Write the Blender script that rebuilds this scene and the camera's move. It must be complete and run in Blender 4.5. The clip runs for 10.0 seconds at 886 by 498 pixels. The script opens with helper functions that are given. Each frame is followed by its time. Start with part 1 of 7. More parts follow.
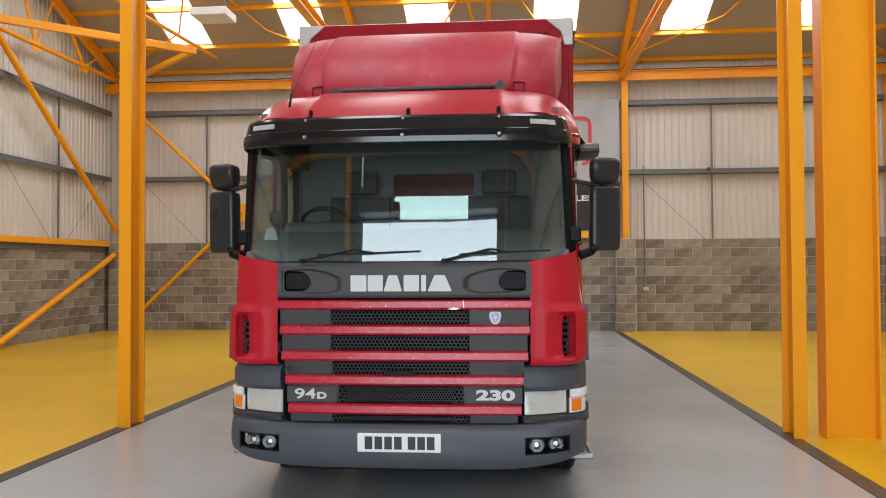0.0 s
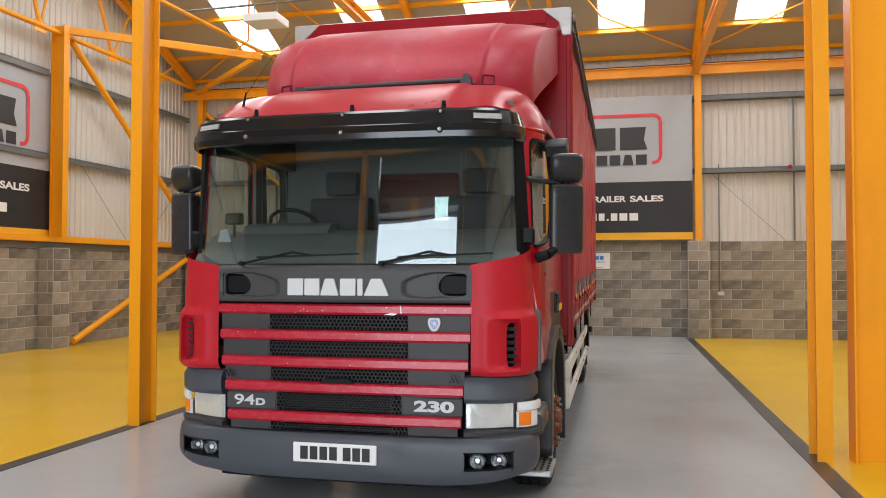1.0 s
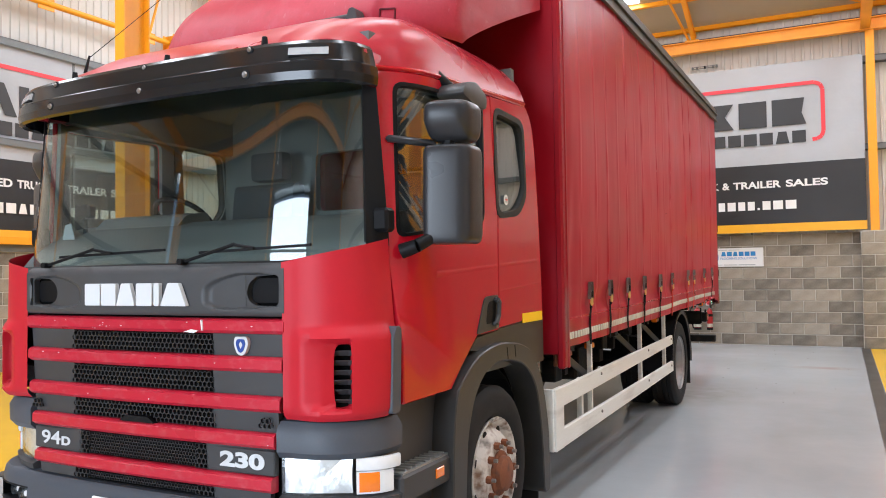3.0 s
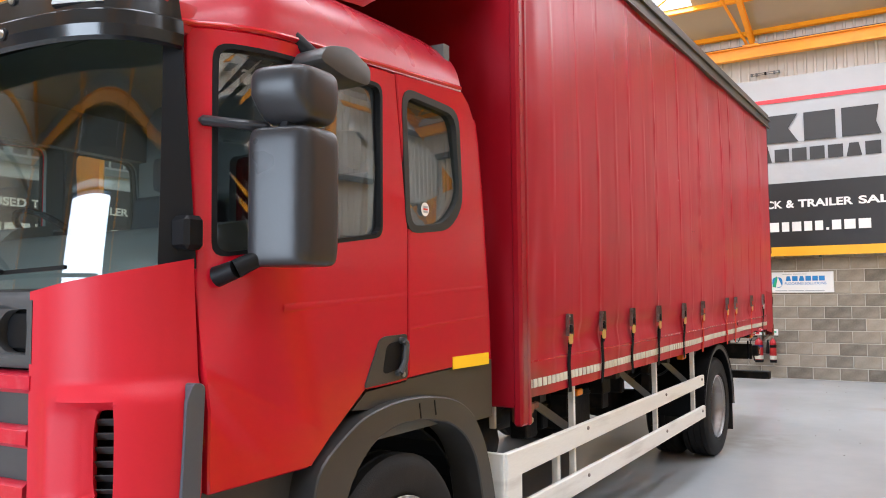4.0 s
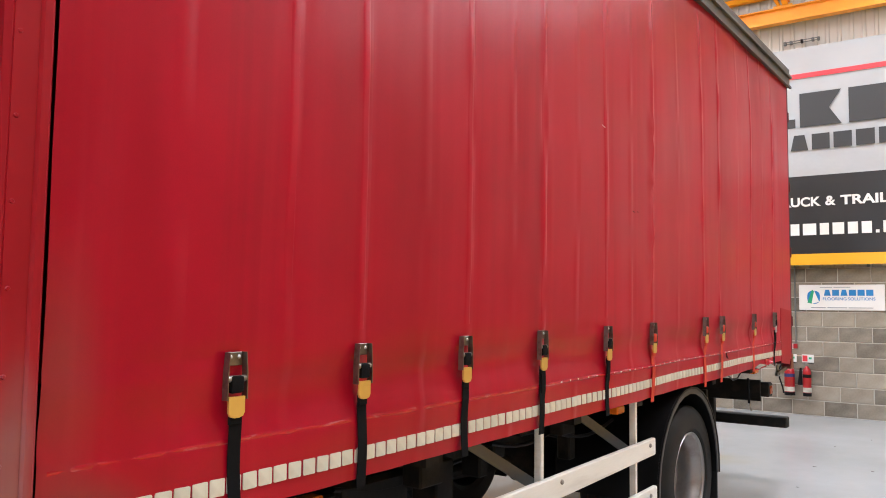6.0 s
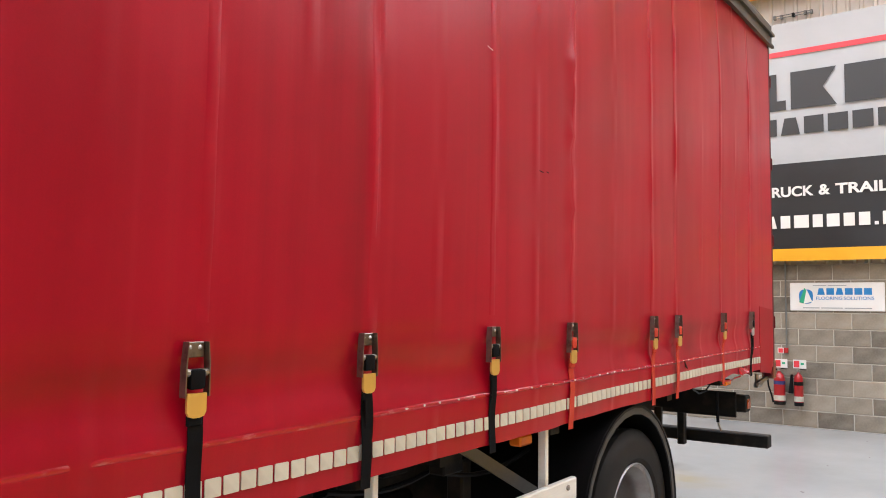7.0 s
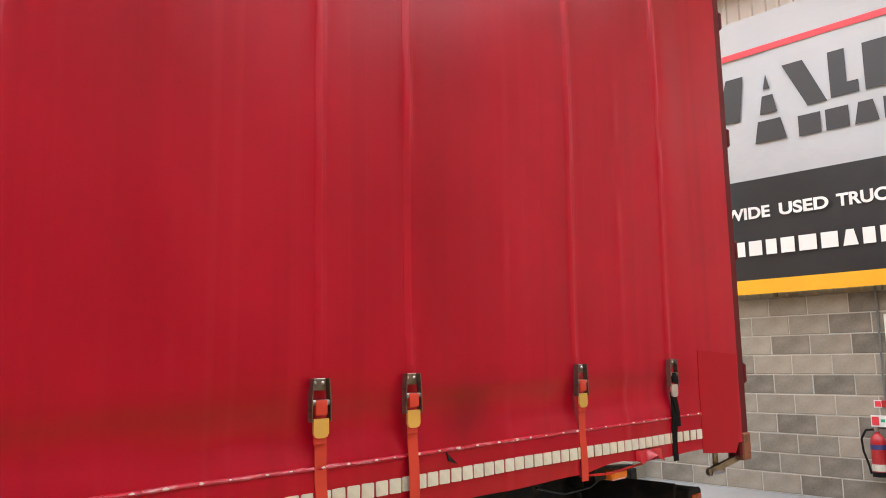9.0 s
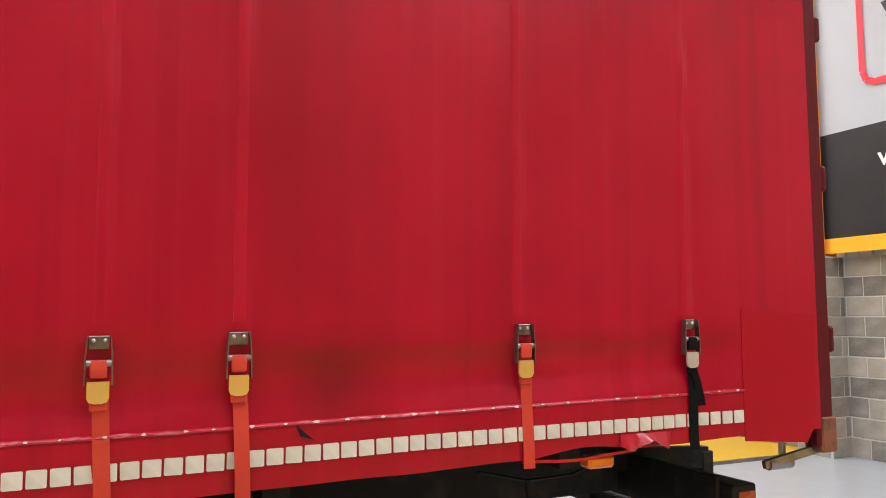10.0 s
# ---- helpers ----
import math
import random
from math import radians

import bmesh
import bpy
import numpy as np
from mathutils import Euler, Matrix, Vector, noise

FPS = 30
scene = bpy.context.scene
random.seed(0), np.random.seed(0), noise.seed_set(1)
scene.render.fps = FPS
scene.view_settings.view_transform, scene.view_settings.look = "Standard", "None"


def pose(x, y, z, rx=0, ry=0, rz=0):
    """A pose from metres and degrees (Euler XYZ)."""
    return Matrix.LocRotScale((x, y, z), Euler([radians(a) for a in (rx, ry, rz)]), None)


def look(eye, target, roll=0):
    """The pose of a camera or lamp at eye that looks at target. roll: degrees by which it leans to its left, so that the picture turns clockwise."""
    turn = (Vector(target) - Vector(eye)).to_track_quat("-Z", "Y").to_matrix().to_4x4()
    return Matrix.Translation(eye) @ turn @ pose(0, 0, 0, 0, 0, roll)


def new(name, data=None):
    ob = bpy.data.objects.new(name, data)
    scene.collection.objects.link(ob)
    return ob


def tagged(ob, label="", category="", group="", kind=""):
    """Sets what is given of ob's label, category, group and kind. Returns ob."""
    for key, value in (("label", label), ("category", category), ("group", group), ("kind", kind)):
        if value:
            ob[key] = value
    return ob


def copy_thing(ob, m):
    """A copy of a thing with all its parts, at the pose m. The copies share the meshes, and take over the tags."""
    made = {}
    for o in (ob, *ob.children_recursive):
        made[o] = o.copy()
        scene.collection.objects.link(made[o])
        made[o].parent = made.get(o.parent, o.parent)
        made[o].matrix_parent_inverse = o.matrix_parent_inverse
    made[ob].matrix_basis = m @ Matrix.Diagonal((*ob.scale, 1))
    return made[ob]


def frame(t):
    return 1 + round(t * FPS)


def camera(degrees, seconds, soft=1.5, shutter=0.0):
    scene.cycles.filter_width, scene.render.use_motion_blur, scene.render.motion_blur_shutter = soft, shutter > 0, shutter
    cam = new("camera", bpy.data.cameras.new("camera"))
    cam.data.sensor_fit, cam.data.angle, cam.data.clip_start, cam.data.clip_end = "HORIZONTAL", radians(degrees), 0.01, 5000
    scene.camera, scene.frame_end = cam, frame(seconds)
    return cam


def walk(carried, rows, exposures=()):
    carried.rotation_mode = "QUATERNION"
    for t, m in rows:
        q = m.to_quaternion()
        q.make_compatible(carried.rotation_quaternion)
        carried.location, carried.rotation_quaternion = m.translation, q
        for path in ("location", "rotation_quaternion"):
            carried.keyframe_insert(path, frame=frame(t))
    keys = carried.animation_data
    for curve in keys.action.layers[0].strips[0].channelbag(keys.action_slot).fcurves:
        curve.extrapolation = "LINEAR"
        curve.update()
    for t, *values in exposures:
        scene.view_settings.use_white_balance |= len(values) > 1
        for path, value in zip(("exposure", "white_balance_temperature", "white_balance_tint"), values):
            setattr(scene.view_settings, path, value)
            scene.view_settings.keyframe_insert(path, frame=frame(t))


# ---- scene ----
cam = camera(58.7, 10.0, 1.0)
PATH = [
    (0, (0.711, -0.074, 1.586), (0.536, 1.918, 1.632), -0.3),
    (0.5, (1.166, 0.102, 1.585), (0.862, 2.078, 1.635), -0.2),
    (1, (1.674, 0.338, 1.592), (1.237, 2.289, 1.644), 0.0),
    (1.5, (2.08, 0.718, 1.573), (1.518, 2.637, 1.626), 0.1),
    (2, (2.428, 1.162, 1.574), (1.758, 3.046, 1.633), 0.3),
    (2.2, (2.545, 1.39, 1.589), (1.823, 3.254, 1.655), 0.2),
    (3.3, (2.986, 2.64, 1.558), (2.014, 4.387, 1.619), -1.0),
    (3.5, (3.032, 2.908, 1.575), (2.015, 4.629, 1.643), -0.9),
    (4, (3.089, 3.565, 1.594), (2.026, 5.255, 1.714), -0.5),
    (4.5, (3.145, 4.263, 1.573), (2.059, 5.937, 1.705), -0.8),
    (5, (3.126, 4.993, 1.574), (2.006, 6.645, 1.694), -0.1),
    (5.5, (3.119, 5.707, 1.598), (1.95, 7.326, 1.718), 0.8),
    (5.7, (3.042, 6.003, 1.616), (1.878, 7.624, 1.747), 0.6),
    (6.8, (2.853, 7.465, 1.603), (1.682, 9.079, 1.758), 0.7),
    (7, (2.807, 7.735, 1.587), (1.641, 9.352, 1.735), 0.7),
    (7.5, (2.838, 8.404, 1.573), (1.667, 10.019, 1.726), -0.0),
    (8, (2.947, 9.092, 1.578), (1.763, 10.698, 1.712), -0.3),
    (8.5, (3.095, 9.736, 1.581), (1.816, 11.258, 1.801), -0.9),
    (9, (3.265, 10.388, 1.606), (1.817, 11.739, 1.882), -1.1),
    (9.5, (3.37, 11.036, 1.601), (1.778, 12.226, 1.826), -1.5),
    (10, (3.5, 11.672, 1.6), (1.69, 12.505, 1.771), -0.3),
]
EXPOSURES = [(0.0, -0.25, 6250, 10), (1.0, -0.13, 6250, 10), (2.0, 0.07, 6150, 10), (3.5, 0.63, 5700, 10), (5.0, 0.79, 5750, 10), (7.0, 0.70, 5850, 10), (8.5, 0.67, 5900, 10), (10.0, 0.73, 5800, 10)]
walk(cam, [(t, look(eye, target, roll)) for t, eye, target, roll in PATH], EXPOSURES)

# ---- world and daylight ----
world = bpy.data.worlds.new("sky")
scene.world = world
world.use_nodes = True
wn = world.node_tree.nodes
sky = wn.new("ShaderNodeTexSky")
sky.sky_type = "NISHITA"
sky.sun_disc = False
sky.sun_elevation, sky.sun_rotation = radians(48), radians(200)
world.node_tree.links.new(sky.outputs[0], wn["Background"].inputs[0])
wn["Background"].inputs[1].default_value = 0.1

SKY_LAMP, DOOR_LAMP = 78.0, 620.0
EAVE_Y, EAVE_Z, SLOPE = 19.7, 6.7, 0.4
SKYLIGHT_X = [-7.58 + 2.94 * i for i in range(6)]


def roof_z(y):
    """Underside of the double-pitched roof."""
    if y > 7.4:
        return EAVE_Z + (EAVE_Y - 13.55 - abs(y - 13.55)) * SLOPE
    return EAVE_Z + (EAVE_Y - 13.55 - abs(y - 1.25)) * SLOPE


def daylight(x, y0, y1, power):
    """Sky light through one roof light, laid in its opening."""
    lamp = bpy.data.lights.new("roof_light", "AREA")
    lamp.shape, lamp.size, lamp.size_y = "RECTANGLE", 1.0, math.hypot(y1 - y0, roof_z(y1) - roof_z(y0)) - 0.1
    lamp.energy, lamp.color = SKY_LAMP * power, (1.0, 0.985, 0.96)
    ob = new("roof_light", lamp)
    ob.matrix_world = pose(x, (y0 + y1) / 2, (roof_z(y0) + roof_z(y1)) / 2 + 0.06,
                           math.degrees(math.atan2(roof_z(y1) - roof_z(y0), y1 - y0)), 0, 0)
    tagged(ob, "daylight coming through a roof light", "light", kind="structure")


for sx in SKYLIGHT_X:
    daylight(sx + 0.5, 14.1, 18.6, 1.75)
    daylight(sx + 0.5, 8.6, 13.0, 0.8)
    daylight(sx + 0.5, 1.8, 6.3, 1.75)
bright = bpy.data.materials.new("overcast_sky")
bright.use_nodes = True
bright.node_tree.nodes.remove(bright.node_tree.nodes["Principled BSDF"])
glow = bright.node_tree.nodes.new("ShaderNodeEmission")
glow.inputs[0].default_value, glow.inputs[1].default_value = (0.97, 0.985, 1.0, 1), 2.3
bright.node_tree.links.new(glow.outputs[0], bright.node_tree.nodes["Material Output"].inputs["Surface"])
sheet = bpy.data.meshes.new("sky_backdrop")
sheet.from_pydata([(-30, -30, 14), (30, -30, 14), (30, 45, 14), (-30, 45, 14)], [], [(0, 1, 2, 3)])
sheet.materials.append(bright)
tagged(new("sky_backdrop", sheet), "bright overcast sky above the roof lights", "sky", kind="structure")
lamp = bpy.data.lights.new("door_light", "AREA")
lamp.shape, lamp.size, lamp.size_y, lamp.energy, lamp.color = "RECTANGLE", 5.0, 4.7, DOOR_LAMP, (0.87, 0.94, 1.0)
ob = new("door_light", lamp)
ob.matrix_world = pose(0.0, -4.62, 2.42, 90, 0, 0)
tagged(ob, "daylight coming through the open roller door", "light", kind="structure")


# ---- materials ----
def material(name, base, rough=0.5, metal=0.0, vary=0.08, scale=(1, 1, 1), fine=60.0, coarse=1.6, bump=0.0,
             bump_fine=None, stain=None, stain_amount=0.0, stain_scale=(1, 1, 1), random_amount=0.0, coat=0.0, spec=0.5, rough_vary=0.08, streaks=(), grime_shade=(), sheen=0.0, sheen_tint=(1, 1, 1)):
    """A painted or plain surface: base colour with grain, broad unevenness, stains and fine relief."""
    m = bpy.data.materials.new(name)
    m.use_nodes = True
    t = m.node_tree
    n, link = t.nodes, t.links.new
    bsdf = n["Principled BSDF"]
    bsdf.inputs["Metallic"].default_value = metal
    bsdf.inputs["Coat Weight"].default_value = coat
    bsdf.inputs["Specular IOR Level"].default_value = spec
    bsdf.inputs["Sheen Weight"].default_value, bsdf.inputs["Sheen Roughness"].default_value = sheen, 0.45
    bsdf.inputs["Sheen Tint"].default_value = (*sheen_tint, 1)
    coord = n.new("ShaderNodeTexCoord")
    mapping = n.new("ShaderNodeMapping")
    mapping.inputs["Scale"].default_value = scale
    link(coord.outputs["Object"], mapping.inputs["Vector"])

    def noise_node(vector, size, detail=4.0):
        k = n.new("ShaderNodeTexNoise")
        k.inputs["Scale"].default_value, k.inputs["Detail"].default_value = size, detail
        link(vector, k.inputs["Vector"])
        return k.outputs["Fac"]

    def maths(op, a, b):
        k = n.new("ShaderNodeMath")
        k.operation = op
        for i, v in enumerate((a, b)):
            if isinstance(v, (int, float)):
                k.inputs[i].default_value = v
            else:
                link(v, k.inputs[i])
        return k.outputs[0]

    grain = noise_node(mapping.outputs[0], fine)
    broad = noise_node(mapping.outputs[0], coarse)
    factor = maths("ADD", maths("MULTIPLY", maths("SUBTRACT", grain, 0.5), vary * 1.2), maths("MULTIPLY", maths("SUBTRACT", broad, 0.5), vary * 2.4))
    if random_amount:
        info = n.new("ShaderNodeObjectInfo")
        factor = maths("ADD", factor, maths("MULTIPLY", maths("SUBTRACT", info.outputs["Random"], 0.5), random_amount))
    value = maths("ADD", factor, 1.0)
    tint = n.new("ShaderNodeMix")
    tint.data_type, tint.blend_type = "RGBA", "MULTIPLY"
    tint.inputs["Factor"].default_value = 1.0
    tint.inputs["A"].default_value = (*base, 1)
    link(value, tint.inputs["B"])
    colour = tint.outputs["Result"]
    for stain, stain_amount, stain_scale, start in ([(stain, stain_amount, stain_scale, 0.5)] if stain else []) + list(streaks):
        smap = n.new("ShaderNodeMapping")
        smap.inputs["Scale"].default_value = stain_scale
        link(coord.outputs["Object"], smap.inputs["Vector"])
        ramp = n.new("ShaderNodeMapRange")
        ramp.inputs["From Min"].default_value, ramp.inputs["From Max"].default_value = start, start + 0.2
        ramp.inputs["To Max"].default_value = stain_amount
        link(noise_node(smap.outputs[0], 1.0, 6.0), ramp.inputs["Value"])
        mix = n.new("ShaderNodeMix")
        mix.data_type = "RGBA"
        link(ramp.outputs[0], mix.inputs["Factor"])
        link(colour, mix.inputs["A"])
        mix.inputs["B"].default_value = (*stain, 1)
        colour = mix.outputs["Result"]
    # soft elliptical patches: dirt, and the shade painted along the curtain fold
    for centre, size, dirt, amount in grime_shade:
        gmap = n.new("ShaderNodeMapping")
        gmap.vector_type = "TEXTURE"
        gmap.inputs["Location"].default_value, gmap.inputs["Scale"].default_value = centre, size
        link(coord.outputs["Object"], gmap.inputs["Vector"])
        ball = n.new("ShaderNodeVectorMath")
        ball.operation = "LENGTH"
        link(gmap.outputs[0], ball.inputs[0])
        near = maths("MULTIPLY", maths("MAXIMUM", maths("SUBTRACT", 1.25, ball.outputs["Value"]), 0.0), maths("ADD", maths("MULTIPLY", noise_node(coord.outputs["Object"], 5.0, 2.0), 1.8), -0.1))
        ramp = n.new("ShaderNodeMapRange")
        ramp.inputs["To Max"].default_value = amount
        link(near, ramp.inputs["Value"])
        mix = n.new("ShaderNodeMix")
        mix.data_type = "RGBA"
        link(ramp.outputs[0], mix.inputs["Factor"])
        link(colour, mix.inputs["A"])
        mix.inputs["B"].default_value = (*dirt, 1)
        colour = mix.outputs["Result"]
    link(colour, bsdf.inputs["Base Color"])
    link(maths("ADD", maths("MULTIPLY", maths("SUBTRACT", broad, 0.5), rough_vary * 2), rough), bsdf.inputs["Roughness"])
    if bump:
        k = n.new("ShaderNodeBump")
        k.inputs["Strength"].default_value, k.inputs["Distance"].default_value = 1.0, bump
        link(noise_node(coord.outputs["Object"], bump_fine or fine), k.inputs["Height"])
        link(k.outputs[0], bsdf.inputs["Normal"])
    return m


def pane_material(name, tint, ior=1.5, rough=0.0):
    """Clear or tinted glass in a thin pane."""
    m = bpy.data.materials.new(name)
    m.use_nodes = True
    t = m.node_tree
    n, link = t.nodes, t.links.new
    n.remove(n["Principled BSDF"])
    clear, gloss, mix, facing = (n.new("ShaderNode" + k) for k in ("BsdfTransparent", "BsdfGlossy", "MixShader", "LayerWeight"))
    clear.inputs[0].default_value = (*tint, 1)
    gloss.inputs["Roughness"].default_value = rough
    power, scale = n.new("ShaderNodeMath"), n.new("ShaderNodeMath")
    power.operation, scale.operation = "POWER", "MULTIPLY_ADD"
    power.inputs[1].default_value = 5.0
    base = ((ior - 1) / (ior + 1)) ** 2
    scale.inputs[1].default_value, scale.inputs[2].default_value = 1 - base, base
    facing.inputs["Blend"].default_value = 0.5
    link(facing.outputs["Facing"], power.inputs[0])
    link(power.outputs[0], scale.inputs[0])
    link(scale.outputs[0], mix.inputs[0])
    link(clear.outputs[0], mix.inputs[1])
    link(gloss.outputs[0], mix.inputs[2])
    link(mix.outputs[0], n["Material Output"].inputs["Surface"])
    return m


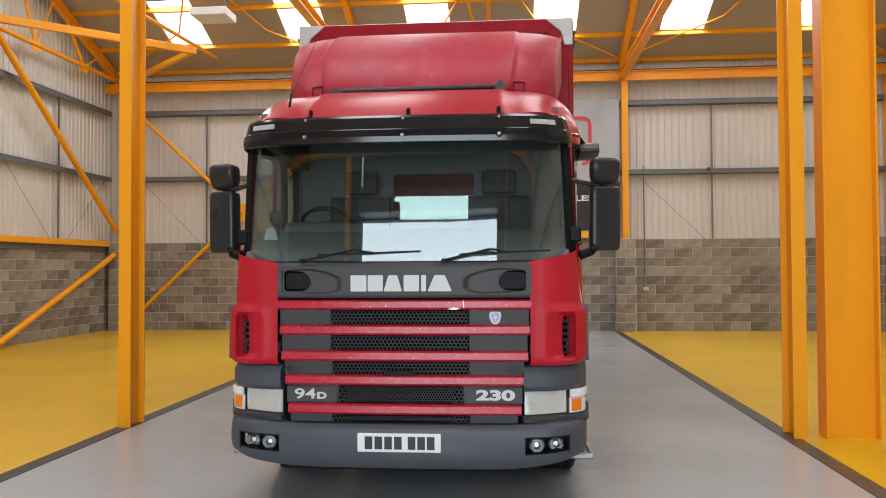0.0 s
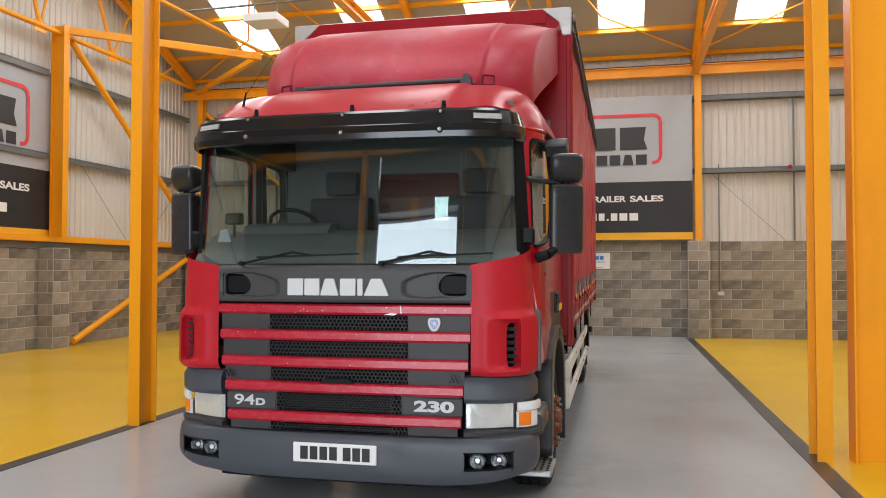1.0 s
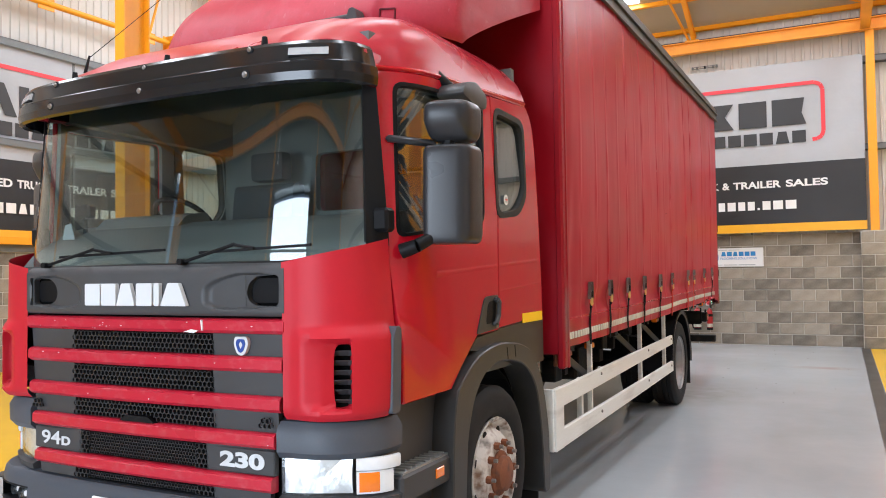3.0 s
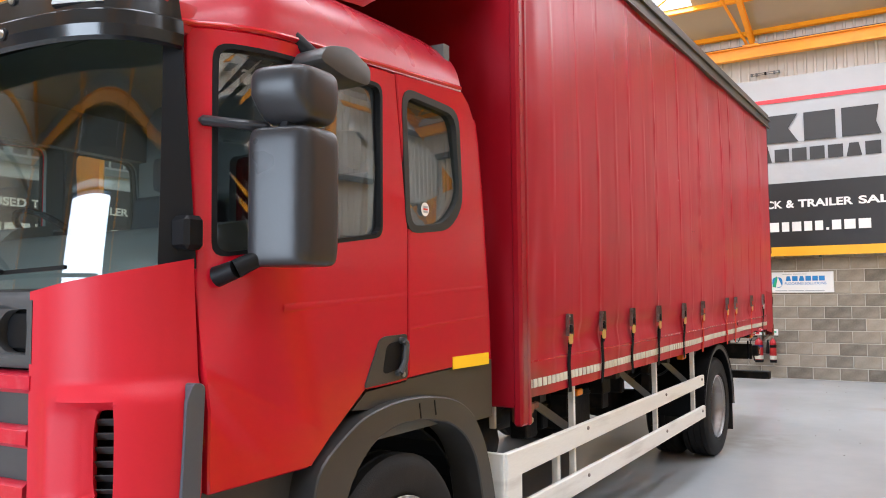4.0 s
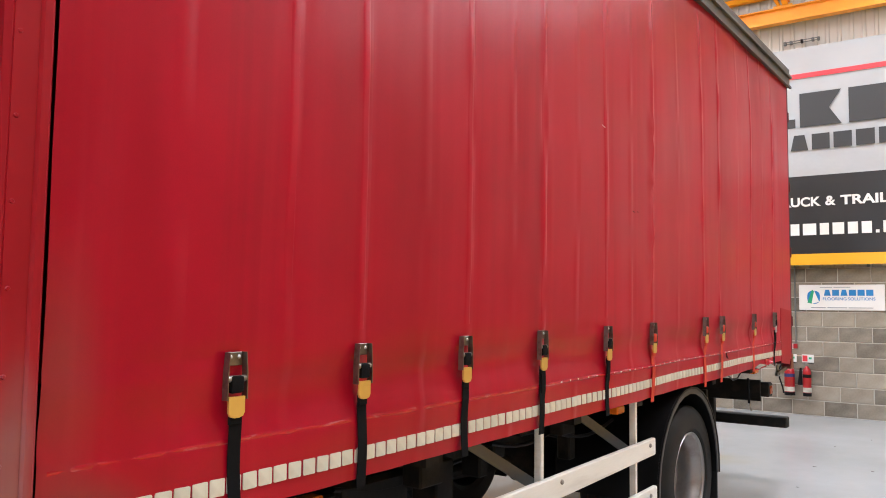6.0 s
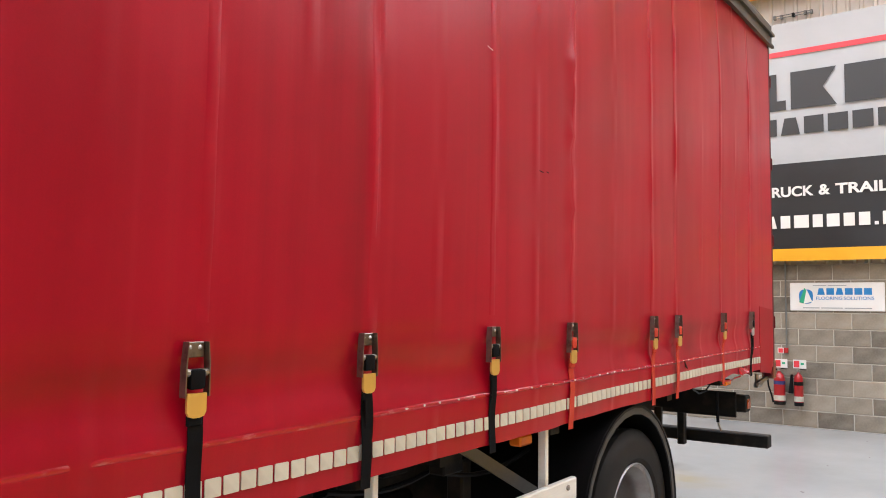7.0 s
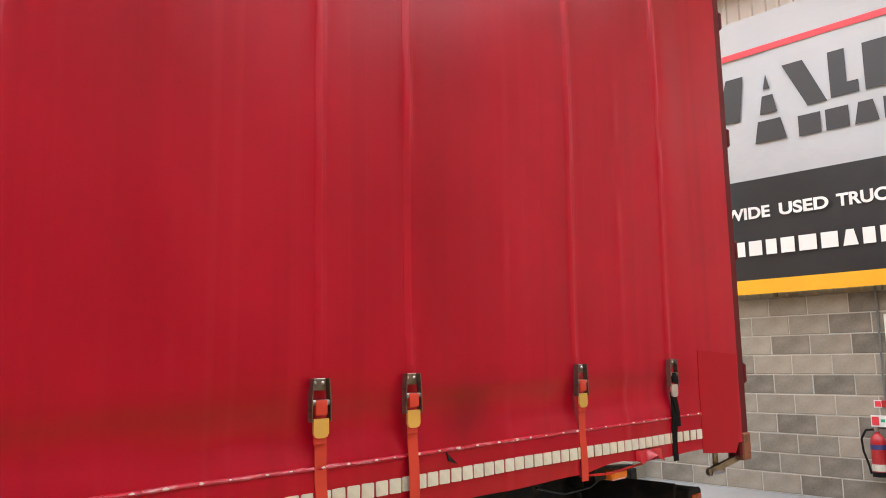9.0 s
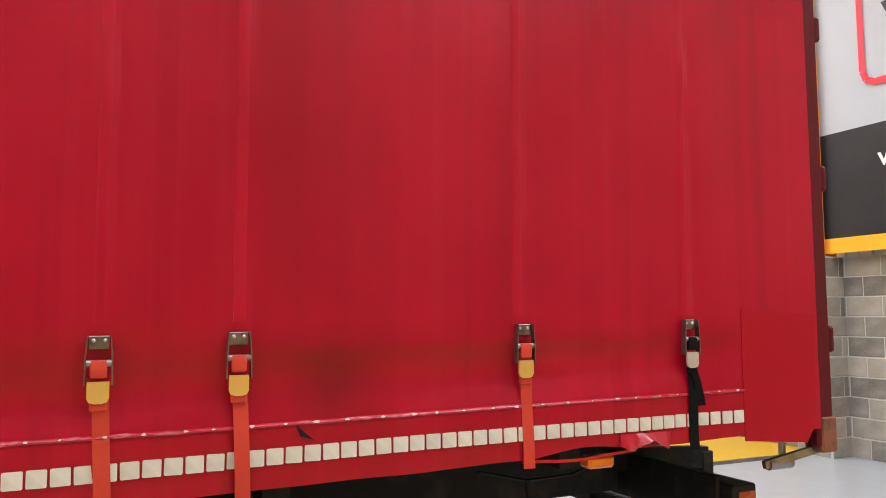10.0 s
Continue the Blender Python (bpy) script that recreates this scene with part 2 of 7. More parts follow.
M = dict(
    cab_red=material("cab_red_paint", (0.425, 0.006, 0.017), 0.15, vary=0.05, fine=40, coat=0.10, spec=0.38, bump=0.0002, bump_fine=9, stain=(0.30, 0.02, 0.03), stain_amount=0.25, stain_scale=(3, 3, 1.2)),
    roof_red=material("dusty_roof_paint", (0.36, 0.011, 0.025), 0.28, vary=0.14, fine=60, spec=0.34, bump=0.0002, bump_fine=9, stain=(0.38, 0.035, 0.055), stain_amount=0.22, stain_scale=(5, 3, 5), rough_vary=0.02),
    red_plastic=material("red_moulded_plastic", (0.46, 0.010, 0.022), 0.48, vary=0.06, fine=90, bump=0.0003, bump_fine=260, stain=(0.30, 0.02, 0.03), stain_amount=0.2, stain_scale=(3, 3, 2), spec=0.28),
    # near-black colour that makes hollows and gaps read as deep shade
    shade_black=material("deep_shade_black", (0.002, 0.002, 0.002), 0.8, vary=0.05, spec=0.1),
    bar_red=material("grille_red_paint", (0.44, 0.012, 0.032), 0.30, vary=0.06, fine=50, coat=0.1, spec=0.4, stain=(0.6, 0.25, 0.25), stain_amount=0.15, stain_scale=(25, 25, 40)),
    faded_red=material("faded_red_paint", (0.37, 0.020, 0.042), 0.46, vary=0.22, fine=70, stain=(0.44, 0.10, 0.13), stain_amount=0.35, stain_scale=(7, 3, 7), spec=0.36, streaks=[((0.16, 0.01, 0.02), 0.35, (9, 9, 5), 0.6), ((0.55, 0.3, 0.32), 0.4, (45, 8, 14), 0.66)]),
    board_red=material("headboard_maroon_paint", (0.27, 0.004, 0.012), 0.34, spec=0.25, vary=0.08, fine=40, stain=(0.32, 0.04, 0.06), stain_amount=0.2, stain_scale=(6, 6, 2), grime_shade=[((1.282, 7.24, 1.22), (0.016, 0.05, 0.26), (0.22, 0.17, 0.17), 0.6)]),
    rear_red=material("rear_frame_maroon_paint", (0.085, 0.004, 0.009), 0.45, spec=0.22, vary=0.2, fine=40, stain=(0.07, 0.01, 0.012), stain_amount=0.4, stain_scale=(9, 9, 4)),
    curtain=material("red_pvc_curtain", (0.345, 0.0010, 0.0175), 0.33, sheen=0.20, sheen_tint=(1.0, 0.13, 0.16), vary=0.18, fine=240, coarse=2.2, bump=0.00007, bump_fine=600, stain=(0.22, 0.001, 0.008), stain_amount=0.5, stain_scale=(1, 2.2, 0.30), spec=0.24, rough_vary=0.10,
                     streaks=[((0.42, 0.02, 0.035), 0.22, (1, 22, 0.22), 0.55), ((0.16, 0.003, 0.010), 0.30, (1, 15, 0.25), 0.55)],
                     grime_shade=[((1.28, 7.30, 1.06), (1, 0.26, 0.17), (0.11, 0.062, 0.050), 1.0), ((1.28, 7.34, 1.45), (1, 0.10, 0.30), (0.20, 0.05, 0.045), 0.5), ((1.28, 11.6, 3.65), (1, 3.0, 0.60), (0.14, 0.003, 0.009), 0.34), ((1.28, 13.4, 3.45), (1, 0.9, 0.75), (0.12, 0.004, 0.009), 0.35), ((1.28, 12.35, 1.42), (1, 0.12, 0.14), (0.12, 0.006, 0.01), 0.5),
                            # thin dark ellipses along the fold: its shade and some dirt, in the colour
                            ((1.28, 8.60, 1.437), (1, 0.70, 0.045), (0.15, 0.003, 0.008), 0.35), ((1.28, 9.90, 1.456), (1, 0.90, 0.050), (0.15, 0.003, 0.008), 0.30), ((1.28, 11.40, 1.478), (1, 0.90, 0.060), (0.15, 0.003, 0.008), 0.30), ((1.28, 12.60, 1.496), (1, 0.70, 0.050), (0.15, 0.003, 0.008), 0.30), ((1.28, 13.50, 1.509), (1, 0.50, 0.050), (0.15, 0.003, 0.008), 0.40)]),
    # pale colour for painted glints on the hem and for a scuff
    pale_wear_glint=material("pale_worn_and_glint_pvc", (0.66, 0.50, 0.51), 0.4, vary=0.2),
    weld_band=material("red_pvc_weld_band", (0.365, 0.0011, 0.0185), 0.33, sheen=0.20, sheen_tint=(1.0, 0.13, 0.16), vary=0.14, fine=240, bump=0.00007, bump_fine=600, spec=0.26, stain=(0.22, 0.002, 0.010), stain_amount=0.30, stain_scale=(10, 10, 2.5)),
    # pale streaks paint the weld's highlights along with its wear
    bead_red=material("worn_hem_weld_highlights", (0.40, 0.004, 0.020), 0.24, vary=0.14, fine=120, spec=0.55, bump=0.002, bump_fine=40, stain=(0.24, 0.004, 0.012), stain_amount=0.5, stain_scale=(1, 9, 1), streaks=[((0.60, 0.28, 0.31), 0.55, (1, 16, 60), 0.54)]),
    curtain_hem=material("red_pvc_hem", (0.38, 0.004, 0.016), 0.22, vary=0.1, fine=120, bump=0.0006, bump_fine=90, stain=(0.16, 0.02, 0.02), stain_amount=0.35, stain_scale=(1, 4, 6)),
    patch=material("new_red_pvc_patch", (0.33, 0.0012, 0.012), 0.42, vary=0.08, fine=200, bump=0.0004, spec=0.2),
    plastic=material("dark_grey_plastic", (0.046, 0.046, 0.048), 0.5, vary=0.14, fine=180, bump=0.0004, bump_fine=400, stain=(0.075, 0.075, 0.08), stain_amount=0.25, stain_scale=(3, 3, 5), spec=0.4),
    bumper=material("grey_blue_plastic", (0.060, 0.067, 0.082), 0.46, vary=0.14, fine=120, bump=0.0003, bump_fine=300, stain=(0.10, 0.10, 0.11), stain_amount=0.25, stain_scale=(2, 2, 4), spec=0.4),
    seal=material("dull_rubber_seal", (0.022, 0.023, 0.022), 0.6, vary=0.2, fine=90, spec=0.3),
    arch=material("weathered_arch_plastic", (0.034, 0.0335, 0.0325), 0.40, vary=0.2, fine=120, bump=0.0003, bump_fine=300, stain=(0.055, 0.052, 0.047), stain_amount=0.3, stain_scale=(5, 5, 7), spec=0.42),
    black=material("black_plastic", (0.006, 0.006, 0.007), 0.5, vary=0.15, fine=100, bump=0.0003, bump_fine=500, spec=0.16),
    housing=material("mirror_housing_plastic", (0.027, 0.027, 0.030), 0.30, vary=0.15, fine=120, bump=0.0003, bump_fine=600, spec=0.31),
    visor=material("smoked_acrylic", (0.008, 0.009, 0.011), 0.15, vary=0.1, fine=30, stain=(0.03, 0.03, 0.035), stain_amount=0.3, stain_scale=(4, 4, 8)),
    mesh=material("grille_mesh_black", (0.022, 0.022, 0.024), 0.5, vary=0.2, fine=90),
    rubber=material("tyre_rubber", (0.011, 0.011, 0.0115), 0.72, spec=0.3, vary=0.2, fine=70, bump=0.0012, bump_fine=160, stain=(0.035, 0.031, 0.027), stain_amount=0.3, stain_scale=(4, 4, 4)),
    rim=material("steel_rim_silver", (0.36, 0.36, 0.365), 0.36, metal=0.5, vary=0.12, fine=60, stain=(0.14, 0.09, 0.06), stain_amount=0.35, stain_scale=(9, 9, 9)),
    rusty=material("white_rim_rusted", (0.62, 0.60, 0.57), 0.55, vary=0.15, fine=60, stain=(0.16, 0.075, 0.035), stain_amount=0.95, stain_scale=(13, 13, 13), bump=0.002, bump_fine=40, streaks=[((0.03, 0.022, 0.018), 0.95, (11, 11, 11), 0.55)]),
    steel=material("worn_steel", (0.30, 0.28, 0.26), 0.38, metal=0.8, vary=0.2, fine=90, stain=(0.13, 0.075, 0.04), stain_amount=0.5, stain_scale=(20, 20, 20)),
    buckle_steel=material("tarnished_buckle_steel", (0.20, 0.175, 0.15), 0.36, metal=0.85, vary=0.25, fine=90, stain=(0.05, 0.03, 0.02), stain_amount=0.6, stain_scale=(30, 30, 30)),
    tread_alu=material("dirty_tread_plate", (0.34, 0.34, 0.33), 0.42, metal=0.6, vary=0.2, fine=60, stain=(0.12, 0.11, 0.10), stain_amount=0.5, stain_scale=(14, 14, 14)),
    alu=material("aluminium", (0.60, 0.60, 0.60), 0.38, metal=0.7, vary=0.1, fine=80, stain=(0.28, 0.27, 0.26), stain_amount=0.35, stain_scale=(3, 3, 12)),
    guard=material("white_guard_rail", (0.76, 0.755, 0.71), 0.42, vary=0.1, fine=60, scale=(1, 0.3, 3), stain=(0.34, 0.31, 0.26), stain_amount=0.4, stain_scale=(3, 1.5, 14)),
    chassis=material("black_chassis_paint", (0.008, 0.0076, 0.007), 0.7, spec=0.25, vary=0.25, fine=30, bump=0.002, bump_fine=40, stain=(0.055, 0.040, 0.028), stain_amount=0.40, stain_scale=(9, 9, 9)),
    stay_steel=material("grey_bracket_steel", (0.11, 0.11, 0.105), 0.5, metal=0.3, vary=0.2, fine=60),
    rail=material("grey_roof_rail", (0.05, 0.049, 0.046), 0.5, vary=0.2, fine=60, stain=(0.24, 0.23, 0.2), stain_amount=0.35, stain_scale=(2, 0.7, 25), bump=0.0006),
    white=material("white_plastic", (0.78, 0.78, 0.77), 0.4, vary=0.03),
    lamp_clear=material("lamp_reflector", (0.93, 0.94, 0.95), 0.24, metal=0.40, vary=0.12, fine=30, bump=0.012, bump_fine=12),
    lamp_dark=material("lamp_bowl", (0.28, 0.29, 0.30), 0.2, metal=0.9, vary=0.1, fine=30, bump=0.002, bump_fine=60),
    marker_lens=material("marker_lens", (0.36, 0.37, 0.38), 0.18, vary=0.2, fine=40, coat=0.4, bump=0.001, bump_fine=200),
    lens_white=material("clear_lens_plastic", (0.78, 0.79, 0.80), 0.2, vary=0.08, fine=40, coat=0.5, bump=0.001, bump_fine=120),
    amber=material("amber_lens", (0.85, 0.20, 0.01), 0.2, vary=0.08, fine=60, coat=0.5, bump=0.001, bump_fine=150),
    amber_dark=material("dirty_amber_lens", (0.30, 0.05, 0.01), 0.3, vary=0.1),
    tape_yellow=material("yellow_reflective_tape", (0.92, 0.58, 0.006), 0.4, spec=0.25, vary=0.04),
    tape_white=material("white_reflective_tape", (0.60, 0.60, 0.52), 0.42, vary=0.08, fine=300, random_amount=0.12, stain=(0.30, 0.24, 0.19), stain_amount=0.4, stain_scale=(9, 9, 9)),
    strap_black=material("black_webbing", (0.006, 0.006, 0.007), 0.85, vary=0.2, fine=300, bump=0.0008, bump_fine=500, spec=0.1),
    strap_red=material("red_webbing", (0.50, 0.036, 0.012), 0.75, vary=0.12, fine=300, bump=0.0008, bump_fine=500),
    lever_yellow=material("yellow_lever_grip", (0.70, 0.47, 0.12), 0.32, metal=0.5, vary=0.08),
    name_silver=material("satin_silver_lettering", (0.60, 0.61, 0.62), 0.5, vary=0.03),
    rust=material("rusty_steel", (0.20, 0.065, 0.025), 0.8, vary=0.3, fine=90, bump=0.002, bump_fine=120, stain=(0.05, 0.03, 0.025), stain_amount=0.7, stain_scale=(20, 20, 20)),
    ink=material("black_print", (0.012, 0.012, 0.014), 0.5, vary=0.05),
    trim_grey=material("cab_interior_grey", (0.11, 0.12, 0.122), 0.7, vary=0.15, fine=60, bump=0.0006),
    roof_felt=material("grey_roof_felt", (0.17, 0.175, 0.165), 0.9, vary=0.1, fine=80),
    fabric=material("dark_seat_fabric", (0.038, 0.041, 0.046), 0.9, vary=0.25, fine=90, bump=0.001, bump_fine=300),
    steel_yellow=material("yellow_steel_paint", (0.87, 0.36, 0.004), 0.40, vary=0.06, fine=25, coarse=0.7, bump=0.0003, bump_fine=20, stain=(0.45, 0.18, 0.02), stain_amount=0.14, stain_scale=(3, 3, 0.7)),
    galv=material("galvanised_rail", (0.17, 0.18, 0.18), 0.5, metal=0.4, vary=0.15, fine=40),
    cladding=material("off_white_cladding", (0.62, 0.595, 0.545), 0.5, vary=0.05, fine=12, coarse=0.5, stain=(0.55, 0.50, 0.43), stain_amount=0.25, stain_scale=(1.4, 1.4, 0.25)),
    roof=material("cream_roof_lining", (0.39, 0.355, 0.29), 0.6, vary=0.05, fine=8, stain=(0.44, 0.40, 0.33), stain_amount=0.25, stain_scale=(1.2, 0.3, 1)),
    mortar=material("pale_mortar", (0.52, 0.49, 0.44), 0.9, vary=0.12, fine=80, bump=0.002),
    # sheeting with the shade of a backlit wall put into its colour
    shaded_cladding=material("backlit_shade_sheeting", (0.16, 0.175, 0.18), 0.6, vary=0.1, fine=10),
    block=material("concrete_block", (0.25, 0.22, 0.176), 0.92, vary=0.34, fine=55, coarse=4.5, random_amount=0.75, bump=0.003, bump_fine=120, stain=(0.38, 0.355, 0.31), stain_amount=0.40, stain_scale=(3, 3, 4)),
    floor_grey=material("grey_floor_paint", (0.385, 0.40, 0.41), 0.19, vary=0.07, fine=6, coarse=0.45, rough_vary=0.1, bump=0.0004, bump_fine=25, stain=(0.20, 0.20, 0.205), stain_amount=0.28, stain_scale=(0.6, 0.35, 1), streaks=[((0.10, 0.095, 0.09), 0.6, (2.5, 2.5, 1), 0.72)], grime_shade=[((0.1, 15.2, 0), (0.55, 0.4, 1), (0.40, 0.34, 0.20), 0.6), ((-0.6, 15.75, 0), (0.7, 0.3, 1), (0.17, 0.15, 0.13), 0.7), ((1.35, 12.6, 0), (0.5, 0.9, 1), (0.20, 0.19, 0.17), 0.5), ((2.6, 15.9, 0), (0.5, 0.2, 1), (0.28, 0.16, 0.13), 0.5), ((1.2, 6.6, 0), (0.7, 1.2, 1), (0.24, 0.235, 0.23), 0.5)]),
    floor_yellow=material("yellow_floor_paint", (0.72, 0.43, 0.012), 0.24, vary=0.05, fine=7, coarse=0.5, rough_vary=0.06, bump=0.00012, bump_fine=25, stain=(0.52, 0.31, 0.02), stain_amount=0.28, stain_scale=(0.7, 0.7, 1)),
    line=material("dark_floor_line", (0.045, 0.043, 0.040), 0.35, vary=0.2, fine=25, stain=(0.12, 0.11, 0.1), stain_amount=0.25, stain_scale=(3, 3, 1)),
    silver_print=material("silver_banner_vinyl", (0.41, 0.43, 0.455), 0.42, vary=0.06, fine=4, coarse=0.9, bump=0.03, bump_fine=1.3),
    black_print=material("black_banner_vinyl", (0.020, 0.021, 0.023), 0.4, vary=0.15, fine=5, bump=0.02, bump_fine=1.3),
    yellow_print=material("yellow_banner_vinyl", (0.82, 0.42, 0.015), 0.42, vary=0.06, fine=5, bump=0.01, bump_fine=2.0),
    logo_dark=material("charcoal_print", (0.030, 0.031, 0.033), 0.45, vary=0.06),
    logo_red=material("red_print", (0.72, 0.045, 0.06), 0.45, vary=0.05),
    logo_white=material("white_print", (0.80, 0.80, 0.79), 0.45, vary=0.04),
    sign_blue=material("blue_print", (0.03, 0.22, 0.55), 0.4, vary=0.05),
    label_navy=material("navy_print", (0.03, 0.04, 0.16), 0.4, vary=0.05),
    label_grey=material("grey_print", (0.30, 0.34, 0.36), 0.5, vary=0.05),
    sign_green=material("green_print", (0.04, 0.38, 0.20), 0.4, vary=0.05),
    ext_red=material("extinguisher_red", (0.36, 0.008, 0.014), 0.28, vary=0.05, coat=0.4),
    glass=pane_material("windscreen_glass", (0.87, 0.94, 0.92), 1.7),
    tinted=pane_material("tinted_side_glass", (0.72, 0.76, 0.74), 2.25),
    clear=pane_material("clear_lamp_glass", (0.92, 0.93, 0.93), 1.5),
    badge_blue=material("blue_badge_enamel", (0.03, 0.07, 0.30), 0.2, vary=0.05, coat=0.5),
)


# ---- mesh helpers ----
def thing(name, x, y, z, label, category, group="", kind=""):
    """An Empty at the base of a thing, which carries its parts."""
    ob = new(name)
    ob.empty_display_size = 0.2
    ob.location = (x, y, z)
    return tagged(ob, label, category, group, kind)


def part(name, bm, mat, parent=None, label="", smooth=False):
    """One mesh object, under a thing or a part; its vertices are in world coordinates."""
    me = bpy.data.meshes.new(name)
    bmesh.ops.recalc_face_normals(bm, faces=bm.faces[:])
    bm.to_mesh(me)
    bm.free()
    me.materials.append(M[mat])
    if smooth:
        me.shade_smooth()
        me.set_sharp_from_angle(angle=radians(38))
    return placed(name, me, parent, None, label)


def placed(name, me, parent=None, at=None, label=""):
    """An object on a given mesh, moved by at."""
    ob = new(name, me)
    if parent is not None:
        ob.parent = parent
        if parent.type == "EMPTY":
            ob.matrix_parent_inverse = parent.matrix_basis.inverted()
        elif parent.location.length > 0:
            ob.matrix_parent_inverse = parent.matrix_basis.inverted()
    if at is not None:
        ob.location = at
    return tagged(ob, label)


def solo(name, bm, mat, label, category, group="", kind="", smooth=False):
    """A thing of one mesh only."""
    return tagged(part(name, bm, mat, None, "", smooth), label, category, group, kind)


def bevel_all(bm, width, angle=30, segments=1):
    edges = [e for e in bm.edges if len(e.link_faces) == 2 and e.calc_face_angle(0) > radians(angle)]
    bmesh.ops.bevel(bm, geom=edges, offset=width, segments=segments, affect="EDGES", profile=0.6, clamp_overlap=True)
    return bm


def box(x0, x1, y0, y1, z0, z1, bevel=0.0, bm=None, segments=1):
    own = bmesh.new()
    bmesh.ops.create_cube(own, size=1, matrix=Matrix.Translation(((x0 + x1) / 2, (y0 + y1) / 2, (z0 + z1) / 2)) @ Matrix.Diagonal((x1 - x0, y1 - y0, z1 - z0, 1)))
    if bevel:
        bevel_all(own, bevel, segments=segments)
    return merge(bm, own)


def merge(bm, own):
    """Adds own to bm, and gives the sum."""
    if bm is None:
        return own
    me = bpy.data.meshes.new("work")
    own.to_mesh(me)
    own.free()
    bm.from_mesh(me)
    bpy.data.meshes.remove(me)
    return bm


def tube(p0, p1, r, bm=None, seg=10, r2=None):
    p0, p1 = Vector(p0), Vector(p1)
    own = bmesh.new()
    d = p1 - p0
    bmesh.ops.create_cone(own, cap_ends=True, segments=seg, radius1=r, radius2=r if r2 is None else r2, depth=d.length,
                          matrix=Matrix.Translation((p0 + p1) / 2) @ d.to_track_quat("Z", "Y").to_matrix().to_4x4())
    return merge(bm, own)


def bar(p0, p1, w, h, bm=None, up=(0, 0, 1), bevel=0.0):
    """A rectangular bar from p0 to p1; h along up."""
    p0, p1 = Vector(p0), Vector(p1)
    d = (p1 - p0)
    y = d.normalized()
    x = y.cross(Vector(up)).normalized()
    z = x.cross(y)
    m = Matrix((x, y, z)).transposed().to_4x4()
    m.translation = (p0 + p1) / 2
    own = bmesh.new()
    bmesh.ops.create_cube(own, size=1, matrix=m @ Matrix.Diagonal((w, d.length, h, 1)))
    if bevel:
        bevel_all(own, bevel)
    return merge(bm, own)


def i_beam(p0, p1, depth, width, up, bm=None, flange=0.016, web=0.010):
    """An I-section from p0 to p1; its depth runs along up."""
    p0, p1, u = Vector(p0), Vector(p1), Vector(up).normalized()
    u = (u - (p1 - p0).normalized() * u.dot((p1 - p0).normalized())).normalized()
    off = u * (depth / 2 - flange / 2)
    bm = bar(p0 + off, p1 + off, width, flange, bm, u)
    bm = bar(p0 - off, p1 - off, width, flange, bm, u)
    return bar(p0, p1, web, depth - 2 * flange, bm, u)


def prism(outline, axis, a, b, holes=(), bm=None, bevel=0.0):
    """A flat outline, with holes, pulled from a to b along axis. Outline points are the two other coordinates in order."""
    own = bmesh.new()

    def put(p):
        q = list(p)
        q.insert("xyz".index(axis), a)
        return own.verts.new(q)

    edges = []
    for loop in (outline, *holes):
        vs = [put(p) for p in loop]
        edges += [own.edges.new((vs[i], vs[(i + 1) % len(vs)])) for i in range(len(vs))]
    bmesh.ops.triangle_fill(own, edges=edges, use_beauty=True)
    shift = Vector([b - a if c == axis else 0 for c in "xyz"])
    out = bmesh.ops.extrude_face_region(own, geom=own.faces[:])
    bmesh.ops.translate(own, vec=shift, verts=[v for v in out["geom"] if isinstance(v, bmesh.types.BMVert)])
    bmesh.ops.recalc_face_normals(own, faces=own.faces[:])
    if bevel:
        bevel_all(own, bevel, 50)
    return merge(bm, own)


def rounded(pts, r, n=4):
    """A polygon with its corners rounded."""
    out = []
    k = len(pts)
    for i in range(k):
        p, a, b = Vector(pts[i]), Vector(pts[i - 1]), Vector(pts[(i + 1) % k])
        ra = min(r, (a - p).length * 0.45, (b - p).length * 0.45)
        s, e = p + (a - p).normalized() * ra, p + (b - p).normalized() * ra
        for j in range(n + 1):
            t = j / n
            out.append(tuple(s * (1 - t) ** 2 + p * 2 * t * (1 - t) + e * t ** 2))
    return out


def grid(fn, us, vs, bm=None, skip=None, thick=0.0):
    """A surface fn(u, v) over two lists; skip(u, v) leaves cells out."""
    own = bmesh.new()
    rows = [[own.verts.new(fn(u, v)) for u in us] for v in vs]
    for j in range(len(vs) - 1):
        for i in range(len(us) - 1):
            if skip and skip((us[i] + us[i + 1]) / 2, (vs[j] + vs[j + 1]) / 2):
                continue
            own.faces.new((rows[j][i], rows[j][i + 1], rows[j + 1][i + 1], rows[j + 1][i]))
    loose = [v for v in own.verts if not v.link_faces]
    bmesh.ops.delete(own, geom=loose, context="VERTS")
    bmesh.ops.recalc_face_normals(own, faces=own.faces[:])
    if thick:
        bmesh.ops.solidify(own, geom=own.faces[:], thickness=thick)
    return merge(bm, own)


def sweep(path, section, bm=None):
    """A closed section of (outward, z) carried along a plan path of (x, y); outward is to the right of the way walked."""
    own = bmesh.new()
    rings = []
    for i, p in enumerate(path):
        a, b = Vector(path[max(i - 1, 0)]), Vector(path[min(i + 1, len(path) - 1)])
        d = (b - a).normalized()
        nrm = Vector((d.y, -d.x))
        rings.append([own.verts.new((p[0] + nrm.x * o, p[1] + nrm.y * o, z)) for o, z in section])
    k = len(section)
    for r0, r1 in zip(rings, rings[1:]):
        for i in range(k):
            own.faces.new((r0[i], r0[(i + 1) % k], r1[(i + 1) % k], r1[i]))
    own.faces.new(rings[0][::-1])
    own.faces.new(rings[-1])
    bmesh.ops.recalc_face_normals(own, faces=own.faces[:])
    return merge(bm, own)


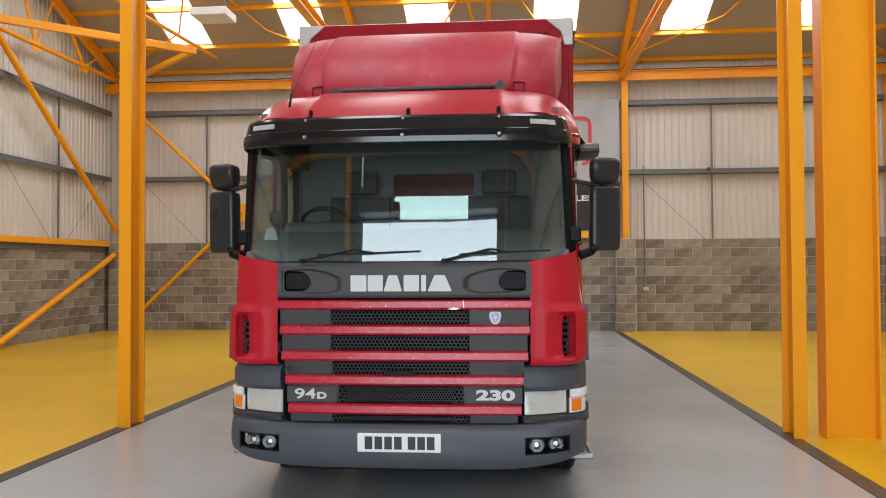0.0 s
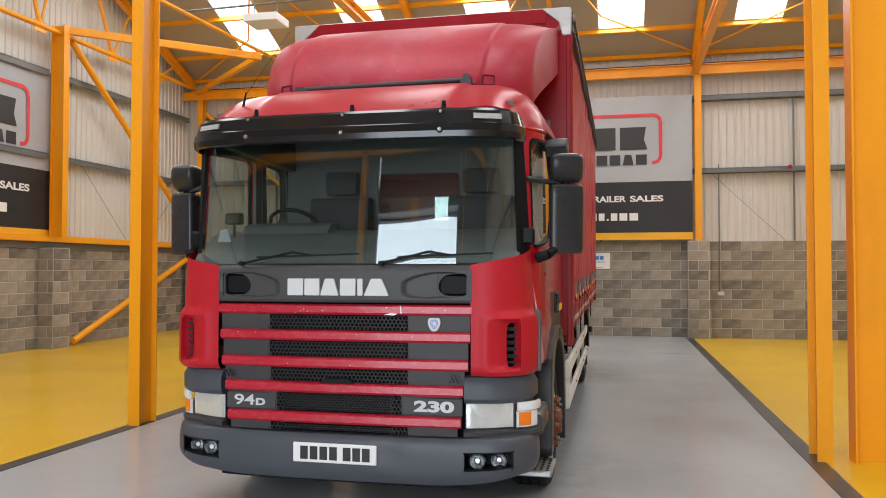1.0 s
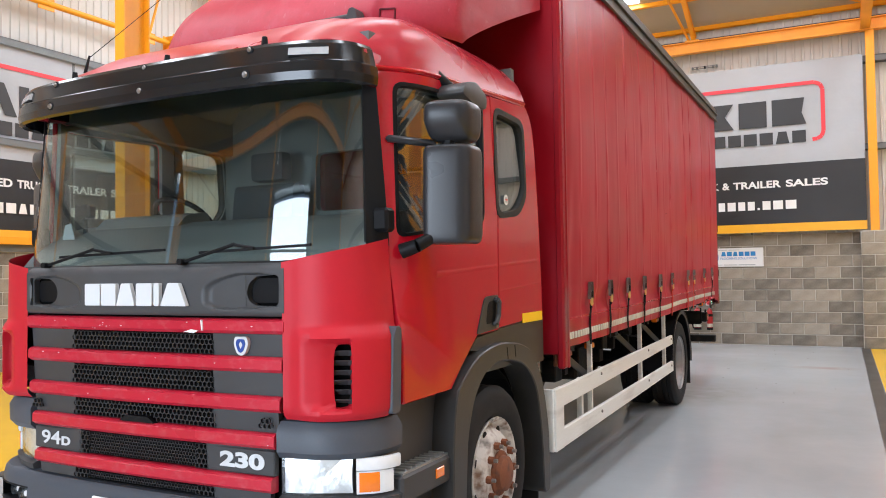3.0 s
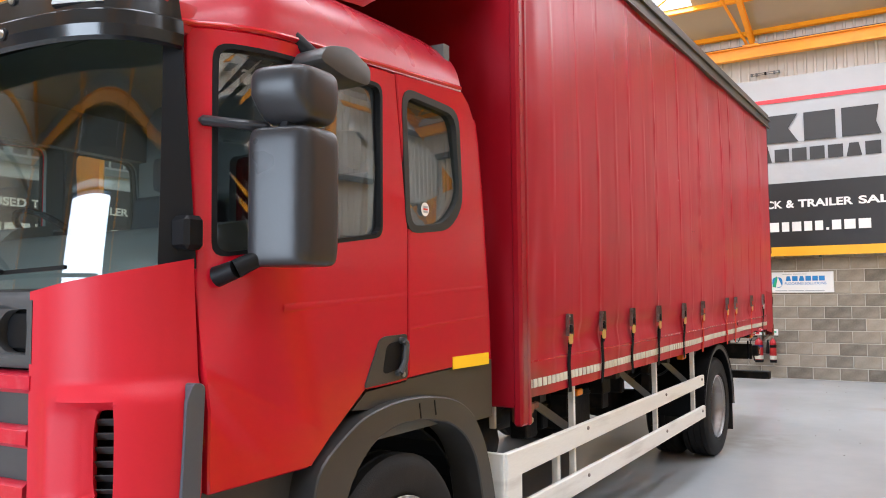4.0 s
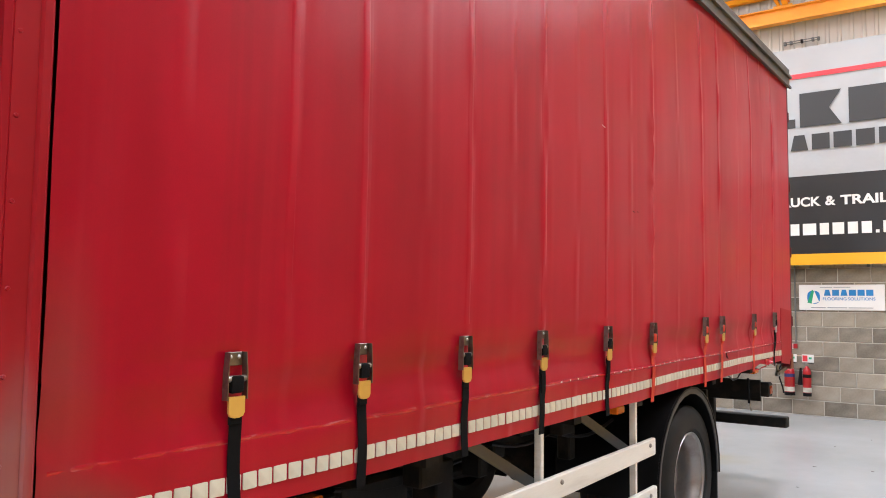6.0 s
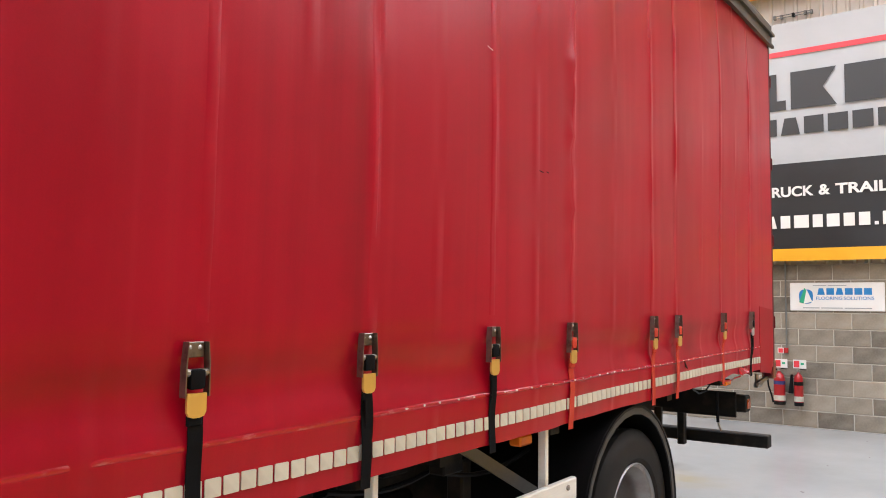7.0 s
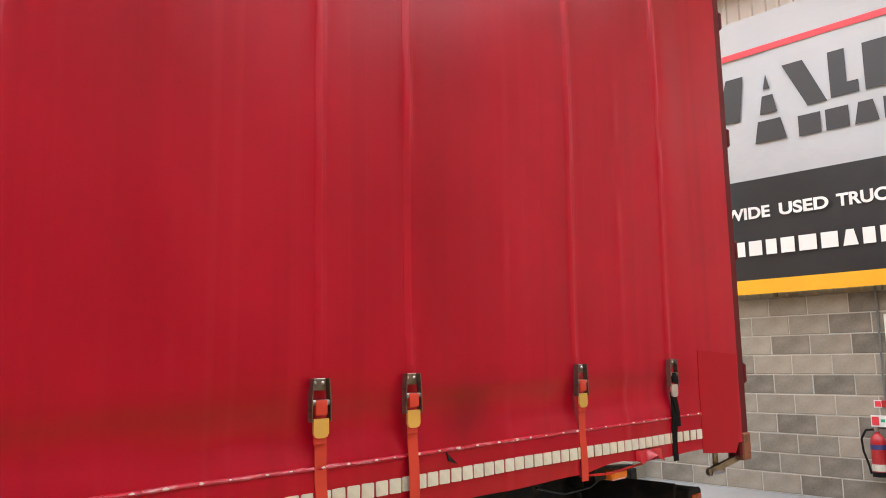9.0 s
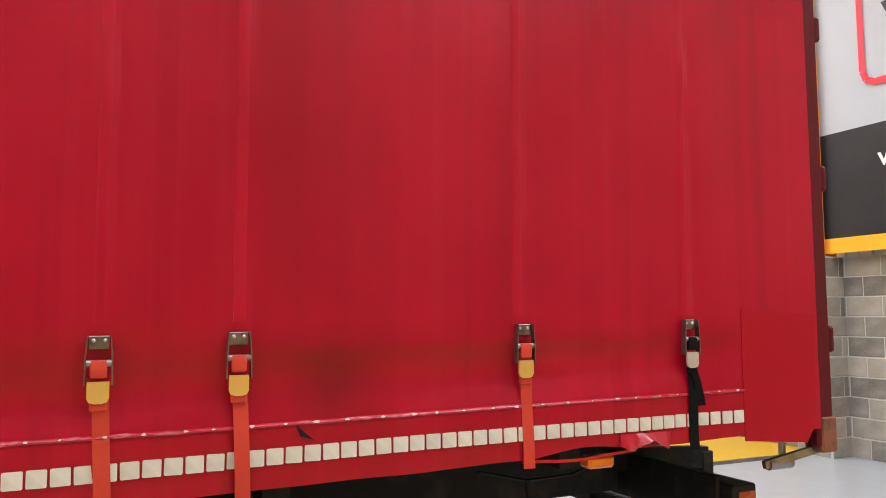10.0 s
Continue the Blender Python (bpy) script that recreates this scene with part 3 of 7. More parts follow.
def front_path(w, y, r, back, bow=0.03, n=10, flat=12):
    """The plan of a cab's front from its left side round to its right side."""
    right = [(w, back)] + [(w - r + r * math.cos(a), y + bow + r - r * math.sin(a)) for a in [math.pi / 2 * i / n for i in range(n + 1)]]
    left = [(-x, yy) for x, yy in right]
    xs = [-(w - r) + 2 * (w - r) * i / flat for i in range(1, flat)]
    middle = [(x, y + bow * (x / (w - r)) ** 2) for x in xs]
    return left + middle + right[::-1]


def cut_path(path, x0, x1):
    """The stretch of a plan path between two values of x, ends included."""
    out = []
    for (ax, ay), (bx, by) in zip(path, path[1:]):
        if bx <= ax:
            continue
        for x in (x0, x1):
            if ax < x < bx:
                out.append((x, ay + (by - ay) * (x - ax) / (bx - ax)))
        if x0 <= bx <= x1:
            out.append((bx, by))
    return sorted(set(out))


def revolve(profile, centre, axis, seg=32, bm=None, caps=True):
    """A profile of (radius, along) turned about an axis ('x' or 'y') through centre."""
    own = bmesh.new()
    rings = []
    for r, s in profile:
        ring = []
        for i in range(seg):
            a = 2 * math.pi * i / seg
            q = (s, r * math.cos(a), r * math.sin(a)) if axis == "x" else (r * math.cos(a), s, r * math.sin(a)) if axis == "y" else (r * math.cos(a), r * math.sin(a), s)
            ring.append(own.verts.new(Vector(centre) + Vector(q)))
        rings.append(ring)
    for r0, r1 in zip(rings, rings[1:]):
        for i in range(seg):
            own.faces.new((r0[i], r0[(i + 1) % seg], r1[(i + 1) % seg], r1[i]))
    if caps and profile[0][0] > 1e-5:
        own.faces.new(rings[0][::-1])
    if caps and profile[-1][0] > 1e-5:
        own.faces.new(rings[-1])
    bmesh.ops.remove_doubles(own, verts=own.verts[:], dist=1e-5)
    bmesh.ops.recalc_face_normals(own, faces=own.faces[:])
    return merge(bm, own)


def lettering(text, x0, x1, z0, z1, y, bold=0.0):
    """Flat raised lettering that faces -y, fitted to a box."""
    curve = bpy.data.curves.new("work", "FONT")
    curve.body, curve.extrude, curve.offset = text, 0.001, bold
    ob = bpy.data.objects.new("work", curve)
    scene.collection.objects.link(ob)
    bpy.context.view_layer.update()
    me = bpy.data.meshes.new_from_object(ob)
    bpy.data.objects.remove(ob)
    bm = bmesh.new()
    bm.from_mesh(me)
    lo = [min(v.co[i] for v in bm.verts) for i in (0, 1)]
    hi = [max(v.co[i] for v in bm.verts) for i in (0, 1)]
    for v in bm.verts:
        v.co = (x0 + (v.co.x - lo[0]) / (hi[0] - lo[0]) * (x1 - x0), y - v.co.z - 0.0015, z0 + (v.co.y - lo[1]) / (hi[1] - lo[1]) * (z1 - z0))
    return bm


def shapes(name, outlines, y0, y1, mat, parent):
    """Plain flat shapes of (x, z) outlines, each a part of its own."""
    for pts in outlines:
        part(name, prism(pts, "y", y0, y1), mat, parent)


def rect(a, b, z0, z1, lean=0.0):
    return [(a, z0), (b, z0), (b - lean, z1), (a + lean, z1)]


def blocks(spans, z0, z1, y, slant=0.0, depth=0.003):
    """Plain upright blocks, side by side, that face -y."""
    bm = None
    for a, b in spans:
        bm = prism([(a, z0), (b, z0), (b + slant, z1), (a + slant, z1)], "y", y - depth, y, bm=bm)
    return bm


# ---- the building ----
WX0, WX1, WY0, WY1, WALL_H = -9.75, 9.95, -4.65, 19.63, 2.25
FRAMES_X = (-9.3, -2.95, 3.40, 9.60)

solo("floor", box(WX0 - 0.3, WX1 + 0.3, WY0 - 6, WY1 + 0.3, -0.2, 0.0), "floor_grey", "glossy grey painted concrete floor", "floor", kind="structure")
for x0, x1 in ((WX0, -3.24), (3.33, WX1)):
    solo("floor_coating", box(x0, x1, WY0, WY1, -0.01, 0.004), "floor_yellow", "glossy yellow painted floor bay", "floor", kind="structure")
for x0 in (-3.24, 3.175):
    solo("floor_line", box(x0, x0 + 0.145, WY0, WY1 - 0.06, -0.01, 0.006), "line", "dark grey painted line between floor bays", "floor line", kind="structure")
random.seed(5)
bm = None
for i in range(20):
    cx, cy, r = random.uniform(1.2, 3.0), random.uniform(12.2, 19.0), random.uniform(0.006, 0.018)
    bm = revolve([(r, 0.0), (r * 0.8, 0.003)], (cx, cy, 0.0005), "z", 7, bm)
tagged(part("floor_spots", bm, "line", None, "small dark oil spots and grit on the grey floor"), "", "stain", kind="stuff")


def clad(fn, u0, u1, z0, z1, pitch=0.17, depth=0.022):
    """Ribbed sheeting; fn(u, d, z) gives a point of the wall, d out of it into the hall."""
    bm = bmesh.new()
    us = []
    u = u0
    while u < u1:
        us += [(u, 0.0), (u + pitch * 0.62, 0.0), (u + pitch * 0.70, depth), (u + pitch * 0.92, depth)]
        u += pitch
    us = [p for p in us if p[0] <= u1]
    zs = z1 if callable(z1) else (lambda u: z1)
    low = [bm.verts.new(fn(u, d, z0)) for u, d in us]
    high = [bm.verts.new(fn(u, d, zs(u))) for u, d in us]
    for i in range(len(us) - 1):
        bm.faces.new((low[i], low[i + 1], high[i + 1], high[i]))
    return bm


def gable(y):
    return roof_z(y) + 0.1


solo("wall_cladding_north", clad(lambda u, d, z: (u, WY1 + 0.06 - d, z), WX0, WX1, WALL_H - 0.02, 6.9), "cladding", "off-white ribbed wall sheeting above the blockwork", "wall cladding", kind="structure")
solo("wall_cladding_west", clad(lambda u, d, z: (WX0 - 0.06 + d, u, z), WY0, WY1 + 0.05, WALL_H - 0.02, gable), "cladding", "off-white ribbed gable sheeting above the blockwork", "wall cladding", kind="structure")
solo("wall_cladding_east", clad(lambda u, d, z: (WX1 + 0.06 - d, u, z), WY0, WY1 + 0.05, WALL_H - 0.02, gable), "cladding", "off-white ribbed gable sheeting above the blockwork", "wall cladding", kind="structure")
for x in (WX0, WX1):
    s = 1 if x < 0 else -1
    solo("corner_flashing", box(*sorted((x - s * 0.10, x + s * 0.03)), WY1 - 0.04, WY1 + 0.10, 2.2, 7.0), "cladding", "off-white folded flashing in the corner of the sheeting", "flashing", kind="structure")
solo("eaves_flashing", box(WX0, WX1, 19.52, 19.60, 6.365, 6.43), "plastic", "dark flashing along the top of the back wall", "flashing", kind="structure")
DOOR_X0, DOOR_X1, DOOR_H = -2.56, 2.56, 4.85
bm = clad(lambda u, d, z: (u, WY0 - 0.06 + d, z), WX0, DOOR_X0, WALL_H - 0.02, 6.9)
bm = merge(bm, clad(lambda u, d, z: (u, WY0 - 0.06 + d, z), DOOR_X1, WX1, WALL_H - 0.02, 6.9))
bm = merge(bm, clad(lambda u, d, z: (u, WY0 - 0.06 + d, z), DOOR_X0, DOOR_X1, DOOR_H, 6.9))
# unseen wall, darkened in colour to keep its reflection in the windscreen dim
solo("wall_cladding_south", bm, "shaded_cladding", "ribbed sheeting round an open roller door, coloured dark as if backlit", "wall cladding", kind="structure")
door = thing("roller_door", (DOOR_X0 + DOOR_X1) / 2, WY0, 0, "open roller door rolled up under its grey box", "roller door")
part("roller_box", box(DOOR_X0, DOOR_X1, WY0 + 0.02, WY0 + 0.5, DOOR_H, DOOR_H + 0.5, 0.03), "galv", door)
for x in (DOOR_X0, DOOR_X1):
    part("guide_rail", box(x - 0.05, x + 0.05, WY0 - 0.02, WY0 + 0.12, 0, DOOR_H, 0.005), "galv", door)

# roof lining with its openings, in one mesh
bm = bmesh.new()
edges_x = [WX0 - 0.1]
for sx in SKYLIGHT_X:
    edges_x += [sx, sx + 1.0]
edges_x.append(WX1 + 0.1)
runs = [(18.6, EAVE_Y + 0.2, False), (14.1, 18.6, True), (13.55, 14.1, False), (13.0, 13.55, False), (8.6, 13.0, True), (7.4, 8.6, False),
        (6.3, 7.4, False), (1.8, 6.3, True), (1.25, 1.8, False), (-4.9, 1.25, False)]
for y0, y1, open_run in runs:
    for i in range(len(edges_x) - 1):
        if open_run and i % 2 == 1:
            continue
        a, b = edges_x[i], edges_x[i + 1]
        bm.faces.new([bm.verts.new((x, y, roof_z(min(y, EAVE_Y)) - (0.08 if y > EAVE_Y else 0) + dz)) for x, y, dz in ((a, y0, 0), (b, y0, 0), (b, y1, 0), (a, y1, 0))])
bmesh.ops.remove_doubles(bm, verts=bm.verts[:], dist=0.002)
bmesh.ops.recalc_face_normals(bm, faces=bm.faces[:])
bmesh.ops.solidify(bm, geom=bm.faces[:], thickness=0.05)
solo("ceiling", bm, "roof", "cream roof lining sheets with roof lights", "ceiling", kind="structure")

# purlins along the hall
for y in (19.55, 18.62, 17.35, 16.1, 14.85, 13.75, 12.3, 11.0, 9.7, 8.4):
    z = roof_z(y) - 0.09
    bm = bar((WX0, y, z), (WX1, y, z), 0.05, 0.13, None, (0, 0.37, 1))
    solo("roof_purlin", bm, "steel_yellow", "yellow painted steel roof purlin under the lining", "purlin", "roof purlins", kind="structure")


def truss(x, lattice):
    """One roof frame: rafters, tie and webs, standing across the hall."""
    t = thing("roof_truss", x, 19.4, 6.1, "yellow painted steel roof truss with rafters and tie", "roof truss", "roof trusses")
    for y0, y1 in ((19.55, 13.55), (13.55, 7.6), (7.4, 1.3), (1.3, -4.5)):
        z0, z1 = roof_z(y0) - 0.27, roof_z(y1) - 0.27
        part("rafter", i_beam((x, y0, z0), (x, y1, z1), 0.2, 0.13, (0, 0.37, 1)), "steel_yellow", t)
    for y0, y1 in ((19.4, 7.6), (7.4, -4.4)):
        if lattice:
            part("tie", tube((x, y0, 6.46), (x, y1, 6.40), 0.055, None, 12), "steel_yellow", t, smooth=True)
        else:
            part("tie", i_beam((x, y0, 6.24), (x, y1, 6.22), 0.2, 0.17, (0, 0, 1)), "steel_yellow", t)
    if lattice:
        for i, y in enumerate((17.9, 16.0, 13.7, 11.4, 9.4)):
            top = roof_z(y) - 0.36
            part("web", tube((x, y, 6.42), (x, y - 0.72, roof_z(y - 0.72) - 0.36), 0.042, None, 8), "steel_yellow", t, smooth=True)
            part("web", tube((x, y, 6.42), (x, y + 0.62, roof_z(y + 0.62) - 0.36), 0.026, None, 8), "steel_yellow", t, smooth=True)
            part("gusset", box(x - 0.012, x + 0.012, y - 0.16, y + 0.16, 6.30, 6.52, 0.004), "steel_yellow", t)
    else:
        part("post", tube((x, 13.55, 6.3), (x, 13.55, roof_z(13.55) - 0.3), 0.05, None, 8), "steel_yellow", t)
        part("post", tube((x, 1.3, 6.3), (x, 1.3, roof_z(1.3) - 0.3), 0.05, None, 8), "steel_yellow", t)
    return t


for x in FRAMES_X:
    truss(-9.5 if x < -9 else 9.72 if x > 9 else x, abs(x) > 9)

# rods in the plane of the roof
for x in FRAMES_X:
    for s in (-1, 1):
        x1 = x + s * 2.1
        if WX0 < x1 < WX1:
            solo("roof_brace", tube((x + s * 0.08, 19.3, roof_z(19.3) - 0.2), (x1, 18.05, roof_z(18.05) - 0.14), 0.022, None, 6), "steel_yellow", "thin yellow steel brace under the roof", "brace", "roof braces")
            solo("roof_brace", tube((x1, 18.05, roof_z(18.05) - 0.14), (x + s * 3.1, 16.1, roof_z(16.1) - 0.14), 0.022, None, 6), "steel_yellow", "thin yellow steel brace under the roof", "brace", "roof braces")

solo("middle_rafter", i_beam((0.23, 19.40, 6.40), (0.23, 16.05, 7.74), 0.12, 0.09, (0, 0.37, 1)), "steel_yellow", "yellow steel rafter that meets the eaves beam between columns", "rafter")
solo("roof_brace", tube((0.13, 19.36, 6.38), (-0.33, 16.05, 7.72), 0.028, None, 8), "steel_yellow", "thin yellow steel brace under the roof", "brace", "roof braces")
solo("eaves_gusset", box(0.05, 0.33, 19.31, 19.45, 6.352, 6.385, 0.004), "steel_yellow", "yellow steel plate on the eaves beam", "gusset")
solo("eaves_beam", i_beam((WX0, 19.38, 6.23), (WX1, 19.38, 6.23), 0.24, 0.15, (0, 0, 1)), "steel_yellow", "yellow steel eaves beam along the top of the back wall", "beam", kind="structure")

# columns of the back wall, on block piers, and the gable columns
for x in FRAMES_X[:3] + (9.6,):
    solo("wall_column", i_beam((x + 0.07, 19.45, WALL_H), (x + 0.07, 19.45, 6.15), 0.2, 0.15, (0, 1, 0)), "steel_yellow", "yellow steel column standing on a block pier", "column", "wall columns", kind="structure")
for x in FRAMES_X:
    solo("wall_column", i_beam((x, -4.45, 0.0), (x, -4.45, 6.15), 0.2, 0.15, (0, 1, 0)), "steel_yellow", "yellow steel column beside the roller door", "column", "wall columns", kind="structure")
solo("eaves_beam", i_beam((WX0, -4.45, 6.23), (WX1, -4.45, 6.23), 0.24, 0.15, (0, 0, 1)), "steel_yellow", "yellow steel eaves beam above the roller door", "beam", kind="structure")
for y in (14.3, 7.95, 1.6):
    for x, s in ((-9.50, 1), (9.70, -1)):
        solo("gable_column", i_beam((x, y, WALL_H), (x, y, 6.6), 0.3, 0.17, (1, 0, 0)), "steel_yellow", "yellow steel gable column standing on a block pier", "column", "wall columns", kind="structure")


def post(x, y):
    """An I-section post with its base plate."""
    c = thing("steel_column", x, y, 0, "yellow painted steel I-section column bolted to the floor", "column", "hall columns")
    part("shaft", i_beam((x, y + 0.15, 0.0), (x, y + 0.15, 6.6), 0.305, 0.125, (0, 1, 0), flange=0.014), "steel_yellow", c)
    return c


post(-3.15, 7.5)
post(3.322, 7.40)
c = thing("stanchion", 3.82, 7.5, 0, "broad yellow painted steel stanchion", "column", "hall columns")
part("flange", box(3.552, 3.572, 7.40, 7.61, 0.0, 6.7, 0.004), "steel_yellow", c)
part("flange", box(4.018, 4.038, 7.40, 7.61, 0.0, 6.7, 0.004), "steel_yellow", c)
part("web", box(3.572, 4.018, 7.495, 7.51, 0.0, 6.7), "steel_yellow", c)

# horizontal wind bracing in the corner
solo("corner_brace", bar((-9.45, 14.35, 6.52), (-6.35, 17.0, 6.48), 0.10, 0.16, None, (0, 0, 1), 0.006), "steel_yellow", "yellow steel bracing beam at the height of the eaves", "brace", "wind braces")
solo("corner_brace", bar((-6.45, 16.95, 6.44), (-9.3, 19.35, 6.32), 0.10, 0.12, None, (0, 0, 1), 0.006), "steel_yellow", "yellow steel bracing beam at the height of the eaves", "brace", "wind braces")
solo("tie_tube", tube((-6.55, 12.6, 6.52), (-6.45, 18.5, 6.72), 0.04, None, 8), "steel_yellow", "thin yellow steel tube below the roof", "brace", "wind braces", smooth=True)
solo("wall_brace", tube((-9.47, 14.6, 6.35), (-9.47, 19.45, 2.55), 0.07, None, 12), "steel_yellow", "yellow steel tube brace across the gable wall", "brace", "wall braces", smooth=True)
solo("wall_brace", tube((-9.47, 19.45, 1.98), (-9.47, 14.75, 0.1), 0.07, None, 12), "steel_yellow", "yellow steel tube brace across the gable wall", "brace", "wall braces", smooth=True)
solo("wall_brace", tube((9.67, 14.6, 6.35), (9.67, 19.45, 2.55), 0.07, None, 12), "steel_yellow", "yellow steel tube brace across the gable wall", "brace", "wall braces", smooth=True)
for s in (-1, 1):
    for z in (5.75, 0.25):
        solo("wall_brace", tube((-6.07 + s * 0.05, 19.42, 3.0), (-6.07 + s * 3.0, 19.42, z), 0.05, None, 10), "steel_yellow", "yellow steel tube brace across the back wall", "brace", "wall braces", smooth=True)
solo("brace_node", prism([(-6.3, 2.78), (-5.84, 2.78), (-5.78, 3.0), (-5.9, 3.22), (-6.25, 3.22), (-6.36, 3.0)], "y", 19.40, 19.44), "steel_yellow", "yellow steel gusset where the wall braces meet", "gusset")

# cladding rails and stiffeners
for z0, z1 in ((3.83, 3.95), (5.53, 5.66)):
    for i in range(3):
        xa, xb = FRAMES_X[i] + 0.15, FRAMES_X[i + 1]
        bm = box(xa, xb, WY1 - 0.12, WY1 + 0.05, z1 - 0.012, z1)
        bm = box(xa, xb, WY1 - 0.12, WY1 - 0.108, z0, z1, bm=bm)
        bm = box(xa, xb, WY1 - 0.12, WY1 + 0.05, z0, z0 + 0.01, bm=bm)
        solo("cladding_rail", bm, "galv", "galvanised steel rail across the back wall", "rail", "cladding rails", kind="structure")
    for y0, y1 in ((14.45, 19.5), (8.1, 14.15), (1.75, 7.8), (-4.6, 1.45)):
        for x, s in ((WX0, 1), (WX1, -1)):
            bm = box(min(x - s * 0.05, x + s * 0.12), max(x - s * 0.05, x + s * 0.12), y0, y1, z1 - 0.012, z1)
            bm = box(min(x + s * 0.108, x + s * 0.12), max(x + s * 0.108, x + s * 0.12), y0, y1, z0, z1, bm=bm)
            solo("cladding_rail", bm, "galv", "galvanised steel rail across the gable wall", "rail", "cladding rails", kind="structure")
for x in (-7.12, -5.0, -0.85, 1.25, 5.57, 7.7):
    for z0, z1 in ((WALL_H, 3.83), (3.95, 5.53)):
        solo("sag_bar", box(x - 0.02, x + 0.02, WY1 - 0.07, WY1 - 0.04, z0, z1), "galv", "thin grey upright bar between the rails", "bar", "sag bars", kind="structure")
for y in (17.2, 12.1, 10.0):
    for z0, z1 in ((WALL_H, 3.83), (3.95, 5.53)):
        solo("sag_bar", box(WX0 + 0.04, WX0 + 0.07, y - 0.02, y + 0.02, z0, z1), "galv", "thin grey upright bar between the rails", "bar", "sag bars", kind="structure")
for x0, x1 in ((3.7, 5.4), (-8.9, -7.3)):
    solo("tie_wire", tube((x0, WY1 - 0.06, 3.9), (x1, WY1 - 0.01, 2.24), 0.006, None, 5), "galv", "thin steel wire across the sheeting", "wire", "tie wires")
for y0, y1 in ((17.0, 15.2), (17.4, 19.2)):
    solo("tie_wire", tube((WX0 + 0.06, y0, 2.13), (WX0 + 0.08, y1, 3.85), 0.006, None, 5), "galv", "thin steel wire across the sheeting", "wire", "tie wires")
solo("ledge", box(WX0 - 0.02, WX0 + 0.16, WY0, WY1 - 0.1, 2.155, 2.285, 0.006), "steel_yellow", "yellow steel ledge along the gable wall", "ledge", kind="structure")
solo("ledge", box(WX0 - 0.02, WX0 + 0.05, WY0, WY1 - 0.1, 2.03, 2.155), "galv", "grey flashing strip below the yellow ledge", "ledge", kind="structure")

# small fittings on the walls and roof
lampbox = thing("hanging_lamp", -4.6, 13.6, 6.15, "white box lamp hanging below the roof", "lamp")
part("housing", box(-4.95, -4.3, 13.35, 13.9, 6.08, 6.22, 0.01), "white", lampbox)
for x in (-4.85, -4.4):
    part("rod", tube((x, 13.6, 6.2), (x, 13.6, roof_z(13.6) - 0.05), 0.008, None, 5), "galv", lampbox)
solo("conduit", tube((-6.9, 14.6, 6.8), (-3.3, 14.6, 6.86), 0.022, None, 6), "galv", "grey steel conduit hung below the roof", "conduit")


def socket(x, z, top):
    s = thing("wall_socket", x, WY1, z, "grey metal wall socket with its conduit", "socket", "wall sockets")
    part("plate", box(x - 0.07, x + 0.07, WY1 - 0.055, WY1, z - 0.04, z + 0.05, 0.006), "alu", s)
    part("conduit", tube((x - 0.03, WY1 - 0.03, z + 0.04), (x - 0.03, WY1 - 0.03, top), 0.014, None, 6), "galv", s)


socket(3.97, 1.03, 4.05)
socket(-8.55, 1.05, 2.2)
bell = thing("alarm_bell", 5.47, 19.5, 3.95, "small red alarm sounder on the wall rail", "alarm")
part("base", revolve([(0.03, -0.02), (0.045, -0.02), (0.045, 0.03), (0.03, 0.05)], (5.47, 19.48, 3.93), "y", 14), "ext_red", bell)
part("bracket", box(5.44, 5.5, 19.5, 19.53, 3.88, 3.97), "galv", bell)
fit_bar = thing("wall_fitting", 0.39, 19.63, 5.84, "small grey metal rail fixed to the sheeting above the banner", "fitting")
for z in (5.825, 5.86):
    part("rail", tube((0.13, 19.60, z), (0.66, 19.60, z), 0.007, None, 6), "galv", fit_bar)
for x in (0.15, 0.24, 0.40, 0.56, 0.64):
    part("clip", box(x - 0.018, x + 0.018, 19.585, 19.64, 5.815, 5.87, 0.004), "galv" if x != 0.40 else "black", fit_bar)


def extinguisher(x, wide, label):
    e = thing("fire_extinguisher", x, 19.5, 0.3, label, "extinguisher", "fire extinguishers")
    r = 0.075 if wide else 0.06
    part("cylinder", revolve([(r * 0.9, 0.0), (r, 0.03), (r, 0.34), (r * 0.85, 0.40), (r * 0.35, 0.435), (r * 0.3, 0.46)], (x, 19.53, 0.30), "z", 20), "ext_red", e, smooth=True)
    part("base_ring", revolve([(r * 1.03, 0.0), (r * 1.04, 0.05)], (x, 19.53, 0.295), "z", 20), "black", e)
    part("label_band", revolve([(r * 1.015, 0.0), (r * 1.015, 0.07)], (x, 19.53, 0.355), "z", 20), "tape_white", e, "white printed instruction label")
    part("colour_band", revolve([(r * 1.02, 0.0), (r * 1.02, 0.05)], (x, 19.53, 0.575), "z", 20), "label_navy" if wide else "black", e)
    part("valve", box(x - 0.02, x + 0.02, 19.51, 19.55, 0.75, 0.80, 0.004), "steel", e)
    part("lever", bar((x - 0.01, 19.53, 0.80), (x + 0.10, 19.53, 0.79), 0.018, 0.01), "black", e)
    if wide:
        hose = None
        pts = [(x - 0.02, 0.78), (x - 0.10, 0.77), (x - 0.15, 0.68), (x - 0.14, 0.55), (x - 0.10, 0.42), (x - 0.08, 0.32)]
        for a, b in zip(pts, pts[1:]):
            hose = tube((a[0], 19.50, a[1]), (b[0], 19.50, b[1]), 0.012, hose, 6)
        part("hose", hose, "black", e)
    else:
        part("horn", tube((x - 0.085, 19.52, 0.72), (x - 0.10, 19.52, 0.46), 0.016, None, 8, 0.035), "black", e)


extinguisher(0.135, True, "red foam fire extinguisher with a black hose on the block wall")
